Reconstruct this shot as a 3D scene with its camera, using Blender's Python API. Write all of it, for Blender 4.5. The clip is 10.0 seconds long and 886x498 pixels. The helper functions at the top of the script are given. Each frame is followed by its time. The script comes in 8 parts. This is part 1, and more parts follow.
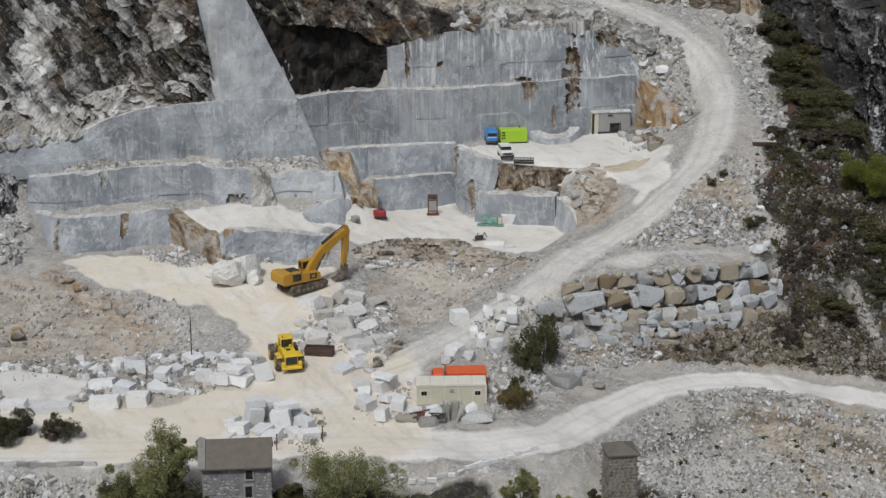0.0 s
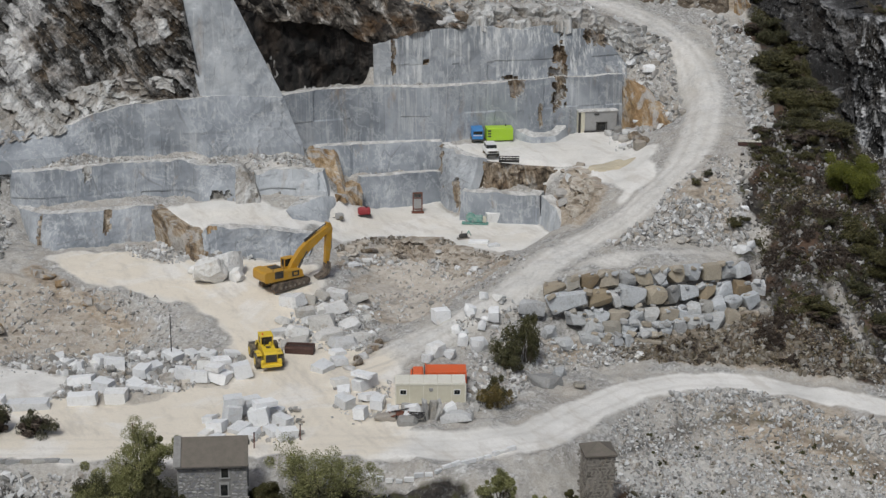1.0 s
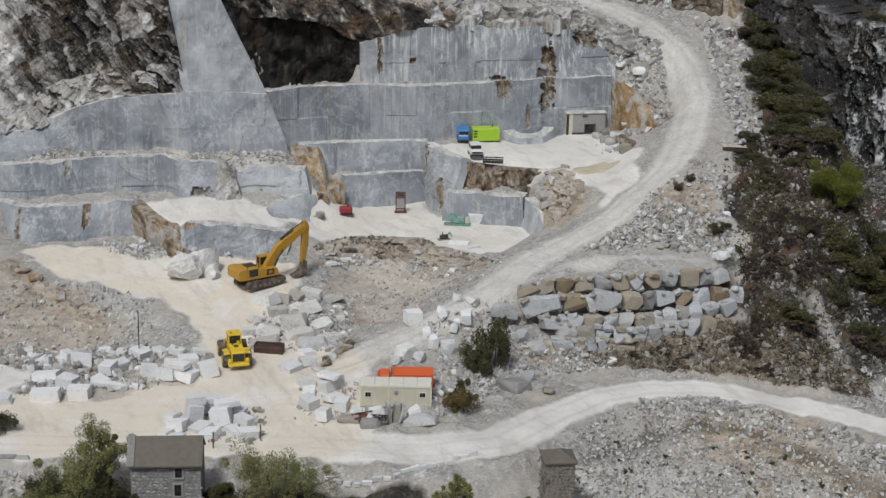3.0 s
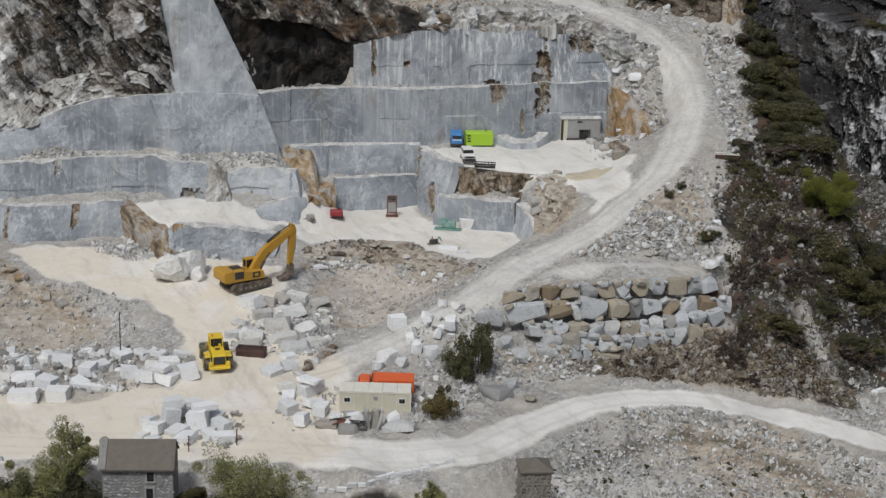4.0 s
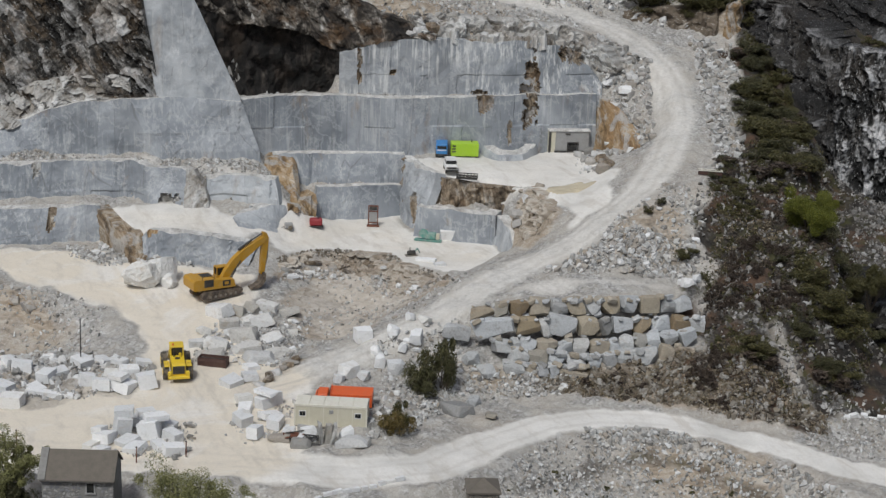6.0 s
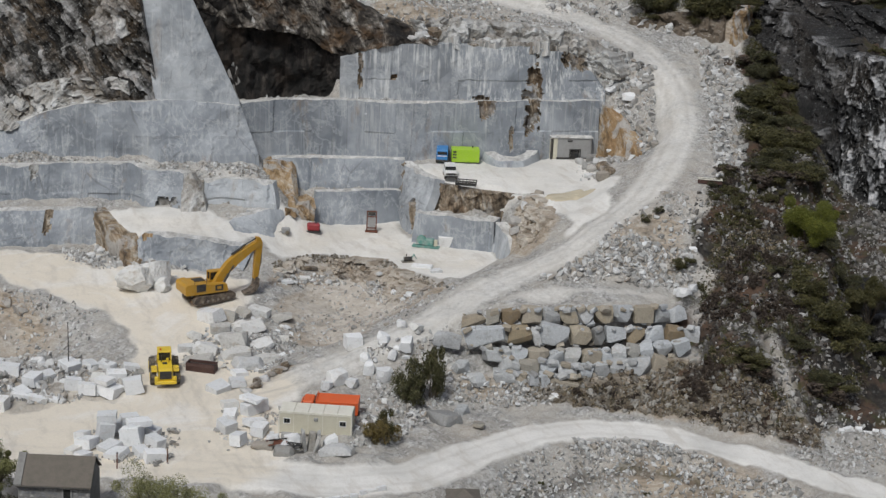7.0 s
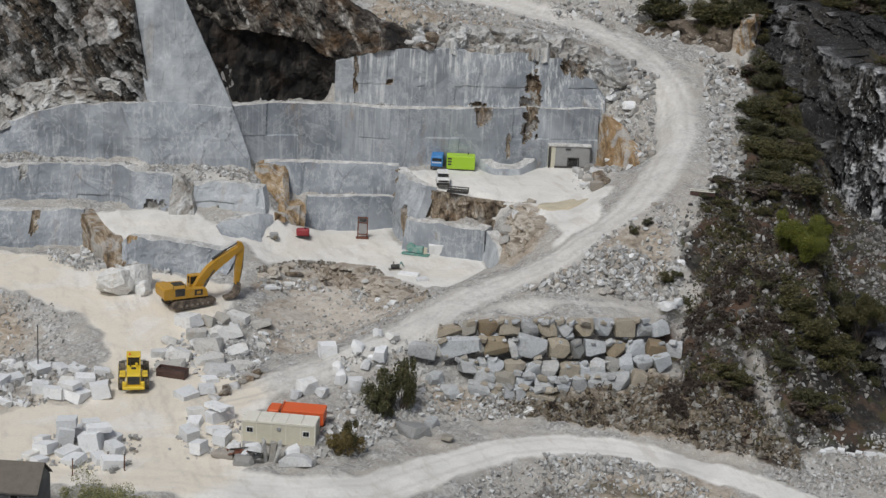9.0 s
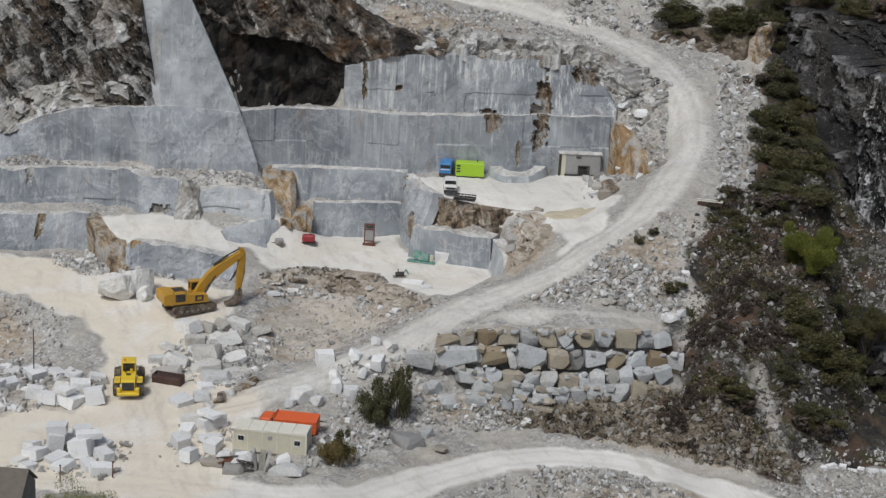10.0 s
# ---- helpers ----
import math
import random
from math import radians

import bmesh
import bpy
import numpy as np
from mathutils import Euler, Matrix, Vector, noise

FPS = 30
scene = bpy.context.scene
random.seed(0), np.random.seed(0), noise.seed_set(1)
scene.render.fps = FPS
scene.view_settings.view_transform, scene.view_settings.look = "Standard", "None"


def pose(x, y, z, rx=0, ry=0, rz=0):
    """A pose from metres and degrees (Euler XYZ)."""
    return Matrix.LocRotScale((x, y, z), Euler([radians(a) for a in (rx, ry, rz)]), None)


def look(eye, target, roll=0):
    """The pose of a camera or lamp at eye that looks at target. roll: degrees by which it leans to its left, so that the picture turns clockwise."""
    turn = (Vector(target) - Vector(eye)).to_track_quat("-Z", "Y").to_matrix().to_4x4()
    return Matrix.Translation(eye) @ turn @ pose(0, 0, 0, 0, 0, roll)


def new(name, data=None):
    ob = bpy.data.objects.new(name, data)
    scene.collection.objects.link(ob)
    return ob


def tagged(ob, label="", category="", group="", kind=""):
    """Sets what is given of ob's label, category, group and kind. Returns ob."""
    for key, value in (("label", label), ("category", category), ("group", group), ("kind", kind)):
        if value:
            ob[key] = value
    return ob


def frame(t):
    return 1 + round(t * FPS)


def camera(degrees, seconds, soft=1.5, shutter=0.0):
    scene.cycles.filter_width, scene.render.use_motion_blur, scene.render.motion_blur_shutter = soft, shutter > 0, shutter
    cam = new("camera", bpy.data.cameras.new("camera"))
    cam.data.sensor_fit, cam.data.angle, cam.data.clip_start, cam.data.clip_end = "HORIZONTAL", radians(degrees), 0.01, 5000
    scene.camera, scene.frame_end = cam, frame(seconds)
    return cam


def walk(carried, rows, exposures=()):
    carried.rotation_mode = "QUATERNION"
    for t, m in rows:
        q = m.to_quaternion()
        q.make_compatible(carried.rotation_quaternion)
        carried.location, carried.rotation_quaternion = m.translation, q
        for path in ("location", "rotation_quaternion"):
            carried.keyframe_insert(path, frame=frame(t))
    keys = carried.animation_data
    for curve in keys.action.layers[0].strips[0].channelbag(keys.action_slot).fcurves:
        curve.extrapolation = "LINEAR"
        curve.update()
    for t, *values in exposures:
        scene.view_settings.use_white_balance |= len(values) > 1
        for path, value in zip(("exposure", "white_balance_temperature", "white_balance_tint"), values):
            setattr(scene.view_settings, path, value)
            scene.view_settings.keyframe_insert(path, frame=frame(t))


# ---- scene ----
cam = camera(30.0, 10.0, 1.4)
PATH = [
    (0, (11.703, -169.389, 67.944), (14.449, -74.094, 37.756), -0.155),
    (0.5, (12.471, -169.280, 68.007), (15.501, -74.035, 37.690), 0.047),
    (1, (13.483, -168.823, 67.906), (16.398, -73.586, 37.550), 0.256),
    (1.5, (14.645, -168.549, 67.937), (17.699, -73.339, 37.511), 0.441),
    (2, (16.122, -168.120, 67.869), (18.915, -72.926, 37.368), 0.645),
    (2.5, (17.651, -167.601, 67.781), (19.785, -72.396, 37.260), 0.800),
    (4, (22.987, -165.776, 67.777), (23.390, -70.503, 37.396), 1.583),
    (4.5, (24.888, -165.041, 67.836), (24.888, -69.752, 37.505), 1.803),
    (5, (26.866, -164.282, 67.856), (26.333, -68.974, 37.588), 2.009),
    (5.5, (28.844, -163.613, 67.970), (27.666, -68.297, 37.746), 2.209),
    (7, (35.091, -161.034, 68.184), (31.304, -65.731, 38.132), 2.650),
    (7.5, (37.025, -160.165, 68.028), (32.418, -64.880, 38.035), 2.784),
    (8, (39.132, -159.175, 68.063), (33.751, -63.919, 38.107), 2.892),
    (8.5, (41.189, -158.282, 68.150), (35.031, -63.083, 38.161), 2.975),
    (9, (43.324, -157.306, 68.105), (36.249, -62.160, 38.152), 3.098),
    (9.5, (45.410, -156.240, 68.277), (37.205, -61.187, 38.314), 3.180),
    (10, (47.660, -155.125, 68.316), (38.106, -60.166, 38.460), 3.247),
]
walk(cam, [(t, look(e, a, r)) for t, e, a, r in PATH])

# ---- light ----
world = bpy.data.worlds.new("overcast_sky")
scene.world = world
world.use_nodes = True
wn = world.node_tree
sky = wn.nodes.new("ShaderNodeTexSky")
sky.sky_type = "NISHITA"
sky.sun_disc = False
sky.sun_elevation = radians(58)
sky.sun_rotation = radians(215)
sky.air_density = 1.0
sky.dust_density = 4.0
grey_sky = wn.nodes.new("ShaderNodeHueSaturation")
grey_sky.inputs["Saturation"].default_value = 0.75
wn.links.new(sky.outputs[0], grey_sky.inputs["Color"])
wn.links.new(grey_sky.outputs[0], wn.nodes["Background"].inputs["Color"])
wn.nodes["Background"].inputs["Strength"].default_value = 0.09
sun_data = bpy.data.lights.new("sun", "SUN")
sun_data.energy = 2.3
sun_data.angle = radians(11)
sun_data.color = (0.975, 1.0, 0.985)
sun = new("sun", sun_data)
sun.matrix_world = look((-40, -80, 160), (0, 30, 0))
scene.view_settings.exposure = -0.36


# ---- noise on arrays ----
def hash3(ix, iy, iz, seed):
    n = (ix * 374761393 + iy * 668265263 + iz * 2147483647 + seed * 974634777).astype(np.int64) & 0xFFFFFFFF
    n = ((n ^ (n >> 13)) * 1274126177) & 0xFFFFFFFF
    n = ((n ^ (n >> 16)) * 2246822519) & 0xFFFFFFFF
    return ((n ^ (n >> 15)) & 0xFFFFFF) / float(0xFFFFFF)


def vnoise(p, seed=0):
    """Value noise in -1..1 at the rows of p."""
    i = np.floor(p).astype(np.int64)
    f = p - i
    f = f * f * (3 - 2 * f)
    out = 0.0
    for dx in (0, 1):
        for dy in (0, 1):
            for dz in (0, 1):
                w = (f[:, 0] if dx else 1 - f[:, 0]) * (f[:, 1] if dy else 1 - f[:, 1]) * (f[:, 2] if dz else 1 - f[:, 2])
                out = out + w * hash3(i[:, 0] + dx, i[:, 1] + dy, i[:, 2] + dz, seed)
    return out * 2 - 1


def fbm(p, octaves=4, seed=0, gain=0.5):
    total, amp = 0.0, 1.0
    for k in range(octaves):
        total = total + amp * vnoise(p * 2.0 ** k, seed + k * 17)
        amp *= gain
    return total


# ---- materials ----
def material(name, rough=0.85, metal=0.0):
    m = bpy.data.materials.new(name)
    m.use_nodes = True
    b = m.node_tree.nodes["Principled BSDF"]
    b.inputs["Roughness"].default_value = rough
    b.inputs["Metallic"].default_value = metal
    return m, m.node_tree, b


def node(nt, kind, **sockets):
    n = nt.nodes.new(kind)
    for key, value in sockets.items():
        n.inputs[key].default_value = value
    return n


def ramp(nt, fac, stops):
    r = nt.nodes.new("ShaderNodeValToRGB")
    while len(r.color_ramp.elements) < len(stops):
        r.color_ramp.elements.new(0.5)
    for e, (pos, col) in zip(r.color_ramp.elements, stops):
        e.position = pos
        e.color = (*col, 1) if len(col) == 3 else (col[0],) * 3 + (1,)
    nt.links.new(fac, r.inputs[0])
    return r.outputs[0]


def mix(nt, fac, a, b, blend="MIX"):
    m = nt.nodes.new("ShaderNodeMix")
    m.data_type, m.blend_type = "RGBA", blend
    for sock, v in ((m.inputs[0], fac), (m.inputs[6], a), (m.inputs[7], b)):
        if isinstance(v, (int, float)):
            sock.default_value = v
        elif isinstance(v, tuple):
            sock.default_value = (*v, 1)
        else:
            nt.links.new(v, sock)
    return m.outputs[2]


def place_coords(nt, scale=(1, 1, 1), turn=(0, 0, 0)):
    g = nt.nodes.new("ShaderNodeNewGeometry")
    out = g.outputs["Position"]
    if any(turn):
        mr = nt.nodes.new("ShaderNodeMapping")
        mr.inputs["Rotation"].default_value = turn
        nt.links.new(out, mr.inputs["Vector"])
        out = mr.outputs[0]
    mp = nt.nodes.new("ShaderNodeMapping")
    mp.inputs["Scale"].default_value = scale
    nt.links.new(out, mp.inputs["Vector"])
    return mp.outputs[0]


def tex_noise(nt, vec, scale, detail=6.0, rough=0.6, distort=0.0):
    n = node(nt, "ShaderNodeTexNoise", Scale=scale, Detail=detail, Roughness=rough, Distortion=distort)
    nt.links.new(vec, n.inputs["Vector"])
    return n.outputs[0]


def node_color(nt, vec):
    n = node(nt, "ShaderNodeTexNoise", Scale=0.5, Detail=4.0)
    nt.links.new(vec, n.inputs["Vector"])
    return n.outputs["Color"]


def voronoi(nt, vec, scale, feature="F1", out="Color"):
    n = node(nt, "ShaderNodeTexVoronoi", Scale=scale)
    n.feature = feature
    nt.links.new(vec, n.inputs["Vector"])
    return n.outputs[out]


def bump(nt, bsdf, height, strength=0.5, distance=0.1):
    b = node(nt, "ShaderNodeBump", Strength=strength, Distance=distance)
    nt.links.new(height, b.inputs["Height"])
    nt.links.new(b.outputs[0], bsdf.inputs["Normal"])
    return b


def attr(nt, name):
    n = nt.nodes.new("ShaderNodeAttribute")
    n.attribute_name = name
    return n.outputs["Fac"]


def grey(nt, color):
    n = nt.nodes.new("ShaderNodeRGBToBW")
    nt.links.new(color, n.inputs[0])
    return n.outputs[0]


def make_ground_material():
    m, nt, b = material("quarry_ground", 0.95)
    pos = place_coords(nt)
    cells = grey(nt, voronoi(nt, pos, 1.1))
    cells_fine = grey(nt, voronoi(nt, pos, 3.6))
    big = tex_noise(nt, pos, 0.09, 4)
    mid = tex_noise(nt, pos, 0.7, 8, 0.7)
    fine = tex_noise(nt, pos, 6.0, 6, 0.75)
    stones = mix(nt, 0.55, ramp(nt, cells, [(0.15, (0.22, 0.215, 0.205)), (0.6, (0.36, 0.35, 0.335)), (0.95, (0.58, 0.58, 0.575))]),
                 ramp(nt, cells_fine, [(0.1, (0.14, 0.135, 0.128)), (0.55, (0.36, 0.35, 0.335)), (0.95, (0.66, 0.66, 0.65))]))
    fines = mix(nt, ramp(nt, mid, [(0.38, (0,)), (0.64, (1,))]), (0.50, 0.475, 0.435), (0.36, 0.335, 0.30))
    stones = mix(nt, ramp(nt, mix(nt, 0.5, tex_noise(nt, pos, 0.13, 5, 0.65), mid), [(0.44, (0,)), (0.56, (0.85,))]), stones, fines)
    stones = mix(nt, ramp(nt, big, [(0.50, (0,)), (0.66, (0.3,))]), stones, (0.33, 0.285, 0.235))
    layers = tex_noise(nt, place_coords(nt, (0.5, 0.5, 2.2)), 0.9, 7, 0.7, 0.4)
    earth = ramp(nt, layers, [(0.34, (0.15, 0.12, 0.09)), (0.46, (0.31, 0.25, 0.185)), (0.56, (0.41, 0.355, 0.29)), (0.68, (0.54, 0.50, 0.445))])
    stones = mix(nt, ramp(nt, mix(nt, 0.45, attr(nt, "earth"), mid, "OVERLAY"), [(0.22, (0,)), (0.6, (0.9,))]), stones, earth)
    stones = mix(nt, 0.6, stones, fine, "OVERLAY")
    dust = mix(nt, ramp(nt, tex_noise(nt, pos, 0.16, 6), [(0.35, (0,)), (0.65, (1,))]), (0.65, 0.64, 0.615), (0.81, 0.795, 0.765))
    dust = mix(nt, ramp(nt, mix(nt, 0.45, attr(nt, "cream"), tex_noise(nt, pos, 0.22, 5, 0.6), "OVERLAY"), [(0.25, (0,)), (0.7, (0.85,))]), dust, (0.76, 0.685, 0.57))
    dust = mix(nt, ramp(nt, tex_noise(nt, pos, 0.11, 6, 0.62, 1.0), [(0.50, (0,)), (0.64, (0.7,))]), dust, (0.84, 0.825, 0.80))
    dust = mix(nt, ramp(nt, tex_noise(nt, place_coords(nt, (1, 0.25, 1), (0, 0, radians(-25))), 0.5, 6, 0.7), [(0.52, (0,)), (0.66, (0.5,))]), dust, (0.50, 0.455, 0.40))
    dust = mix(nt, ramp(nt, attr(nt, "rut"), [(0.1, (0,)), (1.0, (0.6,))]), dust, (0.44, 0.41, 0.37))
    dust = mix(nt, ramp(nt, mix(nt, 0.5, mid, tex_noise(nt, pos, 2.5, 6, 0.75)), [(0.50, (0,)), (0.66, (0.35,))]), dust, (0.46, 0.44, 0.41))
    dust = mix(nt, ramp(nt, fine, [(0.35, (0,)), (0.75, (0.30,))]), dust, (0.46, 0.41, 0.34))
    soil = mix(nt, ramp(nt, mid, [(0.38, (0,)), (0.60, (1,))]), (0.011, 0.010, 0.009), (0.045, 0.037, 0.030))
    soil = mix(nt, ramp(nt, tex_noise(nt, pos, 2.2, 8, 0.8), [(0.54, (0,)), (0.66, (0.75,))]), soil, (0.13, 0.127, 0.12))
    gravel = ramp(nt, mix(nt, 0.6, tex_noise(nt, pos, 2.6, 8, 0.8), cells_fine), [(0.36, (0.03, 0.028, 0.026)), (0.52, (0.13, 0.126, 0.12)), (0.68, (0.34, 0.34, 0.335))])
    soil = mix(nt, ramp(nt, tex_noise(nt, pos, 0.13, 5, 0.6, 0.6), [(0.51, (0,)), (0.61, (0.55,))]), soil, gravel)
    soil = mix(nt, ramp(nt, tex_noise(nt, pos, 0.16, 6, 0.65), [(0.50, (0,)), (0.60, (0.75,))]), soil, mix(nt, fine, (0.05, 0.026, 0.018), (0.15, 0.09, 0.055)))
    soil = mix(nt, ramp(nt, tex_noise(nt, pos, 0.35, 5), [(0.50, (0,)), (0.62, (0.85,))]), soil, (0.045, 0.045, 0.014))
    edge = mix(nt, 0.65, attr(nt, "dust"), mix(nt, 0.5, mid, tex_noise(nt, pos, 2.0, 6, 0.75)), "OVERLAY")
    color = mix(nt, ramp(nt, edge, [(0.30, (0,)), (0.62, (1,))]), stones, dust)
    # soil colour; its mask also darkens the shaded gaps of the boulder wall
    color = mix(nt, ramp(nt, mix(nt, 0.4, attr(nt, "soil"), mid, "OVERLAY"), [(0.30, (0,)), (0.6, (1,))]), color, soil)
    nt.links.new(color, b.inputs["Base Color"])
    bump(nt, b, mix(nt, 0.5, fine, cells_fine), 0.6, 0.12)
    return m


def make_marble_material(name, light, dark, stain, streak=0.5, wet=0.6):
    """Sawn marble: softly clouded blue-grey in tall panels, with thin runs, hairline joints and a few slanting veins."""
    m, nt, b = material(name, wet)
    pos = place_coords(nt)
    slant = place_coords(nt, (0.8, 0.7, 0.6), (0, radians(35), 0))
    clouds = mix(nt, 0.24, tex_noise(nt, slant, 0.13, 5, 0.55, 0.8), tex_noise(nt, pos, 0.5, 8, 0.62, 0.3))
    base = ramp(nt, clouds, [(0.38, dark), (0.50, tuple((d + l) / 2 for d, l in zip(dark, light))), (0.62, light)])
    panels = grey(nt, voronoi(nt, place_coords(nt, (0.21, 0.21, 0.004)), 1.0))
    base = mix(nt, 0.08, base, panels, "OVERLAY")
    where = tex_noise(nt, pos, 0.15, 3)
    runs = tex_noise(nt, place_coords(nt, (1.0, 1.0, 0.035)), 1.9, 4, 0.7)
    run_mask = mix(nt, 1.0, ramp(nt, runs, [(0.53 - 0.04 * streak, (0,)), (0.66 - 0.05 * streak, (streak,))]), ramp(nt, where, [(0.41, (0,)), (0.51, (1,))]), "MULTIPLY")
    base = mix(nt, run_mask, base, (0.64, 0.65, 0.645))
    drips = tex_noise(nt, place_coords(nt, (1, 1, 0.03)), 0.8, 5, 0.75)
    drip_mask = mix(nt, 1.0, ramp(nt, drips, [(0.52, (0,)), (0.68, (0.55,))]), ramp(nt, tex_noise(nt, pos, 0.11, 4), [(0.45, (0,)), (0.58, (1,))]), "MULTIPLY")
    base = mix(nt, drip_mask, base, (0.15, 0.15, 0.155))
    joints = voronoi(nt, place_coords(nt, (0.21, 0.21, 0.004)), 1.0, "DISTANCE_TO_EDGE", "Distance")
    joint_mask = mix(nt, 1.0, ramp(nt, joints, [(0.004, (0.32,)), (0.012, (0,))]), ramp(nt, tex_noise(nt, pos, 0.2, 3), [(0.48, (0,)), (0.54, (1,))]), "MULTIPLY")
    base = mix(nt, joint_mask, base, (0.07, 0.065, 0.06))
    torn = mix(nt, 0.16, place_coords(nt, (0.10, 0.10, 0.07), (0, radians(24), 0)), node_color(nt, pos))
    cracks = voronoi(nt, torn, 1.0, "DISTANCE_TO_EDGE", "Distance")
    crack_mask = mix(nt, 1.0, ramp(nt, cracks, [(0.002, (0.4,)), (0.006, (0,))]), ramp(nt, tex_noise(nt, pos, 0.25, 4), [(0.59, (0,)), (0.63, (1,))]), "MULTIPLY")
    base = mix(nt, crack_mask, base, (0.06, 0.05, 0.045))
    veins = tex_noise(nt, slant, 0.35, 6, 0.65, 0.4)
    base = mix(nt, ramp(nt, veins, [(0.47, (0,)), (0.50, (0.35,)), (0.53, (0,))]), base, (0.56, 0.575, 0.59))
    chips = tex_noise(nt, place_coords(nt, (0.9, 0.9, 0.6)), 1.6, 9, 0.8)
    chip_mask = mix(nt, 1.0, ramp(nt, chips, [(0.55, (0,)), (0.62, (0.5,))]), ramp(nt, tex_noise(nt, pos, 0.13, 4, 0.6), [(0.54, (0,)), (0.62, (1,))]), "MULTIPLY")
    base = mix(nt, chip_mask, base, (0.62, 0.625, 0.63))
    rust = tex_noise(nt, place_coords(nt, (1, 1, 0.35)), 0.24, 7, 0.7)
    base = mix(nt, ramp(nt, rust, [(0.60, (0,)), (0.68, (stain,))]), base, (0.27, 0.18, 0.10))
    grain = tex_noise(nt, pos, 5.0, 6, 0.75)
    base = mix(nt, 0.11, base, grain, "OVERLAY")
    nt.links.new(base, b.inputs["Base Color"])
    bump(nt, b, mix(nt, 0.4, chips, grain), 0.15, 0.12)
    return m


def make_strata_material(name, shades, tilt, rust_amount, blotch=0.5, spread=0.36, fleck=0.75, relief=1.0):
    """Natural rock: each broken bed has its own shade (the bed value of the mesh), torn by noise that runs along the beds."""
    m, nt, b = material(name, 0.9)
    pos = place_coords(nt)
    grainy = tex_noise(nt, place_coords(nt, (1.3, 0.6, 0.24), (0, tilt, 0)), 0.9, 9, 0.76, 0.9)
    lumps = tex_noise(nt, pos, 0.55, 9, 0.75, 0.3)
    n = len(shades) - 1
    key = mix(nt, blotch, attr(nt, "bed"), mix(nt, 0.5, grainy, lumps))
    base = ramp(nt, key, [(0.5 - spread / 2 + spread * i / n, c) for i, c in enumerate(shades)])
    rust = mix(nt, 0.4, tex_noise(nt, pos, 0.09, 4, 0.6), grainy)
    base = mix(nt, ramp(nt, rust, [(0.50, (0,)), (0.57, (rust_amount,))]), base, mix(nt, grainy, (0.05, 0.033, 0.02), (0.29, 0.20, 0.115)))
    drawn = place_coords(nt, (1.3, 1.0, 0.3), (0, tilt, 0))
    spots = tex_noise(nt, drawn, 2.0, 8, 0.75)
    base = mix(nt, ramp(nt, spots, [(0.55, (0,)), (0.63, (fleck,))]), base, tuple(0.7 * c for c in shades[0]))
    base = mix(nt, ramp(nt, tex_noise(nt, drawn, 2.7, 8, 0.75), [(0.57, (0,)), (0.63, (fleck,))]), base, shades[-1])
    nt.links.new(base, b.inputs["Base Color"])
    bump(nt, b, mix(nt, 0.5, spots, grainy), relief, 0.5)
    return m


def make_rock_material(name, shades, tilt, rust_amount, stretch=0.22, size=0.55, wave=0.9, cracked=0.0, bare=0.0):
    m, nt, b = material(name, 0.9)
    pos = place_coords(nt)
    beds = place_coords(nt, (0.35, 0.35, 0.35), (0, tilt, 0))
    strata = tex_noise(nt, place_coords(nt, (1.0, 0.4, stretch), (0, tilt, 0)), size, 9, 0.72, wave)
    torn = mix(nt, 0.42, place_coords(nt, (1.0, 0.7, 0.35), (0, tilt, 0)), node_color(nt, place_coords(nt, (3, 3, 3))), "ADD")
    cracks = voronoi(nt, torn, size * 1.5, "DISTANCE_TO_EDGE", "Distance")
    base = ramp(nt, strata, [(0.38, shades[0]), (0.48, shades[1]), (0.56, shades[2]), (0.66, shades[3])])
    base = mix(nt, ramp(nt, cracks, [(0.015, (cracked,)), (0.07, (0,))]), base, shades[0])
    rust = tex_noise(nt, beds, 0.6, 5, 0.65)
    base = mix(nt, ramp(nt, rust, [(0.52, (0,)), (0.66, (rust_amount,))]), base, (0.27, 0.15, 0.065))
    if bare:
        clean = tex_noise(nt, place_coords(nt, (0.8, 0.8, 0.4), (0, tilt, 0)), 0.45, 7, 0.7, 0.6)
        base = mix(nt, ramp(nt, clean, [(0.50, (0,)), (0.57, (bare,))]), base, mix(nt, strata, (0.28, 0.28, 0.275), (0.58, 0.58, 0.57)))
    spots = tex_noise(nt, pos, 2.4, 8, 0.75)
    base = mix(nt, ramp(nt, spots, [(0.56, (0,)), (0.68, (0.8,))]), base, (0.035, 0.032, 0.028))
    nt.links.new(base, b.inputs["Base Color"])
    bump(nt, b, mix(nt, 0.5, spots, strata), 0.9, 0.4)
    return m


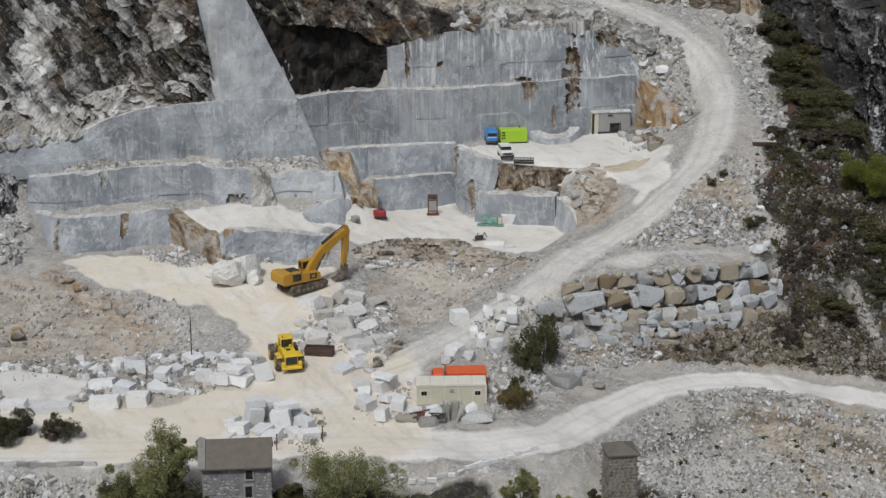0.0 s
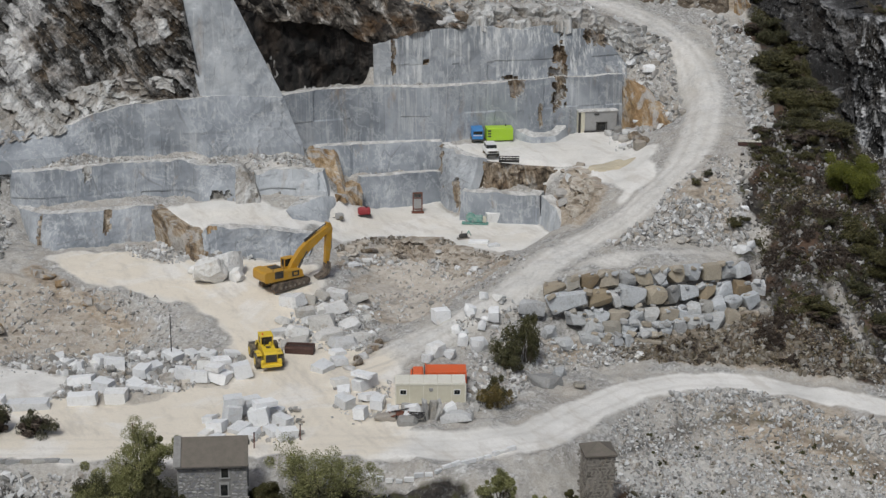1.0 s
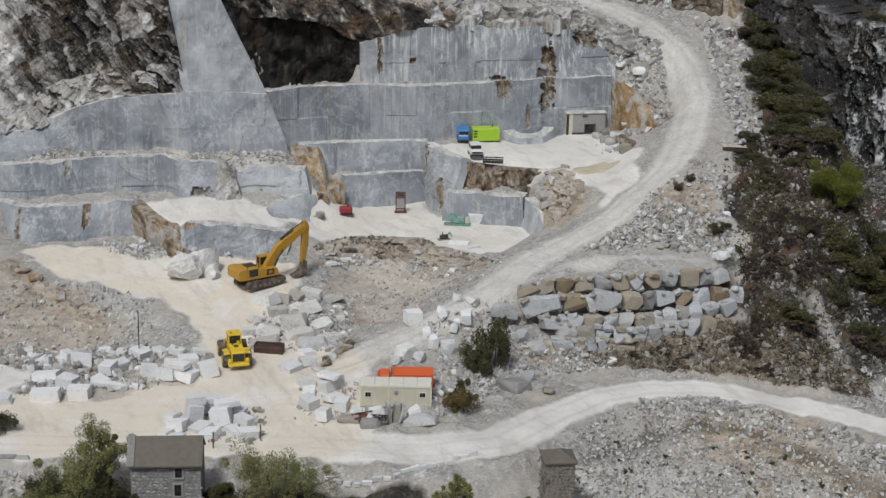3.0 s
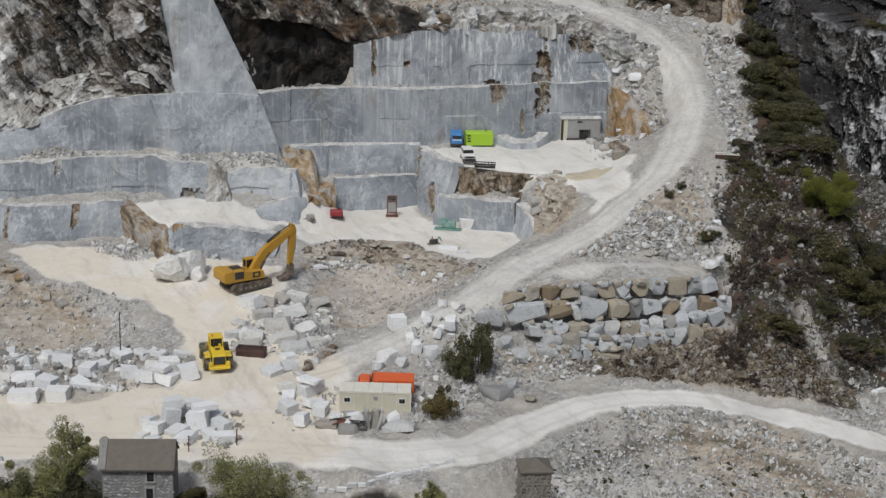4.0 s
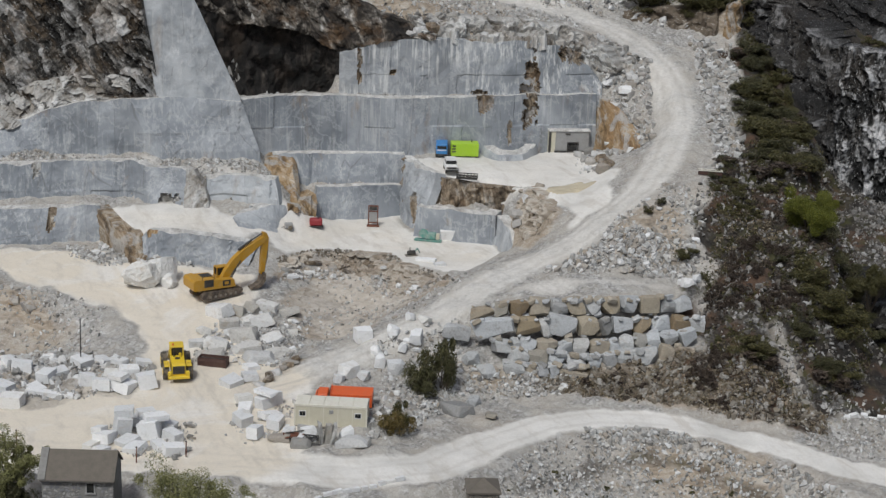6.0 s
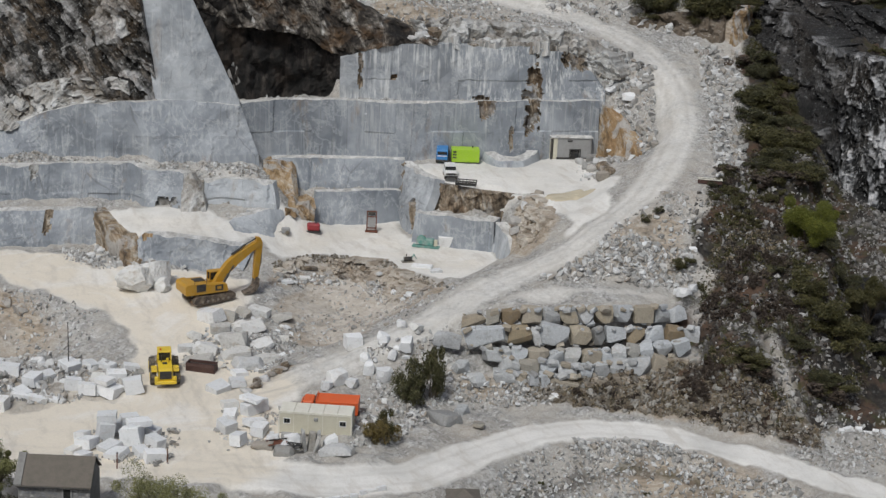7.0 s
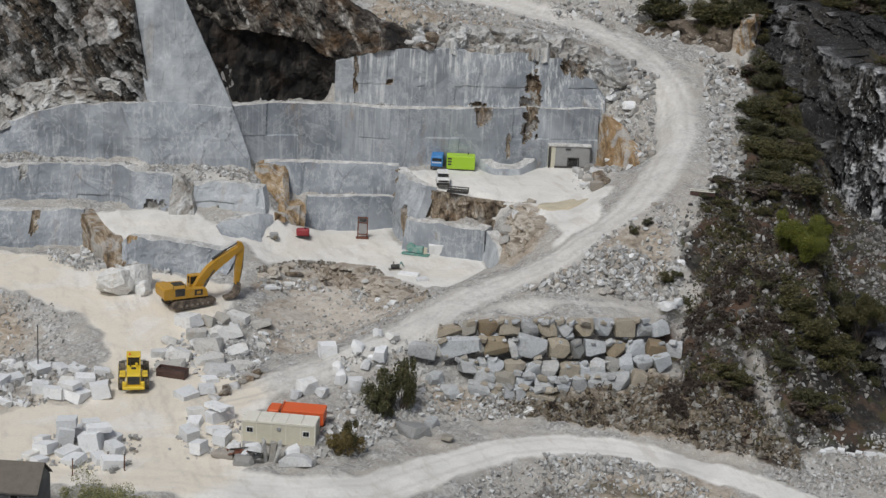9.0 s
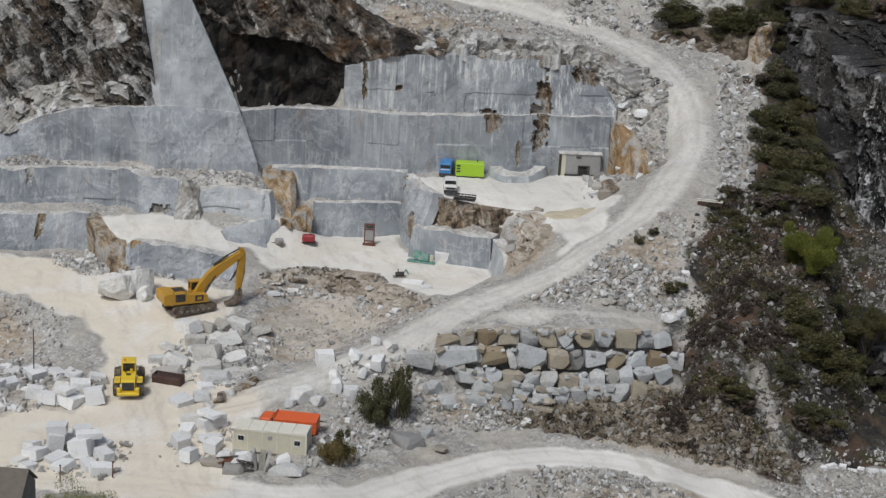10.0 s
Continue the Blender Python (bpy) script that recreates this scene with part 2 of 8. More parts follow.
def make_stone_material(name, shades, stain=0.25, dirty=0.45):
    """Loose stones: each island or object has its own shade."""
    m, nt, b = material(name, 0.85)
    pos = place_coords(nt)
    g = nt.nodes.new("ShaderNodeNewGeometry")
    o = nt.nodes.new("ShaderNodeObjectInfo")
    pick = nt.nodes.new("ShaderNodeMath")
    pick.operation = "ADD"
    nt.links.new(g.outputs["Random Per Island"], pick.inputs[0])
    nt.links.new(o.outputs["Random"], pick.inputs[1])
    wrap = nt.nodes.new("ShaderNodeMath")
    wrap.operation = "FRACT"
    nt.links.new(pick.outputs[0], wrap.inputs[0])
    step = 1.0 / max(1, len(shades) - 1)
    base = ramp(nt, wrap.outputs[0], [(i * step, s) for i, s in enumerate(shades)])
    cloud = tex_noise(nt, pos, 1.1, 6, 0.65, 0.5)
    base = mix(nt, ramp(nt, cloud, [(0.56, (0,)), (0.70, (stain,))]), base, (0.36, 0.25, 0.13))
    dirt = tex_noise(nt, pos, 1.9, 8, 0.75)
    base = mix(nt, ramp(nt, dirt, [(0.52, (0,)), (0.66, (dirty,))]), base, (0.20, 0.19, 0.175))
    grain = tex_noise(nt, pos, 5.0, 6, 0.75)
    base = mix(nt, 0.45, base, grain, "OVERLAY")
    nt.links.new(base, b.inputs["Base Color"])
    bump(nt, b, mix(nt, 0.5, grain, dirt), 0.7, 0.12)
    return m


def make_paint(name, color, rough=0.45, metal=0.0, dirt=0.35, dirt_color=(0.42, 0.36, 0.28)):
    m, nt, b = material(name, rough, metal)
    pos = place_coords(nt)
    n1 = tex_noise(nt, pos, 1.6, 7, 0.7)
    n2 = tex_noise(nt, pos, 14.0, 4, 0.7)
    base = mix(nt, ramp(nt, n1, [(0.42, (0,)), (0.72, (dirt,))]), color, dirt_color)
    base = mix(nt, 0.15, base, n2, "OVERLAY")
    nt.links.new(base, b.inputs["Base Color"])
    bump(nt, b, n2, 0.12, 0.02)
    return m


GROUND = make_ground_material()
MARBLE = make_marble_material("grey_marble", (0.37, 0.394, 0.424), (0.182, 0.203, 0.23), 0.4, 0.35)
MARBLE_PALE = make_marble_material("pale_marble", (0.50, 0.525, 0.55), (0.26, 0.282, 0.31), 0.3, 0.35)
MARBLE_RUNS = make_marble_material("streaked_marble", (0.39, 0.41, 0.435), (0.19, 0.21, 0.235), 0.4, 0.9)
OCHRE = make_rock_material("ochre_rock", ((0.15, 0.095, 0.05), (0.32, 0.215, 0.11), (0.45, 0.35, 0.24), (0.60, 0.57, 0.52)), radians(28), 0.35, 0.35, 0.6, 0.8, 0.3, 0.75)
OCHRE_PALE = make_rock_material("faded_ochre_rock", ((0.085, 0.062, 0.042), (0.27, 0.195, 0.12), (0.44, 0.38, 0.30), (0.58, 0.56, 0.525)), radians(40), 0.3, 0.3, 0.5, 0.8, 0.3, 0.6)
BROWN = make_rock_material("brown_rock", ((0.06, 0.046, 0.034), (0.18, 0.14, 0.10), (0.31, 0.25, 0.18), (0.50, 0.47, 0.42)), radians(8), 0.3, 0.3, 0.8, 0.7, 0.5, 0.4)
DARK = make_strata_material("dark_strata", ((0.010, 0.009, 0.008), (0.028, 0.026, 0.023), (0.17, 0.165, 0.157), (0.42, 0.415, 0.41), (0.70, 0.70, 0.69)), radians(38), 0.4, 0.6, 0.24, 0.4, 0.65)
PALEROCK = make_rock_material("pale_broken_rock", ((0.12, 0.11, 0.095), (0.28, 0.27, 0.25), (0.44, 0.44, 0.43), (0.64, 0.645, 0.65)), radians(30), 0.15, 0.6, 0.7, 0.8)
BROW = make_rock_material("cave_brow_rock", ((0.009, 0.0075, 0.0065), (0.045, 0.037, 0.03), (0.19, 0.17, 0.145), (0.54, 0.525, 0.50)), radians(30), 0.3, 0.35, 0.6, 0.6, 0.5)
# near-black, with the shade under the overhang put into the rock colour
CAVE_SHADED = make_rock_material("shaded_cave_rock", ((0.005, 0.0045, 0.004), (0.010, 0.009, 0.008), (0.022, 0.018, 0.016), (0.07, 0.06, 0.05)), radians(4), 0.06, 0.3, 0.7, 0.4)


# near-black rock; also holds the shade of the recess and turned-away buttress
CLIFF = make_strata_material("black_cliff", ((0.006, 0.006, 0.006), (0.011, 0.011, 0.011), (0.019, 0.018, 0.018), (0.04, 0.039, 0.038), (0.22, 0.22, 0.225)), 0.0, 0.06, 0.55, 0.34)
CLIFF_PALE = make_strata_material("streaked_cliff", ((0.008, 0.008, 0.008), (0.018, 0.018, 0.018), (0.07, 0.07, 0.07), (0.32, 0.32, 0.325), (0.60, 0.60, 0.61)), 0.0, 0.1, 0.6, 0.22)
RIMROCK = make_strata_material("weathered_rim_rock", ((0.10, 0.085, 0.07), (0.30, 0.28, 0.25), (0.42, 0.41, 0.39), (0.53, 0.525, 0.51), (0.68, 0.68, 0.67)), radians(-10), 0.3, 0.6, 0.3, 0.5, 0.8)
PITROCK = make_strata_material("layered_pit_rock", ((0.15, 0.12, 0.09), (0.31, 0.26, 0.205), (0.44, 0.385, 0.32), (0.53, 0.485, 0.425), (0.62, 0.59, 0.54)), radians(80), 0.2, 0.6, 0.34)
SCREE = make_stone_material("scree_stone", [(0.20, 0.195, 0.185), (0.34, 0.335, 0.32), (0.48, 0.48, 0.475), (0.66, 0.665, 0.67), (0.31, 0.275, 0.23), (0.42, 0.42, 0.42)])
BLOCK = make_stone_material("marble_block", [(0.71, 0.72, 0.73), (0.83, 0.835, 0.84), (0.60, 0.61, 0.62), (0.78, 0.785, 0.79), (0.70, 0.69, 0.66)], 0.24, 0.2)


LEDGE = make_rock_material("dusty_ledge", ((0.40, 0.39, 0.375), (0.54, 0.535, 0.52), (0.64, 0.635, 0.62), (0.76, 0.755, 0.74)), radians(10), 0.1, 0.8, 0.9, 0.5)


# ---- mesh helpers ----
def link_mesh(name, verts, faces, mat, parent=None, smooth=False):
    me = bpy.data.meshes.new(name)
    me.from_pydata([tuple(v) for v in verts], [], faces)
    me.materials.append(mat)
    if smooth:
        me.polygons.foreach_set("use_smooth", [True] * len(me.polygons))
    me.update()
    ob = new(name, me)
    if parent:
        ob.parent = parent
    return ob


def part(name, bm, mat, parent, label=""):
    """One bmesh as one mesh object under a thing or a part."""
    me = bpy.data.meshes.new(name)
    bm.to_mesh(me)
    bm.free()
    me.materials.append(mat)
    ob = new(name, me)
    ob.parent = parent
    if label:
        ob["label"] = label
    return ob


def along(line, n):
    """n points spread evenly along a polyline."""
    p = np.array(line, float)
    d = np.r_[0, np.cumsum(np.linalg.norm(np.diff(p, axis=0), axis=1))]
    s = np.linspace(0, d[-1], n)
    return np.stack([np.interp(s, d, p[:, k]) for k in range(p.shape[1])], axis=1)


def length(line):
    p = np.array(line, float)
    return float(np.linalg.norm(np.diff(p, axis=0), axis=1).sum())


BREAKS = []  # lines with heights that shape the ground


def breakline(*pts):
    BREAKS.append(pts)


def face(name, low, high, mat, label, category="rock face", step=0.45, rough=0.12, blocky=0.0, thick=1.6, seed=1, ground=True, strata=0.0, notches=(), inner=None, clefts=0.0, broken=0.0, slabs=0.0, dip=52.0, bed_size=3.2, bed_long=2.4, lift=0.0, skirt=0.0):
    """A rock face between its foot and its rim, as a slab with thickness, broken by fractal relief."""
    w = max(length(low), length(high))
    h = max(b[2] for b in high) - min(b[2] for b in low)
    nu, nv = max(3, int(w / step)), max(3, int(h / step))
    a, b = along(low, nu), along(high, nu)
    t = np.linspace(0, 1, nv)[:, None, None]
    grid = (a[None] * (1 - t) + b[None] * t).reshape(-1, 3)
    run = np.gradient(a, axis=0) + np.gradient(b, axis=0)
    out = np.stack([run[:, 1], -run[:, 0], np.zeros(nu)], axis=1)
    out /= np.linalg.norm(out, axis=1)[:, None] + 1e-9
    out = np.tile(out, (nv, 1))
    d = rough * fbm(grid * 0.55, 5, seed)
    if strata:
        q = np.stack([grid[:, 0] * 0.8 + grid[:, 2] * 0.8, grid[:, 1] * 0.3, grid[:, 2] * 0.25 - grid[:, 0] * 0.2], axis=1)
        d = d + strata * fbm(q * 0.55, 5, seed + 5, 0.6)
    if clefts:
        q = grid * np.array([0.38, 0.38, 0.07])
        s = (grid[:, 1] + 3 * fbm(grid * 0.12, 3, seed + 51)) / 7.0 + 0.35 * np.floor(grid[:, 2] / 6 + fbm(grid * 0.1, 2, seed + 53))
        d = d + 1.5 * clefts * (1 - (s - np.floor(s))) - 0.75 * clefts
        d = d - clefts * np.clip(1 - 5 * np.abs(fbm(q, 3, seed + 41)), 0, 1) + 0.5 * clefts * fbm(grid * np.array([0.9, 0.9, 0.5]), 3, seed + 43)
    if broken:
        q = fbm(np.stack([grid[:, 0] + 0.5 * grid[:, 2], grid[:, 1], grid[:, 2] * 1.3 - 0.4 * grid[:, 0]], axis=1) * 0.16, 3, seed + 61, 0.4)
        d = d + broken * (np.round(q * 4) / 4 + 0.4 * q)
    tone = np.zeros(len(grid))
    if slabs:
        c, sn = math.cos(radians(dip)), math.sin(radians(dip))
        warp = 0.9 * fbm(grid * 0.16, 3, seed + 71) + 0.3 * fbm(grid * 0.8, 3, seed + 73)
        across, beside = grid[:, 0] * sn + grid[:, 2] * c + warp, grid[:, 0] * c - grid[:, 2] * sn + warp
        zero = np.zeros(len(grid), np.int64)
        for k, (size, amp, share) in enumerate(((bed_size, 1.0, 0.4), (bed_size * 0.36, 0.5, 0.45), (bed_size * 0.15, 0.2, 0.15))):
            uu = across / size
            layer = np.floor(uu).astype(np.int64)
            block = np.floor(beside / (size * bed_long) + 9 * hash3(layer, zero, zero, seed + k)).astype(np.int64)
            h = hash3(layer, block, zero, seed + 7 * k)
            d = d + slabs * amp * (h - 0.5 + 0.7 * (0.5 - (uu - layer)))
            tone = tone + share * h
    if blocky:
        col = np.floor(grid[:, 0] * 0.24 + 0.25 * np.floor(grid[:, 2] / 7.0) + seed)
        cell = hash3(col.astype(np.int64), np.floor(grid[:, 2] / 7.0).astype(np.int64), np.zeros(len(grid), np.int64), seed) * 2 - 1
        d = d + blocky * np.round(cell * 3) / 3
    stained = np.zeros(len(grid), bool)
    for x0, x1, z0, z1, depth in notches:
        wob = fbm(grid * np.array([1.1, 1.1, 0.7]) + 7, 5, seed + 21, 0.65)
        hit = ((grid[:, 0] - (x0 + x1) / 2) / ((x1 - x0) * 0.55)) ** 2 + np.abs((grid[:, 2] - (z0 + z1) / 2) / ((z1 - z0) * 0.53)) ** 4 < 1 + 1.3 * wob
        d = np.where(hit, d - depth + 0.2 * fbm(grid * 1.5, 3, seed + 33), d)
        stained |= hit
    front = grid + out * d[:, None]
    front[:, 2] += lift * d
    front[:, 2] += 0.35 * rough * fbm(grid * 0.9 + 31, 3, seed + 3)
    front[:, 2] += (min(0.3, rough * 2.5) * fbm(grid * np.array([0.4, 0.4, 0]) + 5, 4, seed + 9)) * np.repeat(np.linspace(0, 1, nv) ** 5, nu)
    if ground or skirt:
        front[:nu, 2] -= max(1.6, skirt)
        front[:nu] += out[:nu] * 0.35
    back = grid - out * (thick + 1.8 * slabs)
    verts = np.vstack([front, back])
    n = nu * nv
    faces = []
    for j in range(nv - 1):
        r = j * nu
        faces += [(r + i, r + i + 1, r + nu + i + 1, r + nu + i) for i in range(nu - 1)]
    top, bot = (nv - 1) * nu, 0
    faces += [(top + i, top + i + 1, n + top + i + 1, n + top + i) for i in range(nu - 1)]
    faces += [(bot + i + 1, bot + i, n + bot + i, n + bot + i + 1) for i in range(nu - 1)]
    for i, flip in ((0, 0), (nu - 1, 1)):
        for j in range(nv - 1):
            q = (j * nu + i, (j + 1) * nu + i, n + (j + 1) * nu + i, n + j * nu + i)
            faces.append(q if not flip else q[::-1])
    faces += [(n + i, n + top + i, n + top + i + 1, n + i + 1) for i in range(nu - 1)]
    ob = link_mesh(name, verts, faces, mat)
    if slabs:
        a = ob.data.attributes.new("bed", "FLOAT", "POINT")
        a.data.foreach_set("value", np.r_[tone, np.full(len(verts) - len(tone), 0.4)].astype(np.float32))
    if inner is not None:
        ob.data.materials.append(inner)
        for j in range(nv - 1):
            for i in range(nu - 1):
                if stained[j * nu + i] or stained[(j + 1) * nu + i + 1]:
                    ob.data.polygons[j * (nu - 1) + i].material_index = 1
    if mat in (MARBLE, MARBLE_PALE):
        ob.data.materials.append(LEDGE)
        first = (nv - 1) * (nu - 1)
        for k in range(first, first + nu - 1):
            ob.data.polygons[k].material_index = len(ob.data.materials) - 1
    tagged(ob, label, category, kind="structure")
    if ground:
        la, lb = along(low, 12), along(high, 12)
        o = out[np.linspace(0, nu - 1, 12).astype(int)]
        breakline(*[tuple(p - q * (0.8 + 1.7 * slabs) - np.array([0, 0, 0.05])) for p, q in zip(la, o)])
        breakline(*[tuple(p - q * (1.5 + 1.7 * slabs) - np.array([0, 0, 0.12])) for p, q in zip(lb, o)])
    return ob


# ---- quarry faces, foot line and rim line ----
face("bench_face", [(-75, 40, 11.6), (-45, 46, 11.5), (-34.5, 48.5, 11.4), (-28, 52.2, 11.2), (-15.5, 53.6, 11.2), (-12.3, 52, 11.3), (-4, 54, 11.3), (0.9, 56, 11.3)],
     [(-75, 46, 15), (-45, 50, 14.6), (-31, 53.8, 15.2), (-27, 53.6, 16.8), (-23, 53.6, 17.8), (-15, 54.4, 18.5), (-9, 55.7, 18.6), (-2, 57.2, 18.3)],
     MARBLE, "blue-grey sawn marble face below the natural cliff", step=0.35, seed=3, rough=0.10, blocky=0.10, broken=0.22)
face("bench_face", [(-13.2, 55.6, 18.5), (-9, 55.9, 18.5), (-2, 57.4, 18.3)], [(-17.0, 57.4, 36), (-14, 57.2, 36), (-10.6, 58.3, 36)],
     MARBLE_PALE, "smooth pale fault slab rising along a diagonal edge", step=0.35, seed=7, rough=0.12, broken=0.15)
face("natural_cliff", [(-75, 50, 15), (-45, 53, 15), (-31, 56, 15.3), (-26, 56.3, 17.4), (-17, 55.0, 18.3), (-12.7, 55.0, 18.3)],
     [(-75, 72, 38), (-45, 68, 38), (-30, 62, 38), (-20.0, 56.6, 38), (-16.4, 56.4, 38)], DARK, "dark weathered cliff with diagonal rusty strata", "cliff", 0.2, 0.7, 0.0, 2.0, 11, True, 0.7, slabs=0.7, bed_size=3.0, bed_long=4.0)
face("natural_cliff", [(-60, 44, 13), (-46, 46.5, 13), (-40, 48.4, 13.4), (-33, 52.4, 14.0), (-29, 54.4, 15.4)], [(-60, 53, 20), (-46, 55.6, 19.6), (-40, 56.6, 19.0), (-33, 57.2, 18.4), (-28, 56.6, 17.6)], RIMROCK, "pale tilted slabs at the cliff foot", "cliff", 0.3, 0.6, 0.4, 1.6, 12, False, 0.3, slabs=1.1, dip=48, bed_size=2.6)
face("natural_cliff", [(-30, 54.6, 15.2), (-26, 54.4, 17.2), (-22, 54.6, 18.0), (-16.4, 54.6, 18.4)], [(-32, 56.6, 18.8), (-26, 56.0, 20.6), (-22, 55.8, 21.0), (-16.8, 55.2, 21.2)], RIMROCK, "band of pale broken rock above the sawn face", "cliff", 0.28, 0.6, 0.3, 1.4, 14, False, 0.3, slabs=0.8, dip=15, bed_size=1.8)
face("bench_face", [(-0.6, 58.6, 10.8), (2.5, 60.4, 10.6), (6.6, 61.8, 10.5), (19.5, 63.2, 10.3), (24, 65.2, 10.2), (30.6, 66.2, 10.2), (34, 67.2, 10.2), (39, 69.4, 10.2), (47.5, 70.8, 10.2)],
     [(-2.0, 57.8, 18.3), (3.4, 61.2, 18.3), (11, 63, 18.3), (17.5, 63.3, 18.2), (24, 64.8, 18.2), (30, 66.4, 18.2), (37, 69, 18.3), (47.2, 71, 18.5)],
     MARBLE, "tall streaked grey marble face above the vehicle terrace", step=0.2, seed=13, rough=0.06, blocky=0.14,
     notches=((36.9, 38.6, 13.2, 22, 1.1), (30.3, 32.2, 16.2, 20, 0.7), (34.7, 35.1, 11.5, 14.5, 0.3)), inner=BROWN)
face("bench_face", [(10.6, 65.4, 18.2), (17.5, 65.6, 18.2), (24, 66.6, 18.2), (26, 67.6, 18.2), (30, 68.0, 18.2), (33.5, 68.3, 18.2), (37, 69.5, 18.2), (45, 71.3, 18.2), (48, 71.6, 18.2)],
     [(10.6, 65.2, 23.8), (13, 65.6, 24.6), (17, 66.1, 25.6), (24, 67.2, 26.0), (26, 68.2, 26.1), (31, 69.4, 25.5), (37.5, 71.0, 25.6), (41, 72.2, 25.1), (43.6, 73, 24.0), (46, 73.2, 22.0), (48, 72.8, 19.6)],
     MARBLE_RUNS, "upper sawn marble face with white mineral streaks", step=0.2, seed=17, rough=0.12, blocky=0.1,
     notches=((36.7, 38.7, 16, 22.6, 1.0), (42.4, 45.6, 22.6, 26, 0.8), (29.4, 31.4, 17, 18.9, 0.6), (13.2, 13.6, 20, 25, 0.3), (17.8, 18.6, 21, 21.7, 0.6), (37.9, 38.2, 23, 26, 0.3)), inner=BROWN)
face("bench_face", [(47.2, 70.6, 10.2), (48.6, 66.4, 10.8), (52.6, 61.8, 11.8)], [(47.2, 71.8, 18.0), (50, 68, 16.2), (53.2, 62.6, 13.0)],
     OCHRE, "ochre stained rock face at the terrace corner", seed=19, rough=0.3)
face("bench_face", [(2.2, 57.4, 7.0), (9, 58.8, 6.8), (14, 59.8, 6.7), (20.4, 61, 6.7)], [(2.2, 58.8, 10.6), (12.9, 61.2, 10.6), (20.4, 62, 10.6)],
     MARBLE, "grey marble bench face, upper step", seed=23, rough=0.07, blocky=0.2)
face("bench_face", [(8.3, 54.6, 2.4), (14.9, 56.8, 2.4), (21, 59.6, 2.4)], [(8.8, 56.2, 6.7), (14, 57.9, 6.7), (21, 60.4, 6.7)],
     MARBLE, "grey marble bench face, lower step", seed=29, rough=0.07, blocky=0.15)
face("bench_face", [(20.0, 59.8, 2.4), (21.4, 54.2, 2.4), (22.5, 50.1, 2.4)], [(19.8, 61.4, 10.5), (22, 56.7, 10.3), (25.0, 52.6, 10.2)],
     MARBLE_PALE, "slanted side face of the vehicle terrace", step=0.25, seed=31, rough=0.25, broken=0.3, blocky=0.2, notches=((19.7, 20.4, 4.6, 11.0, 0.4), (21.9, 22.5, 2.8, 6.8, 0.4)), inner=BROWN)
face("bench_face", [(24.4, 52.7, 6.2), (30, 51.6, 6.2), (34.8, 50.9, 6.8), (38.0, 50.3, 8.4)], [(24.9, 52.5, 9.9), (30.3, 51.2, 9.5), (34.5, 50.6, 9.4), (37.8, 50.1, 9.3)],
     BROWN, "brown stained broken rock under the terrace edge", step=0.25, seed=37, rough=0.7, blocky=0.3, strata=0.4, clefts=0.35)
face("bench_face", [(22.4, 50.2, 2.3), (28.3, 48.8, 2.3), (33.4, 47.9, 2.3), (34.2, 50.2, 2.3)], [(22.8, 50.9, 6.3), (28.2, 49.3, 6.3), (33.3, 48.2, 6.3), (34.1, 50.6, 6.4)],
     MARBLE, "low pale marble block face with drill joints", seed=41, rough=0.07, blocky=0.12)
face("bench_face", [(-39.0, 50, 6.4), (-38.0, 46, 6.3), (-34, 45.4, 6.3), (-22.2, 48.6, 6.3), (-15.2, 49.0, 6.3), (-12.4, 46.8, 6.3), (-7.9, 47.0, 6.3)],
     [(-38.8, 51, 10.4), (-37.6, 46.9, 10.4), (-34, 46.6, 10.4), (-23.5, 49.4, 10.6), (-15.4, 50.4, 10.9), (-13.4, 48.4, 10.6), (-8.1, 49.0, 10.4)],
     MARBLE, "long grey marble bench face in the stepped quarry", step=0.25, seed=43, rough=0.10, broken=0.12, blocky=0.12,
     notches=((-11.2, -9.0, 5.6, 7.3, 0.6), (-28.3, -27.6, 8.6, 10.6, 0.3)), inner=PALEROCK)
face("bench_face", [(-7.9, 46.0, 6.1), (-6.6, 45.8, 6.1), (-4.6, 46.6, 6.1)], [(-8.3, 49.6, 10.5), (-7.2, 49.4, 10.2), (-5.6, 48.6, 8.6)],
     RIMROCK, "pale and tan slab leaning against the bench end", step=0.25, seed=44, rough=0.25, thick=1.2, slabs=0.25, dip=125, bed_size=0.9)
face("bench_face", [(-5.4, 48.8, 6.3), (-2.6, 49.6, 6.3), (1.2, 49.4, 6.3), (4.5, 48.6, 6.3)], [(-5.4, 49.8, 9.2), (-2.6, 50.6, 9.4), (1.2, 50.4, 9.4), (3.6, 50.2, 9.4)],
     MARBLE_PALE, "set-back pale bench face under loose rubble", step=0.25, seed=45, rough=0.2, broken=0.15, blocky=0.2)
face("bench_face", [(-36.6, 47, 2.2), (-34.5, 41, 2.2), (-30.7, 37.8, 2), (-26, 40, 2), (-21.5, 42, 2), (-18.2, 42.7, 2)], [(-37.4, 47, 6), (-36.5, 44.2, 6), (-32.1, 41.1, 6), (-26, 42.9, 6), (-18.6, 44.1, 6.1)],
     MARBLE, "lowest marble bench face beyond the excavator", step=0.3, seed=47, rough=0.12, broken=0.2, blocky=0.12, notches=((-25.0, -24.3, 3.4, 7, 0.3), (-33.4, -33.1, 1, 6, 0.3)), inner=BROWN)
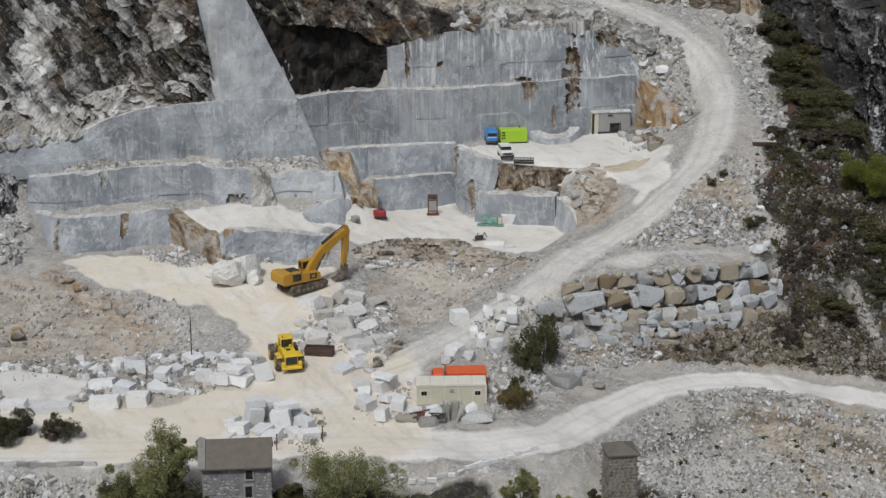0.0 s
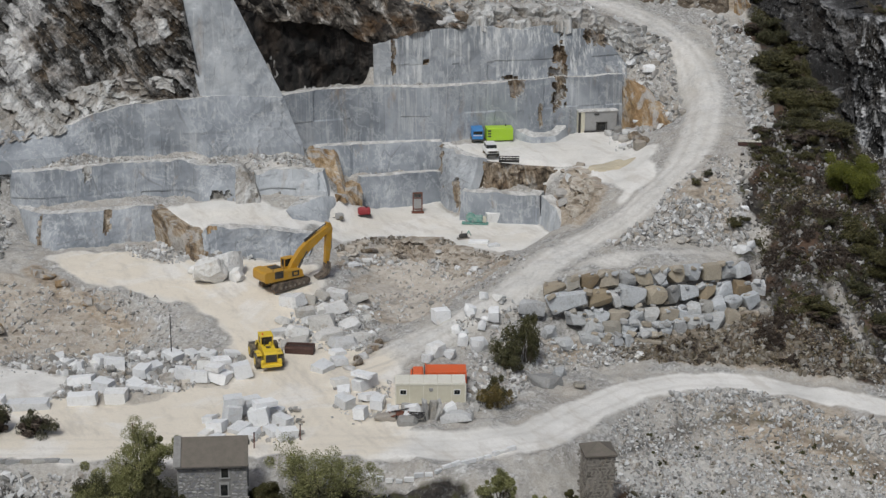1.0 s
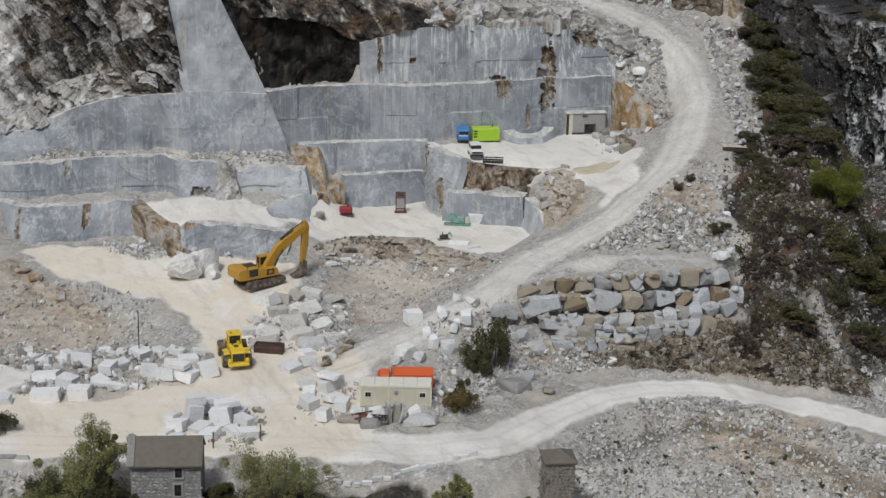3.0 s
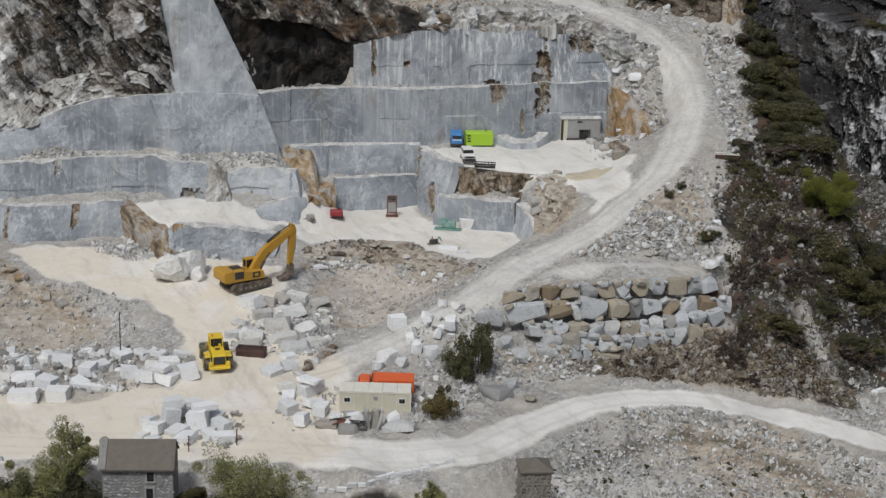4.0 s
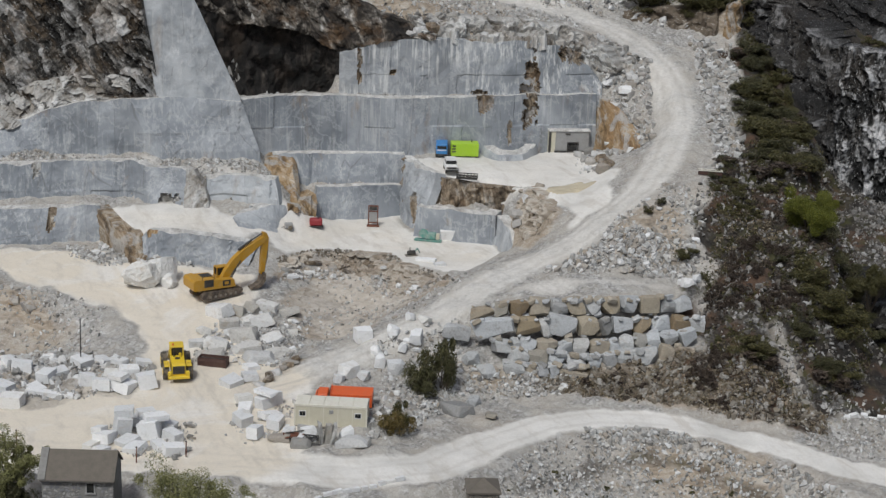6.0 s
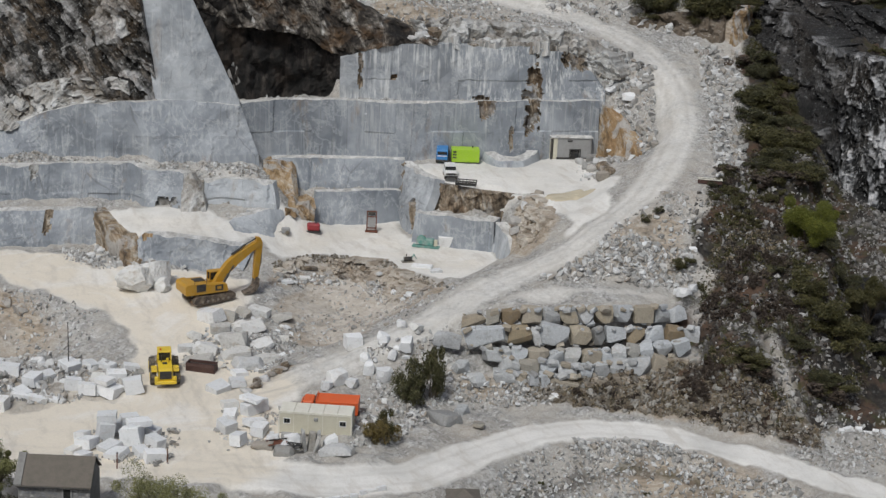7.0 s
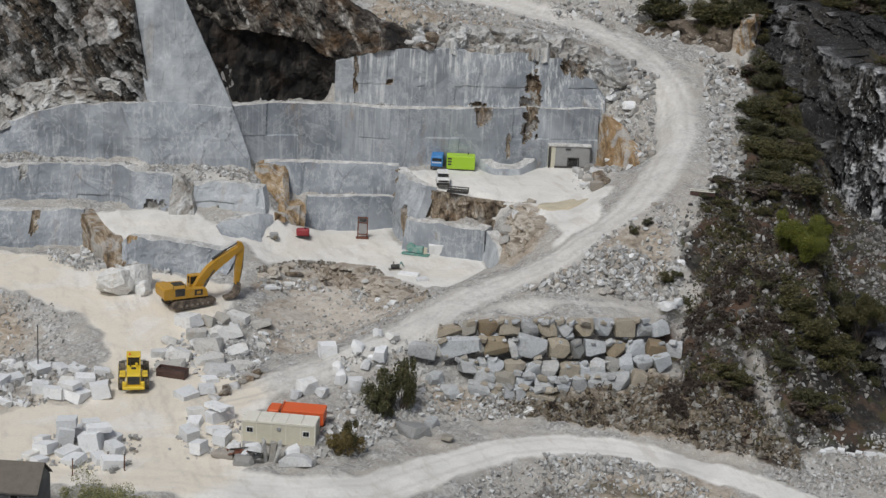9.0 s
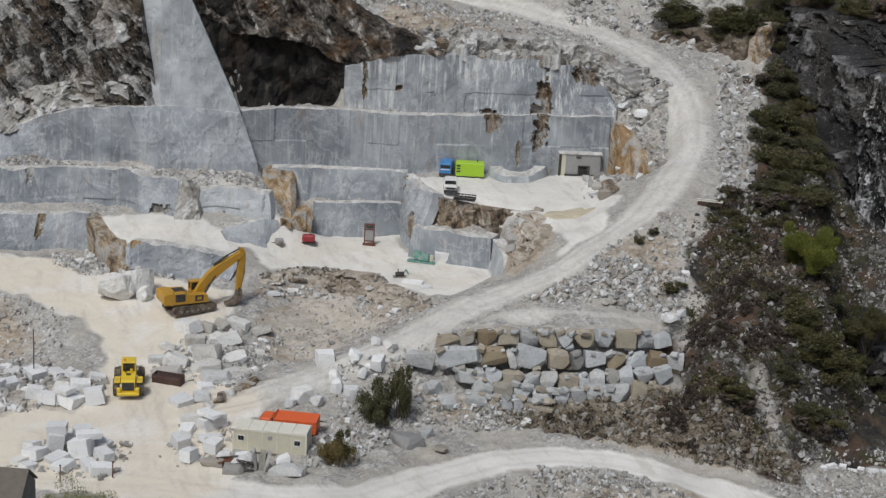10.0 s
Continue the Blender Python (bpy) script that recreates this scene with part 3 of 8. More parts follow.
face("bench_face", [(-18.8, 43.2, 2), (-14.6, 36.8, 2), (-12.3, 33.4, 1.9), (-10.2, 35.4, 2.1)], [(-19.4, 44.6, 6.1), (-16.4, 39.6, 5.6), (-14.4, 37.2, 5.2), (-11.4, 36.8, 5.0)], OCHRE_PALE, "ochre stained corner facet of the low bench", seed=48, rough=0.14, step=0.22, slabs=0.14, dip=118, bed_size=1.2)
face("bench_face", [(-11.7, 34.9, 2), (-7, 35.0, 2), (0.2, 34.4, 2), (2.4, 33.4, 2.2)], [(-12.4, 36.4, 3.6), (-10.6, 36.8, 5.4), (-8, 36.2, 5.7), (-4.8, 35.7, 5.6), (-1, 35.2, 5.5), (3.2, 37.2, 4.2)],
     MARBLE, "low marble block face with pale dusty top", step=0.3, seed=49, rough=0.22, broken=0.25, blocky=0.1, notches=((-11, -9.6, 4.9, 7, 0.4),), inner=OCHRE)
# dark streaked rock whose colour also carries the shadow of the cleft
face("natural_cliff", [(-48, 43.4, 4.6), (-42, 44.2, 5.0), (-39.4, 44.6, 5.4), (-38.6, 46.6, 5.8)], [(-48, 45.6, 11.4), (-42, 46.2, 11.2), (-40, 46.8, 10.6), (-38.9, 48.6, 10.4)], CLIFF_PALE, "dark cleft rock at the end of the bench", "cliff", 0.25, 0.4, 0.0, 1.4, 89, False, 0.3, slabs=0.6, dip=72, bed_size=1.4, skirt=2.0)
breakline((-70, 50, 9), (-52, 44, 6), (-43, 40, 4.5), (-40, 33, 3.2))
breakline((-42, 47, 6), (-40, 42, 4.6), (-38, 38, 3.0))
face("bench_face", [(2.2, 51.0, 6.0), (6.9, 49.2, 5.0)], [(1.2, 58.0, 10.5), (4.8, 58.6, 10.5)], OCHRE, "ochre stained slanted rock rib", "rock face", 0.3, 0.35, 0.2, 2.2, 67, False, 0.4)
face("bench_face", [(4.8, 48.4, 2.4), (9.4, 50.8, 2.4)], [(5.4, 50.0, 6.0), (9.0, 54.0, 6.5)], OCHRE, "ochre stained broken rock at the bench corner", "rock face", 0.3, 0.35, 0.3, 2.6, 69, False, 0.3)
face("bench_face", [(-1.0, 43.2, 5.8), (2.4, 40.0, 2.4), (5.4, 43.5, 2.4), (5.6, 47.8, 2.4)], [(-0.6, 44.6, 6.0), (1.6, 46.2, 6.2), (3.4, 47.6, 6.3), (5.2, 49.2, 6.2)], MARBLE_PALE, "inclined pale marble slab above the cut floor", "rock face", 0.4, 0.2, 0.0, 2.0, 70, False)
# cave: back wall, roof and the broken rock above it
# back wall takes its darkness from the shaded rock colour
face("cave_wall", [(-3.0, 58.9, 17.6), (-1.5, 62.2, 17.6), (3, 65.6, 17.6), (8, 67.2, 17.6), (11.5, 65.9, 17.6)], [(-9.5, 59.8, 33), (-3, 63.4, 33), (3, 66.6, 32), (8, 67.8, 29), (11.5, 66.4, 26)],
     CAVE_SHADED, "dark shaded back of the quarry cave", "cave", seed=53, rough=0.7, ground=False, strata=0.5)
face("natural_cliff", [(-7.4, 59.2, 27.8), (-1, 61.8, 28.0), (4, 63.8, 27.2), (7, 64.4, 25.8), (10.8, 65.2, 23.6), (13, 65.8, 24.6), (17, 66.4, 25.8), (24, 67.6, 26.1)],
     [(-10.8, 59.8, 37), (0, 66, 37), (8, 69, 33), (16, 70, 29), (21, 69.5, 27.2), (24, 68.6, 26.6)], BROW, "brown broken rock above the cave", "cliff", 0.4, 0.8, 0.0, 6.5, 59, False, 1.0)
breakline((-2.6, 60.4, 17.7), (2, 66.6, 17.7), (8, 68.6, 17.7), (10.4, 67.4, 17.7))
breakline((-8, 63.5, 33), (2, 69.4, 33), (8, 70.6, 29.5), (13, 69, 26))
breakline((-12, 63, 36), (0, 69, 35.5), (8, 73.5, 33), (16, 75, 31), (24, 76.5, 29))
face("natural_cliff", [(22, 67.9, 26.2), (26, 69.2, 26.2), (31, 70.0, 25.7), (37.5, 71.7, 25.7), (41, 72.9, 25.2), (43.6, 73.6, 24.1), (46, 73.8, 22.2), (48.4, 73.4, 19.6)],
     [(20, 71.5, 28.4), (26, 74.5, 28.2), (31, 76, 27.8), (37.5, 77.5, 27.4), (42, 78, 26.8), (45.5, 77.6, 25.6), (48.6, 76.6, 23.8), (50.6, 75, 21.4)], RIMROCK, "weathered broken rock above the sawn face", "cliff", 0.28, 0.6, 0.0, 2.5, 60, False, 0.4, slabs=0.5, dip=16, bed_size=1.3, lift=0.9, skirt=1.0)
breakline((14, 68, 25.2), (17, 68.4, 26), (24, 69.6, 26.4))
face("spoil_face", [(34.8, 49.8, 6.2), (35.8, 46.8, 5.9), (36.8, 43.6, 5.6), (38.0, 40.6, 6.0)], [(37.0, 50.4, 9.9), (38.6, 48, 9.9), (39.6, 44.6, 9.5), (40.2, 41.4, 9.0)],
     PITROCK, "brown broken rock slope beside the terrace", "rock face", 0.2, 0.7, 0.0, 1.5, 87, False, 0.6, slabs=0.35, dip=28, bed_size=0.6, lift=0.3, skirt=3.0)
# low platform on the terrace
face("bench_face", [(30.9, 66.2, 10.1), (31.4, 64.6, 10.1), (33.2, 62.8, 10.1), (37.0, 63.2, 10.1), (39.0, 67.4, 10.1), (39.4, 69, 10.1)], [(31.2, 66.2, 11.3), (31.8, 64.9, 11.3), (33.5, 63.2, 11.0), (36.8, 63.6, 10.9), (38.6, 67.2, 11.2), (38.9, 69, 11.3)],
     MARBLE_PALE, "low pale marble platform beside the green container", step=0.3, seed=75, rough=0.1)
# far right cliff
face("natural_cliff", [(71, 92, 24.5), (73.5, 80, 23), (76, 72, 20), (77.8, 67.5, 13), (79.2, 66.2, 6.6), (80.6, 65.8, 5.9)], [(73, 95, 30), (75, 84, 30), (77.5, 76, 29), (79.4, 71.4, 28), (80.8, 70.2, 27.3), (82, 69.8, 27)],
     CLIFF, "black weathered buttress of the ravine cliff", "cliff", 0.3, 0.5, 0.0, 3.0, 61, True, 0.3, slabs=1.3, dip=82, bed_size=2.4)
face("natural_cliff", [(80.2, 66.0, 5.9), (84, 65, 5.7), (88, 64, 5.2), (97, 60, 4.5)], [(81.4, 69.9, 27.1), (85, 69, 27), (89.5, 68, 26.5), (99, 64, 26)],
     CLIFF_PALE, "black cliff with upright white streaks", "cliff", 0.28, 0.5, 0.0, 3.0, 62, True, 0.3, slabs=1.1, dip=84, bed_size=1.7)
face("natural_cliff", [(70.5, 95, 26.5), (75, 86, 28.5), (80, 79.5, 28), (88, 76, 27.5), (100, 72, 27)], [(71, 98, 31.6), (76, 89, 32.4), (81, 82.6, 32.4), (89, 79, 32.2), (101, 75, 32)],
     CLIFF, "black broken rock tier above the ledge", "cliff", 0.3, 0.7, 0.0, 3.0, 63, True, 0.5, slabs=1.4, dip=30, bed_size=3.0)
# recess shade comes from the near-black rock colour
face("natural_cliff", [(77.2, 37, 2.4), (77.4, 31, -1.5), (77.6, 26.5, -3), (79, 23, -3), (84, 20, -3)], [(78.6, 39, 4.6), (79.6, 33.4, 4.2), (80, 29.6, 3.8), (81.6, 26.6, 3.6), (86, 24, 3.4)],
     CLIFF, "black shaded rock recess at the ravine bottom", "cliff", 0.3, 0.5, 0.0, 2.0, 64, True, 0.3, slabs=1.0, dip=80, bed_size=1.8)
face("natural_cliff", [(52, 95.5, 25.4), (58, 92.5, 24.8), (66.2, 89.4, 24.6)], [(52, 97.5, 26.4), (58, 96, 27.6), (66.4, 92.4, 28.2)], PITROCK, "tan earthy rock bank above the road bend", "cliff", 0.35, 1.1, 0.0, 2.0, 83, True, 0.9)
face("natural_cliff", [(67.0, 88.8, 24.6), (69.0, 88.6, 24.8), (70.4, 90.5, 25)], [(67.4, 90.2, 29.0), (69.2, 90.0, 30), (70.6, 92, 30)], OCHRE, "ochre rock rib at the top of the slope", "cliff", 0.3, 0.6, 0.0, 2.0, 84, True, 0.6)
face("pit_edge", [(7.4, 33.0, 0.9), (8.8, 35.2, 0.5), (10.8, 37.0, 0.3), (13.3, 38.0, 0.2), (17.7, 37.4, 0.2), (19.2, 35.2, 0.2), (21.2, 31.6, 0.3), (24.4, 29.6, 1.2), (26.6, 28.4, 1.8)],
     [(6.8, 35.4, 2.3), (7.9, 37.8, 2.3), (9.6, 39.6, 2.32), (13.1, 40.6, 2.32), (17.6, 40.9, 2.32), (19.4, 40.2, 2.3), (21.2, 37.4, 2.3), (24.4, 34.8, 2.3), (27.6, 32.0, 2.5)],
     PITROCK, "layered tan and brown rock edge of the excavation", "rock face", 0.16, 0.7, 0.0, 1.2, 85, False, 0.5, slabs=0.6, dip=12, bed_size=0.5, bed_long=5.0, lift=0.15, skirt=2.0)
face("bench_face", [(33.3, 48.1, 2.3), (34.5, 44.2, 2.4), (35.4, 39.6, 2.6)], [(33.5, 48.3, 6.3), (35.3, 44.4, 5.4), (36.2, 39.6, 3.6)],
     MARBLE_PALE, "pale drilled side of the cut floor", seed=86, rough=0.2, blocky=0.25)


# ---- ground ----
# yard, road to the house and lower road
breakline((-80, -14, 0), (-40, -14, 0), (-18, -12, 0), (-5, -10, 0), (8, -8, 0), (14, -12, 0.1), (21, -11, 0.0))
breakline((-10, -4, 0), (0, 0, 0), (8, 2, 0), (13, 3, 0.2))
breakline((-80, -24, 0), (-18, -23.5, 0), (0, -23, 0), (13, -23, 0), (22, -25.5, 0), (29.1, -21, -0.1), (34.3, -14.3, -0.5), (38.1, -6.4, -0.9), (43.2, -2.8, -1.3), (47.5, -2.0, -1.7),
          (53.8, -0.8, -2.1), (57.6, -3.1, -2.5), (62.3, -4.6, -3.0), (66, -6.8, -3.4), (70, -12.2, -3.6), (80, -24, -4))
breakline((14, -15.5, 0), (26, -15, -0.1), (33, -8, -0.7), (37.9, -0.8, -1.0), (41.8, 2.2, -1.3), (48.1, 3.2, -1.7), (54.3, 3.4, -2.1), (60.3, 1.8, -2.7), (66.1, 1.2, -3.1), (73, 4, -3.3), (90, 0, -3.6))
# slope below the lower road
breakline((-80, -30, -5), (-20, -30, -4), (0, -29, -3), (16, -29, -2.6), (24, -29, -3), (31, -25, -3.2), (37, -17, -3.0), (44.6, -9.6, -5.4), (50, -7, -5.0), (57.5, -7.6, -6.2), (64, -11, -8), (70, -18, -9), (80, -32, -10))
breakline((-80, -60, -24), (0, -60, -22), (40, -50, -22), (60, -40, -20), (120, -40, -20))
breakline((-80, -70, -30), (120, -70, -30))
# talus between the lower road and the stone wall
breakline((24, 2, 0.4), (30, 3, -0.6), (33.6, 2.6, -1.6), (42, 6.2, -0.7), (52, 8.5, -0.8), (60.4, 7.8, 0.1), (66, 5, -2.8), (75, 10, -1.6))
breakline((29, 9.5, 2.0), (36.4, 8.4, 0.1), (42, 9.4, 0.7), (48, 10.8, 1.2), (54, 13, 1.7), (58, 12, 2.2))
breakline((30, 12.4, 2.6), (36, 12.0, 2.2), (42, 13.0, 2.4), (49, 15.2, 2.8), (56, 17.6, 3.2))
breakline((28.5, 14.8, 4.7), (36, 14.4, 5.4), (42.6, 15.8, 6.4), (49, 18.8, 6.5), (55.5, 22, 6.2))
breakline((31, 17, 5.2), (39.4, 20, 6.7), (43.5, 22.4, 7.0), (50, 24.5, 7.0), (56, 25.5, 7.0))
# ramp road
RAMP = [(9, 1, 0), (13, 4, 0.3), (18.5, 8, 2), (24, 12, 3.6), (29.5, 17, 4.8), (33, 22, 6), (37, 26, 7), (42, 29.5, 8.5), (47, 34, 11), (51.5, 40, 13), (54.5, 47, 15),
        (56.5, 55, 16.6), (58, 62, 18.1), (57.8, 70, 20.3), (56.8, 76, 21.7), (54, 83, 23.6), (50, 89, 25.0), (42, 94.5, 26.4), (30, 101, 27.4), (10, 108, 28.4), (-30, 118, 31)]
breakline(*RAMP)
breakline((47.3, 28, 10.0), (51.2, 34, 12.5), (56.9, 37.8, 14.2), (59.5, 45, 15), (62, 54, 16.2), (63, 64, 18.2), (63, 74, 21.0), (61, 84, 23.2))
breakline((50, 27.8, 8.8), (55, 30, 9.6), (59, 36, 13.4))
# terrace apron
breakline((40, 60, 10.2), (36, 56, 10.2), (30, 58, 10.2), (27, 56, 10.2), (38, 50, 10.1), (41, 48, 10.0), (43.5, 43.3, 9.6), (44, 52, 10.4), (46, 60, 10.6))
breakline((46.4, 41.9, 11.4), (48.4, 50, 12.6), (48.4, 57.6, 11.8), (53, 60, 13.6))
# spoil heap beside the low block
breakline((38.4, 48.6, 9.7), (40, 44, 9.0), (41, 38, 8.4))
breakline((35.6, 46.4, 7.0), (36.2, 41, 5.8), (37.4, 35, 6.2), (37.4, 31, 6.6))
# cut floor and the excavation
breakline((6, 44, 2.4), (10, 48, 2.4), (16, 52, 2.4), (22, 46, 2.4), (28, 44, 2.4), (32, 45, 2.4))
breakline((6, 36.4, 2.4), (7.4, 39.0, 2.4), (9.4, 41.0, 2.4), (13.0, 42.1, 2.4), (17.8, 42.5, 2.4), (20.0, 41.8, 2.4), (22.0, 38.8, 2.4), (25.0, 36.2, 2.4), (28.2, 33.4, 2.5), (30, 36.4, 2.5), (32.7, 41.3, 2.6))
breakline((8.6, 36.2, 0.9), (10.6, 38.0, 0.7), (13.3, 39.0, 0.6), (17.7, 38.4, 0.6), (19.8, 36.0, 0.6), (21.8, 32.6, 0.8), (24.8, 30.8, 1.6))
breakline((11, 31.5, -0.7), (15, 32, -1.2), (18.5, 30, -1.0), (20, 26, -0.4), (15, 25, -1.1), (12.5, 23, -1.0), (16, 17, -0.6), (10, 14, -0.3))
breakline((23, 22, 2.4), (26.4, 26, 3.4), (29.8, 30, 3.9))
breakline((20, 13.5, 2.5), (26, 18, 4.2), (30, 23.6, 5.7), (33, 28, 6.2))
# excavator floor and the left rubble hollow
breakline((-28, 33, 1.8), (-17, 33, 1.8), (-11, 28, 1.7), (-4, 26, 1.6), (2, 26, 1.6), (5, 30, 2.0), (5, 36, 2.3))
breakline((-10, 20, 1.2), (-4, 18, 0.8), (3, 18, 0.8))
breakline((-45, 30, 2.6), (-33, 27, 2.2), (-26, 25, 1.2), (-19.3, 22, 1.2), (-14, 19, 1.2), (-10, 15, 1.0))
breakline((-45, 14, -3), (-30, 15, -3.8), (-21, 14.3, -3.8), (-16, 13.5, -2.0), (-12.5, 11.5, 0.0))
breakline((-45, 4, -1), (-25, 3, -0.8), (-15, 2, 0.2), (-8, 1, 0.2))
# right hillside
breakline((58.8, 39, 15.0), (65.8, 52, 15.6), (68, 64, 17.6), (67.7, 78, 21.5), (68, 88, 24.2), (62, 96, 26.5), (50, 100, 28))
breakline((59, 24, 6.8), (61.9, 23, 6.6), (63.8, 27.5, 9.2), (66, 36, 12), (70, 44, 14.2), (73.2, 46, 15.2), (75, 56, 15.6), (76.4, 64, 16))
breakline((78.6, 60, 7), (79.6, 50, 5.6), (80.2, 42, 4.8), (87, 38, 4.8), (98, 40, 5))
breakline((75.4, 13, -2.6), (80, 16, -3), (90, 14, -3))
breakline((58, 14, 3.8), (65, 15, 5), (69, 18, 5.8), (73.2, 29.8, 10.4), (75.6, 38, 8.5))
breakline((60, 120, 42), (20, 124, 44), (-30, 128, 46), (-80, 126, 48))
breakline((92, 20, 4), (100, 30, 5))
breakline((78, 97, 36), (90, 90, 36.5), (104, 86, 37))
breakline((70, 112, 42), (90, 108, 46), (110, 100, 46))
breakline((-80, 135, 55), (125, 135, 60))

GX0, GX1, GY0, GY1, GS = -80.0, 124.0, -70.0, 134.0, 0.5


def solve_ground():
    """A membrane stretched over the break lines, from a coarse grid to a fine one."""
    z = None
    for k in (16, 8, 4, 2, 1):
        s = GS * k
        nx, ny = int(round((GX1 - GX0) / s)) + 1, int(round((GY1 - GY0) / s)) + 1
        total, count = np.zeros((ny, nx)), np.zeros((ny, nx))
        for line in BREAKS:
            p = along(line, max(2, int(length(line) / (s * 0.5)) + 1))
            ix, iy = np.round((p[:, 0] - GX0) / s).astype(int), np.round((p[:, 1] - GY0) / s).astype(int)
            ok = (ix >= 0) & (ix < nx) & (iy >= 0) & (iy < ny)
            np.add.at(total, (iy[ok], ix[ok]), p[ok, 2])
            np.add.at(count, (iy[ok], ix[ok]), 1)
        known = count > 0
        value = np.where(known, total / np.maximum(count, 1), 0)
        if z is None:
            z = np.full((ny, nx), value[known].mean())
        else:
            xs, ys = np.linspace(0, z.shape[1] - 1, nx), np.linspace(0, z.shape[0] - 1, ny)
            z = np.stack([np.interp(xs, np.arange(z.shape[1]), row) for row in z])
            z = np.stack([np.interp(ys, np.arange(z.shape[0]), col) for col in z.T], axis=1)
        for _ in range(400 if k > 2 else 160):
            z[known] = value[known]
            e = np.pad(z, 1, mode="edge")
            z = 0.25 * (e[:-2, 1:-1] + e[2:, 1:-1] + e[1:-1, :-2] + e[1:-1, 2:])
        z[known] = 0.5 * value[known] + 0.5 * z[known]
    return z


def near_line(x, y, line):
    """Distance in plan from points to a polyline."""
    best = np.full(x.shape, 1e9)
    p = np.array(line)[:, :2]
    for a, b in zip(p[:-1], p[1:]):
        d = b - a
        t = np.clip(((x - a[0]) * d[0] + (y - a[1]) * d[1]) / (d @ d), 0, 1)
        best = np.minimum(best, np.hypot(x - a[0] - t * d[0], y - a[1] - t * d[1]))
    return best


def inside(x, y, poly, ragged=0.0):
    hit = np.zeros(x.shape, bool)
    if ragged:
        q = np.stack([x.ravel(), y.ravel(), np.zeros(x.size)], axis=1)
        x, y = x + ragged * fbm(q * 0.22, 4, 91, 0.6).reshape(x.shape), y + ragged * fbm(q * 0.22, 4, 97, 0.6).reshape(x.shape)
    for (ax, ay), (bx, by) in zip(poly, poly[1:] + poly[:1]):
        cross = (ay > y) != (by > y)
        hit ^= cross & (x < (bx - ax) * (y - ay) / (by - ay + 1e-12) + ax)
    return hit


def blur(a, n):
    for _ in range(n):
        e = np.pad(a, 1, mode="edge")
        a = 0.2 * (e[:-2, 1:-1] + e[2:, 1:-1] + e[1:-1, :-2] + e[1:-1, 2:] + e[1:-1, 1:-1])
    return a


LOWER_ROAD = [(-80, -19, 0), (-18, -18.5, 0), (8, -18, 0), (20, -20, 0), (28, -17, -0.2), (34, -9, -0.7), (39, -3.4, -1.1), (45, 0.2, -1.5), (51, 1.2, -1.9), (57, 0, -2.5), (63, -1.6, -3), (70, -5, -3.4), (90, -12, -4)]
YARD = [(-30, -22), (14, -22), (16, -8), (14, 4), (8, 8), (4, 15), (4, 24), (4, 33), (-13, 34), (-18, 40), (-32, 36), (-26, 27), (-12, 20), (-6, 12), (-5, 2), (-14, -4), (-30, -8)]
CUT_FLOOR = [(5, 38), (9.4, 41.2), (13, 42.2), (20, 42), (22, 39), (28.4, 34), (34, 40), (33, 48), (22, 50), (20, 60), (8, 54), (2, 46)]
TERRACE = [(20, 61), (25, 53), (38, 50), (42, 43), (43, 34), (48, 38), (48, 48), (47, 62), (47, 70), (30, 66)]
TOP_FLOOR = [(-18, 44.5), (-14, 38), (0, 36), (4, 46), (-10, 46.5)]
RIP_TOP = [(31, 16), (43, 18), (56, 22), (57, 23.4), (48, 22.6), (40, 21.6)]
WOODED = [(57, 23.5), (56.5, 11), (62, 3), (67, 2.8), (73, 6.2), (81, 9), (92, 15), (94, 60), (90, 110), (64, 112), (70, 90), (67, 76), (69, 64), (64, 50), (58.2, 37), (59, 29)]
RIP_GAPS = [(28, 9), (36, 7.4), (45, 8.2), (56, 13), (58, 20), (56.5, 22.5), (49, 17.5), (42, 14.5), (33, 12.8)]
BANK = [(41, 4.8), (54, 4.2), (62, 2.9), (69, 2.6), (70, 6), (60, 13), (54, 12), (43, 9)]
FRONT = [(-80, -27), (14, -27), (24, -30), (34, -26), (40, -20), (60, -38), (120, -60), (120, -70), (-80, -70)]
HEAP = [(34.6, 50), (38.4, 50), (40.2, 46), (40.8, 40), (39.4, 35.6), (36, 36.6), (35, 43)]
PIT = [(10, 16), (20, 16), (28, 28), (26, 34), (18, 41), (10, 39), (8, 30)]
JUNCTION = [(67, -1), (84, -5), (86, 13), (75, 9.5), (69, 6)]
GZ = solve_ground()
ny, nx = GZ.shape
gx, gy = np.meshgrid(GX0 + GS * np.arange(nx), GY0 + GS * np.arange(ny))
road = 0.50 * np.clip(1.7 - near_line(gx, gy, RAMP) / 2.9, 0, 1)
road = np.maximum(road, np.clip(1.9 - near_line(gx, gy, LOWER_ROAD) / np.interp(gx, (26, 40), (2.2, 1.5)), 0, 1))
flat = np.zeros(GZ.shape)
for poly, amount in ((YARD, 1.0), (CUT_FLOOR, 1.0), (TERRACE, 0.95), (TOP_FLOOR, 0.85), (RIP_TOP, 0.5), ([(-45, -8), (-22, -6), (-21, -1), (-28, 4), (-45, 5)], 0.8),
                     ([(-42, 47), (-28, 50), (-14, 49.8), (2.6, 50.2), (3, 56), (-12, 52), (-28, 52.4), (-42, 48.6)], 0.42), ([(-2, 58.4), (10, 63), (24, 65), (36, 69), (36, 70), (24, 66.4), (10, 65.4), (0, 62)], 0.42)):
    flat = np.maximum(flat, inside(gx, gy, poly, 1.3) * amount)
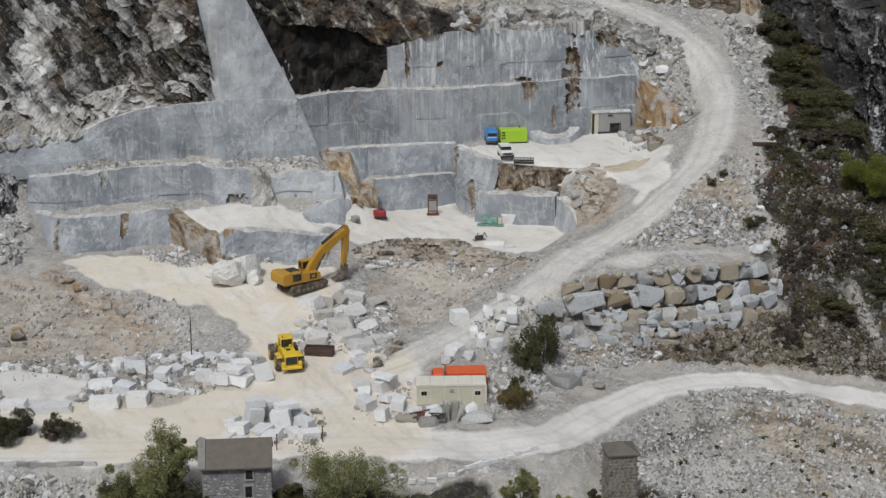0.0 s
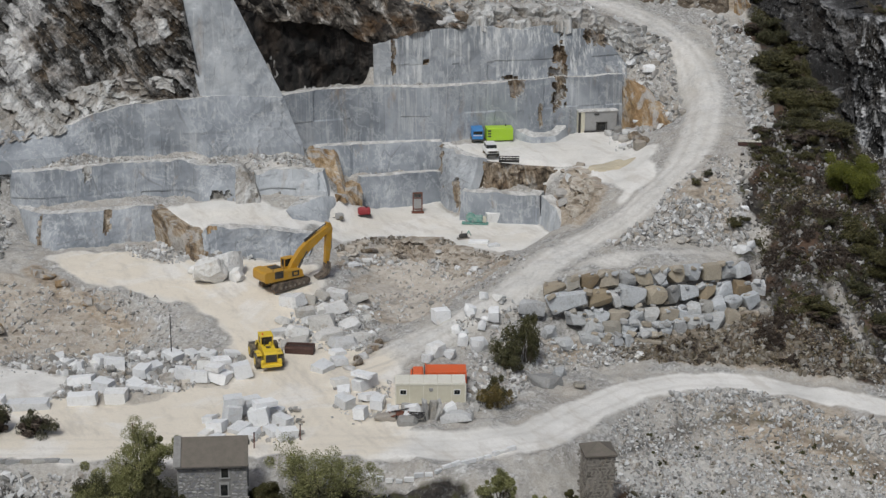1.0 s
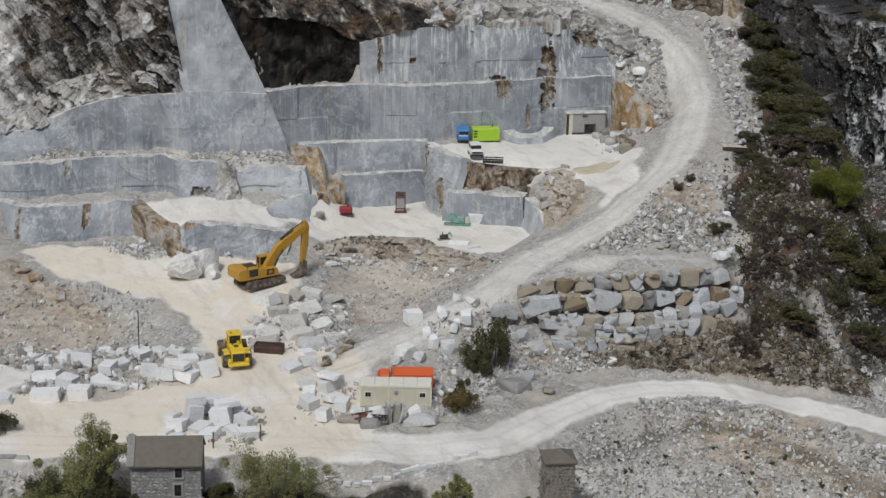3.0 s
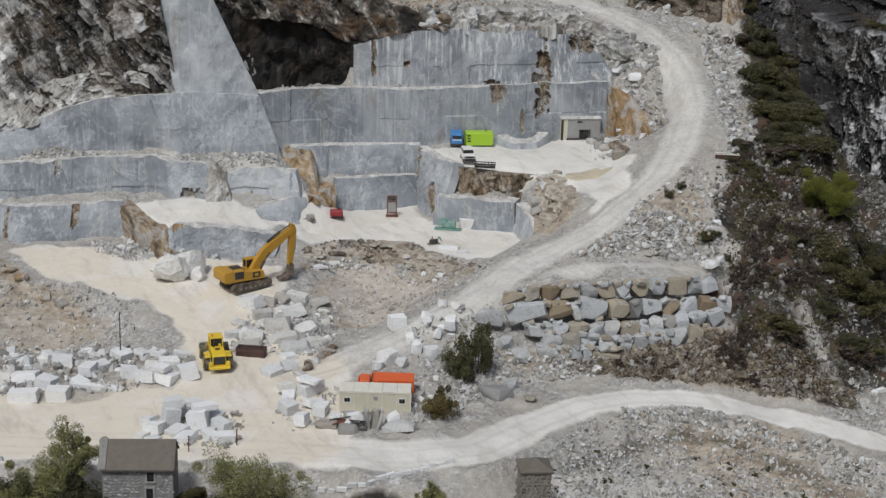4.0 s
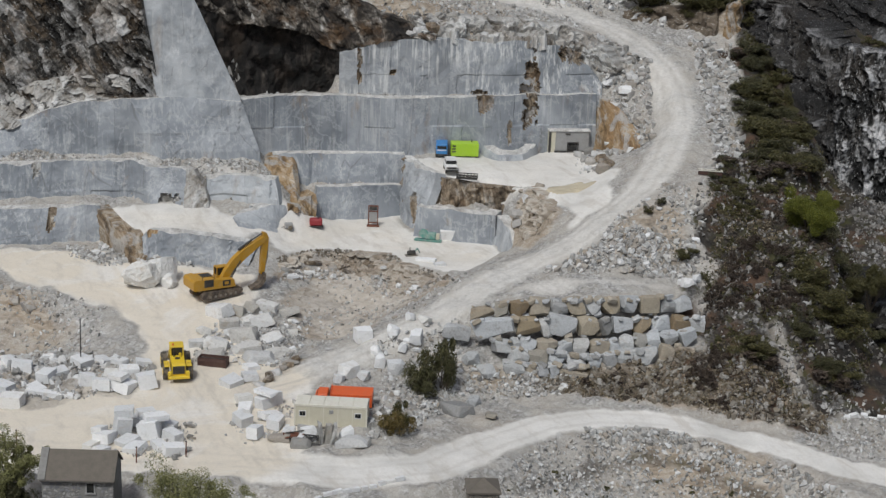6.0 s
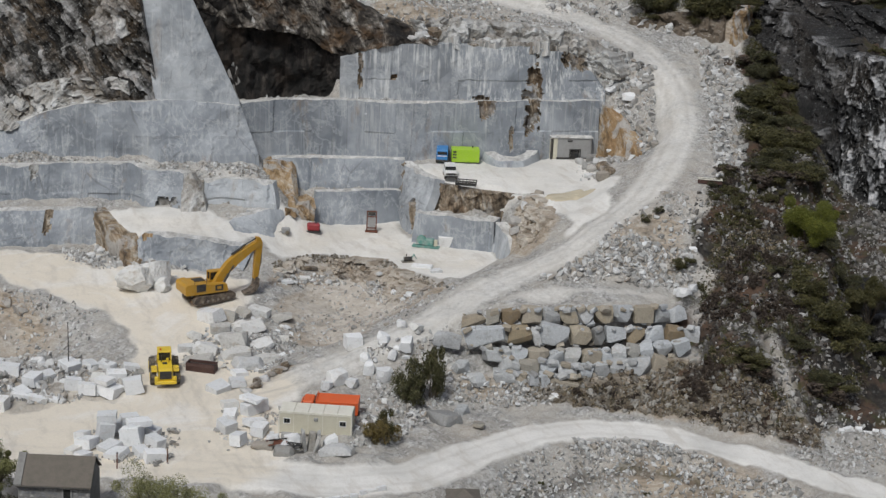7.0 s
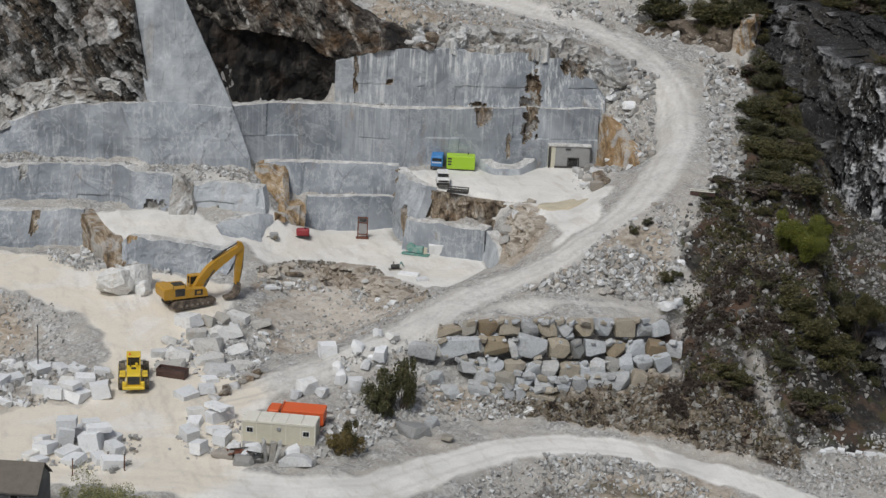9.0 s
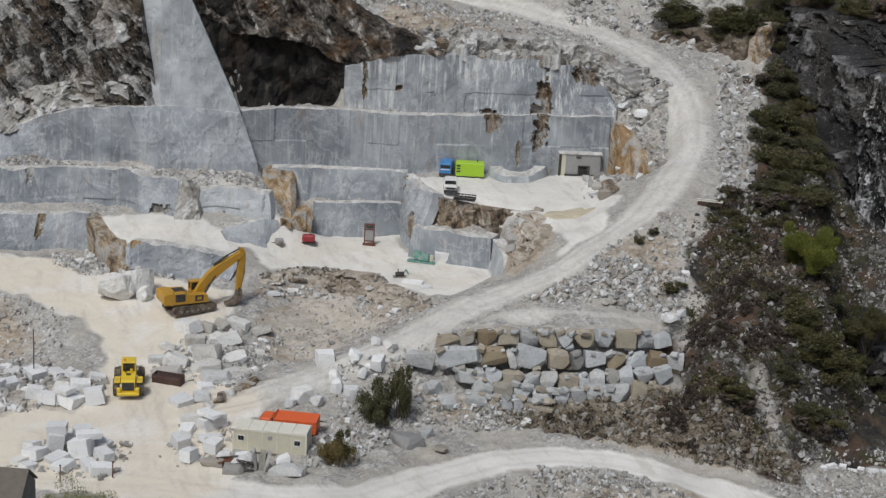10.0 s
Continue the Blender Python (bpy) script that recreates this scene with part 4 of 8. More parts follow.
STONY = blur(0.75 * inside(gx, gy, [(-23, -7), (-12, -8.5), (-3.6, -3.6), (-2.8, 5), (-10, 7), (-22, 6)], 2.0) + 0.4 * inside(gx, gy, [(-9, -18.5), (4.4, -18.5), (3.6, -9.4), (-4, -9.4)], 1.5)
             + 0.5 * inside(gx, gy, [(6.6, -14), (14.6, -14.5), (14, -3.4), (7, -2.8)], 1.2) + 0.9 * np.exp(-(near_line(gx, gy, [(8.7, 0.8, 0), (10.1, 4.2, 0), (11.9, 8.0, 0)]) / 1.0) ** 2) + 0.9 * inside(gx, gy, HEAP, 1.0) + 1.1 * inside(gx, gy, [(-22, 41), (-17, 36), (-14, 33), (-16, 32.4), (-21, 36)], 1.0) + 0.4 * inside(gx, gy, [(-0.6, 9), (4, 6.4), (11, 6), (12, 22), (1, 22)], 1.6), 4)
DUST = np.clip(np.maximum(road, np.maximum(blur(flat, 4) * (1 - 0.8 * STONY), 0.40 * blur(inside(gx, gy, PIT, 2.0).astype(float), 8))), 0, 1)
SOIL_AND_SHADE = np.maximum(blur(inside(gx, gy, WOODED, 3.0).astype(float), 6), 0.5 * blur(inside(gx, gy, BANK, 1.6).astype(float), 5))
SOIL_AND_SHADE = np.maximum(SOIL_AND_SHADE, blur(inside(gx, gy, FRONT, 2.5).astype(float), 5))
SOIL_AND_SHADE = np.maximum(SOIL_AND_SHADE, 0.2 * blur(inside(gx, gy, HEAP, 1.5).astype(float), 3)) * (1 - DUST)
SOIL_AND_SHADE = np.maximum(SOIL_AND_SHADE, 0.33 * blur(inside(gx, gy, JUNCTION, 1.5).astype(float), 5))
# ground behind the wall stones darkened, as shade in their gaps
SOIL_AND_SHADE = np.maximum(SOIL_AND_SHADE, 0.36 * blur(inside(gx, gy, RIP_GAPS, 0.6).astype(float), 2))
STREAK = [(65.6, 14.4, 0), (66.4, 12.6, 0), (67.4, 10.4, 0), (68.6, 7.2, 0), (70, 4, 0)]
SOIL_AND_SHADE = SOIL_AND_SHADE * (1 - 0.62 * np.exp(-(near_line(gx, gy, STREAK) / 1.5) ** 2)) * (1 - 0.35 * blur(inside(gx, gy, [(59, 8), (66, 8), (67, 15), (62, 17)], 1.5).astype(float), 4))
CREAMY = blur(inside(gx, gy, YARD).astype(float) * 1.0 + inside(gx, gy, CUT_FLOOR) * 0.45 + inside(gx, gy, TERRACE) * 0.3 + inside(gx, gy, TOP_FLOOR) * 0.4, 40)
PIT_RIM = [(7, 35.6, 0), (9.0, 38.4, 0), (13.1, 39.8, 0), (17.6, 39.8, 0), (19.4, 38.4, 0), (21.2, 35.4, 0), (24.6, 32.6, 0), (27.6, 30.4, 0)]
EARTH = 0.7 * np.clip(1.3 - near_line(gx, gy + 2.6, PIT_RIM) / 1.8, 0, 1)
EARTH = np.maximum(EARTH, np.exp(-(near_line(gx, gy, [(8.7, 0.8, 0), (10.1, 4.2, 0), (11.9, 8.0, 0)]) / 0.9) ** 2))
EARTH = np.maximum(EARTH, np.exp(-(near_line(gx, gy, [(-32, 30, 0), (-26.5, 23.5, 0), (-21.5, 20.2, 0), (-19, 17, 0)]) / 1.5) ** 2))
for poly, amount in ((HEAP, 1.0), ([(-22, 41), (-17, 36), (-14, 33), (-16, 32), (-21, 36)], 0.8), ([(-22, -8), (-12, -9.5), (-4, -4), (-4, 5), (-20, 5)], 0.4), (BANK, 0.85), (PIT, 0.62), ([(-45, 6), (-20, 6), (-14, 12), (-16, 20), (-30, 28), (-45, 30)], 0.45), ([(11, 66), (24, 68), (38, 72), (48, 76), (42, 86), (18, 84)], 0.75),
                     ([(46, 27), (56, 27), (58, 36), (50, 34)], 0.55), (RIP_TOP, 0.35), ([(46, -5), (60, -3), (66, -9), (60, -11), (46, -7)], 0.5), ([(30, 3), (44, 6), (42, 9), (30, 8)], 0.6), ([(64, 92), (72, 88), (72, 98), (62, 100)], 0.9)):
    EARTH = np.maximum(EARTH, amount * blur(inside(gx, gy, poly, 1.6).astype(float), 5))


def ruts(line, seed):
    """Wheel tracks: darker packed bands that run along a road."""
    d = near_line(gx, gy, line)
    q = np.stack([d.ravel() * 1.5, (gx + gy).ravel() * 0.06, np.zeros(d.size)], axis=1)
    bands = np.exp(-((d - 1.1) / 0.35) ** 2) + 0.8 * np.exp(-((d - 2.5) / 0.4) ** 2)
    return np.clip(bands * (0.55 + 0.6 * vnoise(q, seed).reshape(d.shape)), 0, 1)


EARTH = np.maximum(EARTH, 0.8 * np.exp(-(near_line(gx, gy, [(53, -5, 0), (54.5, -12, 0), (55.5, -22, 0), (56, -30, 0)]) / 2.0) ** 2))
EARTH = np.maximum(EARTH, 0.95 * np.exp(-(near_line(gx, gy, [(50, -5.2, 0), (56, -6.2, 0), (61, -8.6, 0), (66, -13, 0)]) / 1.7) ** 2))
DUST = np.maximum(DUST, 0.42 * blur(inside(gx, gy, [(38, -12), (45, -9), (48, -14), (46, -26), (38, -24), (35, -18)], 2.0).astype(float), 5))
DUST = np.maximum(DUST, 0.38 * blur(inside(gx, gy, [(60, -12), (68, -18), (70, -30), (60, -28)], 2.0).astype(float), 5))
SOIL_AND_SHADE = np.maximum(SOIL_AND_SHADE, 0.5 * np.exp(-(near_line(gx, gy, [(36, -17, 0), (44, -7.4, 0), (50, -4.8, 0), (56, -5.4, 0), (62, -8.4, 0), (68, -14, 0)]) / 1.2) ** 2))
RUT = np.maximum(ruts(RAMP, 5), 0.7 * ruts(LOWER_ROAD, 6))
RUT = np.maximum(RUT, 0.6 * ruts([(8, -16, 0), (4, -5, 0), (3, 8, 0), (-4, 16, 0), (-12, 26, 0), (-24, 33, 0)], 7))
pts = np.stack([gx.ravel(), gy.ravel(), GZ.ravel()], axis=1)
rubble = fbm(pts * 0.35, 3, 71).reshape(GZ.shape) * 0.35 + fbm(pts * 1.1, 3, 77).reshape(GZ.shape) * 0.28
GZ = GZ + rubble * (0.12 + 0.88 * (1 - DUST)) * (1 + 0.8 * SOIL_AND_SHADE)


def ground_z(x, y):
    fx, fy = (x - GX0) / GS, (y - GY0) / GS
    i, j = int(min(max(fx, 0), nx - 2)), int(min(max(fy, 0), ny - 2))
    u, v = fx - i, fy - j
    return float(GZ[j, i] * (1 - u) * (1 - v) + GZ[j, i + 1] * u * (1 - v) + GZ[j + 1, i] * (1 - u) * v + GZ[j + 1, i + 1] * u * v)


def build_ground():
    verts = np.stack([gx.ravel(), gy.ravel(), GZ.ravel()], axis=1)
    idx = np.arange(nx * ny).reshape(ny, nx)
    quads = np.stack([idx[:-1, :-1], idx[:-1, 1:], idx[1:, 1:], idx[1:, :-1]], axis=-1).reshape(-1, 4)
    # the sheet goes on to the horizon as rings of wider hills
    rim = np.concatenate([idx[0, :-1], idx[:-1, -1], idx[-1, :0:-1], idx[:0:-1, 0]])
    ring, faces, base = rim, [quads], len(verts)
    extra = []
    c = np.array([22.0, 32.0])
    for k, (grow, tilt) in enumerate(((1.25, 0.25), (1.8, 0.45), (3.2, 0.5), (7, 0.3), (16, 0.1), (30, 0.0))):
        p = verts[rim].copy()
        p[:, :2] = c + (p[:, :2] - c) * grow
        up = np.clip((p[:, 1] - 40) / 100, -0.1, 8)
        p[:, 2] = np.where(p[:, 1] > 40, verts[rim][:, 2] + up * 60 * tilt, np.minimum(verts[rim][:, 2], -30) - 12 * k)
        extra.append(p)
        new_ring = base + np.arange(len(rim))
        faces.append(np.stack([ring, np.roll(ring, -1), np.roll(new_ring, -1), new_ring], axis=-1)[:, ::-1])
        ring, base = new_ring, base + len(rim)
    verts = np.vstack([verts] + extra)
    faces = np.vstack(faces)
    me = bpy.data.meshes.new("ground")
    me.vertices.add(len(verts))
    me.vertices.foreach_set("co", verts.astype(np.float32).ravel())
    me.loops.add(faces.size)
    me.loops.foreach_set("vertex_index", faces.astype(np.int32).ravel())
    me.polygons.add(len(faces))
    me.polygons.foreach_set("loop_start", np.arange(0, faces.size, 4, dtype=np.int32))
    me.update(calc_edges=True)
    for name, values in (("dust", DUST), ("soil", SOIL_AND_SHADE), ("cream", CREAMY), ("earth", EARTH), ("rut", RUT)):
        a = me.attributes.new(name, "FLOAT", "POINT")
        full = np.r_[values.ravel(), np.full(len(verts) - values.size, 0.9 if name == "soil" else 0.0)]
        a.data.foreach_set("value", full.astype(np.float32))
    me.materials.append(GROUND)
    tagged(new("ground", me), "pale dusty quarry ground of rubble, roads and terraces", "ground", kind="structure")


build_ground()

# shallow yellowish puddle on the terrace
def build_puddle():
    m, nt, b = material("muddy_water", 0.15)
    b.inputs["Base Color"].default_value = (0.56, 0.49, 0.36, 1)
    pts = []
    for k in range(36):
        a = 2 * math.pi * k / 36
        r = 1.05 + 0.55 * noise.noise(Vector((math.cos(a) * 1.3, math.sin(a) * 1.3, 4)))
        pts.append((42.7 + 3.0 * r * math.cos(a), 49.2 + 2.2 * r * math.sin(a)))
    bm = bmesh.new()
    rings = []
    for k in range(1, 6):
        rings.append([bm.verts.new((42.7 + (x - 42.7) * k / 5, 49.2 + (y - 49.2) * k / 5, ground_z(42.7 + (x - 42.7) * k / 5, 49.2 + (y - 49.2) * k / 5) + (0.05 if k < 5 else -0.06))) for x, y in pts])
    hub = bm.verts.new((42.7, 49.2, ground_z(42.7, 49.2) + 0.05))
    n = len(pts)
    for i in range(n):
        bm.faces.new((hub, rings[0][i], rings[0][(i + 1) % n]))
        for k in range(4):
            bm.faces.new((rings[k][i], rings[k + 1][i], rings[k + 1][(i + 1) % n], rings[k][(i + 1) % n]))
    bmesh.ops.recalc_face_normals(bm, faces=bm.faces[:])
    me = bpy.data.meshes.new("puddle")
    bm.to_mesh(me)
    bm.free()
    me.materials.append(m)
    tagged(new("puddle", me), "shallow yellowish muddy puddle on the terrace", "puddle", kind="structure")


build_puddle()


# ---- paints and plain materials ----
YELLOW = make_paint("machine_yellow", (0.47, 0.245, 0.014), 0.45, 0.0, 0.55, (0.42, 0.30, 0.12))
YELLOW_BRIGHT = make_paint("loader_yellow", (0.74, 0.52, 0.03), 0.42, 0.0, 0.30, (0.50, 0.38, 0.14))
BLACK = make_paint("black_steel", (0.025, 0.025, 0.026), 0.55, 0.0, 0.35, (0.20, 0.17, 0.13))
RUBBER = make_paint("tyre_rubber", (0.05, 0.045, 0.04), 0.9, 0.0, 0.95, (0.30, 0.25, 0.18))
TRACK = make_paint("dusty_track_steel", (0.07, 0.055, 0.045), 0.8, 0.0, 0.9, (0.30, 0.24, 0.18))
CRATE = make_paint("dark_brown_steel", (0.075, 0.038, 0.032), 0.7, 0.1, 0.5, (0.14, 0.09, 0.07))
STEEL = make_paint("worn_steel", (0.30, 0.28, 0.25), 0.5, 0.6, 0.6, (0.33, 0.27, 0.2))
RUST = make_paint("rusty_steel", (0.17, 0.065, 0.04), 0.8, 0.2, 0.5, (0.09, 0.045, 0.03))
ORANGE = make_paint("orange_paint", (0.72, 0.12, 0.03), 0.5, 0.0, 0.25, (0.45, 0.2, 0.1))
RED = make_paint("red_paint", (0.28, 0.022, 0.032), 0.5, 0.0, 0.35, (0.3, 0.1, 0.08))
LIME = make_paint("lime_paint", (0.36, 0.58, 0.03), 0.45, 0.0, 0.18, (0.4, 0.42, 0.2))
BLUE = make_paint("blue_paint", (0.03, 0.21, 0.52), 0.45, 0.0, 0.25, (0.3, 0.34, 0.4))
GREEN = make_paint("green_paint", (0.09, 0.27, 0.23), 0.55, 0.0, 0.8, (0.42, 0.43, 0.39))
CREAM = make_paint("cream_panel", (0.60, 0.57, 0.46), 0.55, 0.0, 0.35, (0.44, 0.39, 0.28))
CREAM_ROOF = make_paint("pale_roof_panel", (0.72, 0.70, 0.62), 0.55, 0.0, 0.4, (0.5, 0.44, 0.34))
WHITE = make_paint("white_paint", (0.75, 0.75, 0.74), 0.35, 0.0, 0.15)
GLASS = make_paint("dark_glass", (0.015, 0.018, 0.02), 0.08, 0.0, 0.1)
CONCRETE = make_paint("grey_concrete", (0.33, 0.33, 0.325), 0.85, 0.0, 0.5, (0.22, 0.21, 0.2))
ROOF = make_paint("mossy_grey_roof", (0.155, 0.135, 0.115), 0.9, 0.0, 0.7, (0.10, 0.095, 0.075))
WALLSTONE = make_stone_material("house_stone", [(0.16, 0.165, 0.18), (0.30, 0.30, 0.31), (0.42, 0.415, 0.40), (0.22, 0.215, 0.21)], 0.2)
TOWERSTONE = make_stone_material("tower_stone", [(0.13, 0.115, 0.10), (0.22, 0.20, 0.175), (0.30, 0.275, 0.24)], 0.3)
MORTAR = make_paint("grey_mortar", (0.26, 0.255, 0.245), 0.95, 0.0, 0.6, (0.13, 0.125, 0.12))
BARK = make_paint("bark", (0.085, 0.068, 0.05), 0.95, 0.0, 0.6, (0.14, 0.12, 0.1))
RIPSTONE = make_stone_material("wall_boulder", [(0.34, 0.35, 0.355), (0.50, 0.51, 0.515), (0.40, 0.41, 0.415), (0.24, 0.24, 0.235), (0.44, 0.445, 0.45), (0.30, 0.28, 0.24), (0.55, 0.56, 0.57), (0.37, 0.375, 0.38)], 0.2, 0.6)
BLUISH = make_stone_material("blue_grey_wall_stone", [(0.40, 0.42, 0.44), (0.50, 0.52, 0.54), (0.44, 0.455, 0.47), (0.36, 0.37, 0.385)], 0.12, 0.5)
RIPOCHRE = make_stone_material("ochre_wall_boulder", [(0.29, 0.22, 0.135), (0.40, 0.36, 0.29), (0.21, 0.155, 0.095), (0.34, 0.28, 0.19)], 0.6)


# ---- building bits ----
def thing(name, label, category, m=None, group="", kind=""):
    ob = new(name)
    ob.empty_display_size = 0.3
    if m is not None:
        ob.matrix_world = m
    return tagged(ob, label, category, group, kind)


def box(bm, c, s, turn=None, bevel=0.0, taper=1.0):
    """A box with centre c and size s; its top may taper, its edges may be rounded."""
    r = bmesh.ops.create_cube(bm, size=1.0)
    for v in r["verts"]:
        k = taper if v.co.z > 0 else 1.0
        v.co = Vector((v.co.x * s[0] * k, v.co.y * s[1] * k, v.co.z * s[2]))
    if bevel:
        es = list({e for v in r["verts"] for e in v.link_edges})
        made = bmesh.ops.bevel(bm, geom=es, offset=bevel, segments=1, affect="EDGES", profile=0.5)
        vs = list({v for f in made["faces"] for v in f.verts} | {v for v in r["verts"] if v.is_valid})
    else:
        vs = r["verts"]
    m = Matrix.Translation(c) @ (turn.to_4x4() if turn is not None else Matrix())
    bmesh.ops.transform(bm, matrix=m, verts=vs)


def rod(bm, a, b, r, seg=10, r2=None):
    a, b = Vector(a), Vector(b)
    d = b - a
    made = bmesh.ops.create_cone(bm, cap_ends=True, segments=seg, radius1=r, radius2=r if r2 is None else r2, depth=d.length)
    m = Matrix.Translation((a + b) / 2) @ d.to_track_quat("Z", "Y").to_matrix().to_4x4()
    bmesh.ops.transform(bm, matrix=m, verts=made["verts"])


def prism(bm, profile, y0, y1):
    """A side profile of (x, z) points drawn out from y0 to y1."""
    a = [bm.verts.new((x, y0, z)) for x, z in profile]
    b = [bm.verts.new((x, y1, z)) for x, z in profile]
    n = len(profile)
    bm.faces.new(a)
    bm.faces.new(b[::-1])
    for i in range(n):
        bm.faces.new((a[(i + 1) % n], a[i], b[i], b[(i + 1) % n]))
    bmesh.ops.recalc_face_normals(bm, faces=bm.faces[:])


def one(fn, *a, **k):
    bm = bmesh.new()
    fn(bm, *a, **k)
    return bm


def boxes(*items):
    bm = bmesh.new()
    for it in items:
        box(bm, *it)
    return bm


def rods(*items):
    bm = bmesh.new()
    for it in items:
        rod(bm, *it)
    return bm


def heading(x, y, z, degrees):
    return pose(x, y, z, 0, 0, degrees)


# ---- excavator ----
def build_excavator():
    ex = thing("excavator", "large yellow tracked excavator with lowered boom on dusty ground", "excavator", heading(-0.1, 24.8, 1.62, 41))
    for side in (-1, 1):
        bm = bmesh.new()
        y = side * 1.25
        prof = []
        for k in range(9):
            a = radians(90 + 180 * k / 8)
            prof.append((-2.35 + 0.46 * math.cos(a), 0.47 + 0.46 * math.sin(a)))
        for k in range(9):
            a = radians(-90 + 180 * k / 8)
            prof.append((2.35 + 0.46 * math.cos(a), 0.47 + 0.46 * math.sin(a)))
        prism(bm, prof, y - 0.3, y + 0.3)
        for k in range(16):
            x = -2.3 + 4.6 * k / 15
            for z in (0.0, 0.95):
                box(bm, (x, y, z), (0.16, 0.64, 0.06))
        tr = part("track", bm, TRACK, ex, "dusty steel crawler track")
        part("track_frame", boxes(((0, y + side * 0.31, 0.46), (3.9, 0.06, 0.26))), TRACK, tr)
        for k in range(6):
            part("roller", rods(((-1.75 + 0.7 * k, y - 0.36, 0.34), (-1.75 + 0.7 * k, y + 0.36, 0.34), 0.17)), STEEL, tr)
    part("undercarriage", boxes(((0, 0, 0.7), (2.4, 2.1, 0.45), None, 0.05)), BLACK, ex)
    part("turntable", rods(((0, 0, 0.85), (0, 0, 1.2), 0.85, 20)), BLACK, ex)
    up = pose(0, 0, 0, 0, 0, -7)

    def upper(name, bm, mat, label=""):
        bmesh.ops.transform(bm, matrix=up, verts=bm.verts[:])
        return part(name, bm, mat, ex, label)
    bm = bmesh.new()
    prism(bm, [(-3.5, 1.25), (-3.6, 1.5), (-3.6, 2.3), (-3.4, 2.55), (-2.5, 2.6), (-2.5, 1.2)], -1.5, 1.5)
    upper("counterweight", bm, YELLOW, "rounded yellow counterweight")
    bm = bmesh.new()
    prism(bm, [(-2.5, 1.2), (-2.5, 2.5), (-0.9, 2.45), (-0.9, 2.3), (1.7, 2.1), (1.9, 1.2)], -1.45, -0.42)
    prism(bm, [(-2.5, 1.2), (-2.5, 2.5), (-0.4, 2.4), (-0.4, 1.2)], -0.42, 1.45)
    box(bm, (0.4, 0.4, 1.35), (3.0, 2.0, 0.3))
    upper("engine_house", bm, YELLOW)
    upper("grille", boxes(((-1.6, -1.46, 2.0), (1.2, 0.04, 0.9)), ((-1.3, 0.3, 2.5), (1.3, 1.2, 0.06))), BLACK)
    upper("door_panel", boxes(((0.7, -1.47, 1.8), (1.0, 0.04, 0.7))), BLACK, "square black panel with a plain yellow badge")
    upper("badge", boxes(((0.7, -1.5, 1.8), (0.5, 0.03, 0.34))), YELLOW)
    cab = upper("cab", boxes(((1.1, 1.0, 3.12), (1.6, 0.95, 0.14), None, 0.04), ((1.1, 1.0, 1.75), (1.65, 1.0, 0.8), None, 0.04), ((0.36, 0.58, 2.6), (0.1, 0.1, 1.0)), ((0.36, 1.42, 2.6), (0.1, 0.1, 1.0)),
                             ((1.84, 0.58, 2.6), (0.1, 0.1, 1.0)), ((1.84, 1.42, 2.6), (0.1, 0.1, 1.0))), YELLOW)
    gl = boxes(((1.1, 1.0, 2.6), (1.4, 0.86, 0.95)))
    bmesh.ops.transform(gl, matrix=up, verts=gl.verts[:])
    part("cab_window", gl, GLASS, cab)
    upper("handrail", rods(((-2.4, -1.4, 2.5), (-2.4, -1.4, 3.1), 0.03, 6), ((-2.4, -1.4, 3.1), (-0.9, -1.4, 3.0), 0.03, 6), ((-0.9, -1.4, 2.4), (-0.9, -1.4, 3.0), 0.03, 6)), BLACK)
    bm = bmesh.new()
    prism(bm, [(0.3, 1.6), (0.95, 1.4), (2.2, 2.75), (3.6, 4.0), (6.5, 6.05), (6.6, 6.4), (6.2, 6.6), (3.3, 5.15), (2.1, 4.2), (1.05, 2.9)], -0.36, 0.36)
    bo = upper("boom", bm, YELLOW, "bent yellow boom")
    for y in (-0.52, 0.52):
        b = rods(((1.5, y, 1.7), (2.3, y, 3.0), 0.15), ((2.3, y, 3.0), (3.0, y, 4.0), 0.08))
        bmesh.ops.transform(b, matrix=up, verts=b.verts[:])
        part("boom_cylinder", b, BLACK, bo)
    b = rods(((2.9, 0, 5.2), (4.7, 0, 6.25), 0.14), ((4.7, 0, 6.25), (6.3, 0, 7.0), 0.07))
    bmesh.ops.transform(b, matrix=up, verts=b.verts[:])
    part("stick_cylinder", b, BLACK, bo)
    bm = bmesh.new()
    prism(bm, [(6.1, 7.1), (6.6, 6.95), (6.9, 6.2), (6.35, 2.2), (5.95, 1.7), (5.75, 1.9), (6.0, 5.8)], -0.26, 0.26)
    upper("stick", bm, YELLOW, "yellow dipper stick hanging down")
    upper("bucket_cylinder", rods(((6.85, 0, 5.6), (6.75, 0, 3.6), 0.11), ((6.75, 0, 3.6), (6.4, 0, 1.9), 0.06)), STEEL)
    bm = bmesh.new()
    prism(bm, [(6.4, 1.9), (6.0, 2.1), (5.9, 1.5), (5.75, 0.9), (5.2, 0.5), (4.5, 0.3), (4.45, 0.12), (5.2, 0.05), (5.9, 0.25), (6.35, 0.9)], -0.55, 0.55)
    bk = upper("bucket", bm, TRACK, "worn dark digging bucket")
    for k in range(5):
        b = boxes(((4.55, -0.42 + 0.21 * k, 0.06), (0.34, 0.11, 0.09)))
        bmesh.ops.transform(b, matrix=up, verts=b.verts[:])
        part("tooth", b, STEEL, bk)


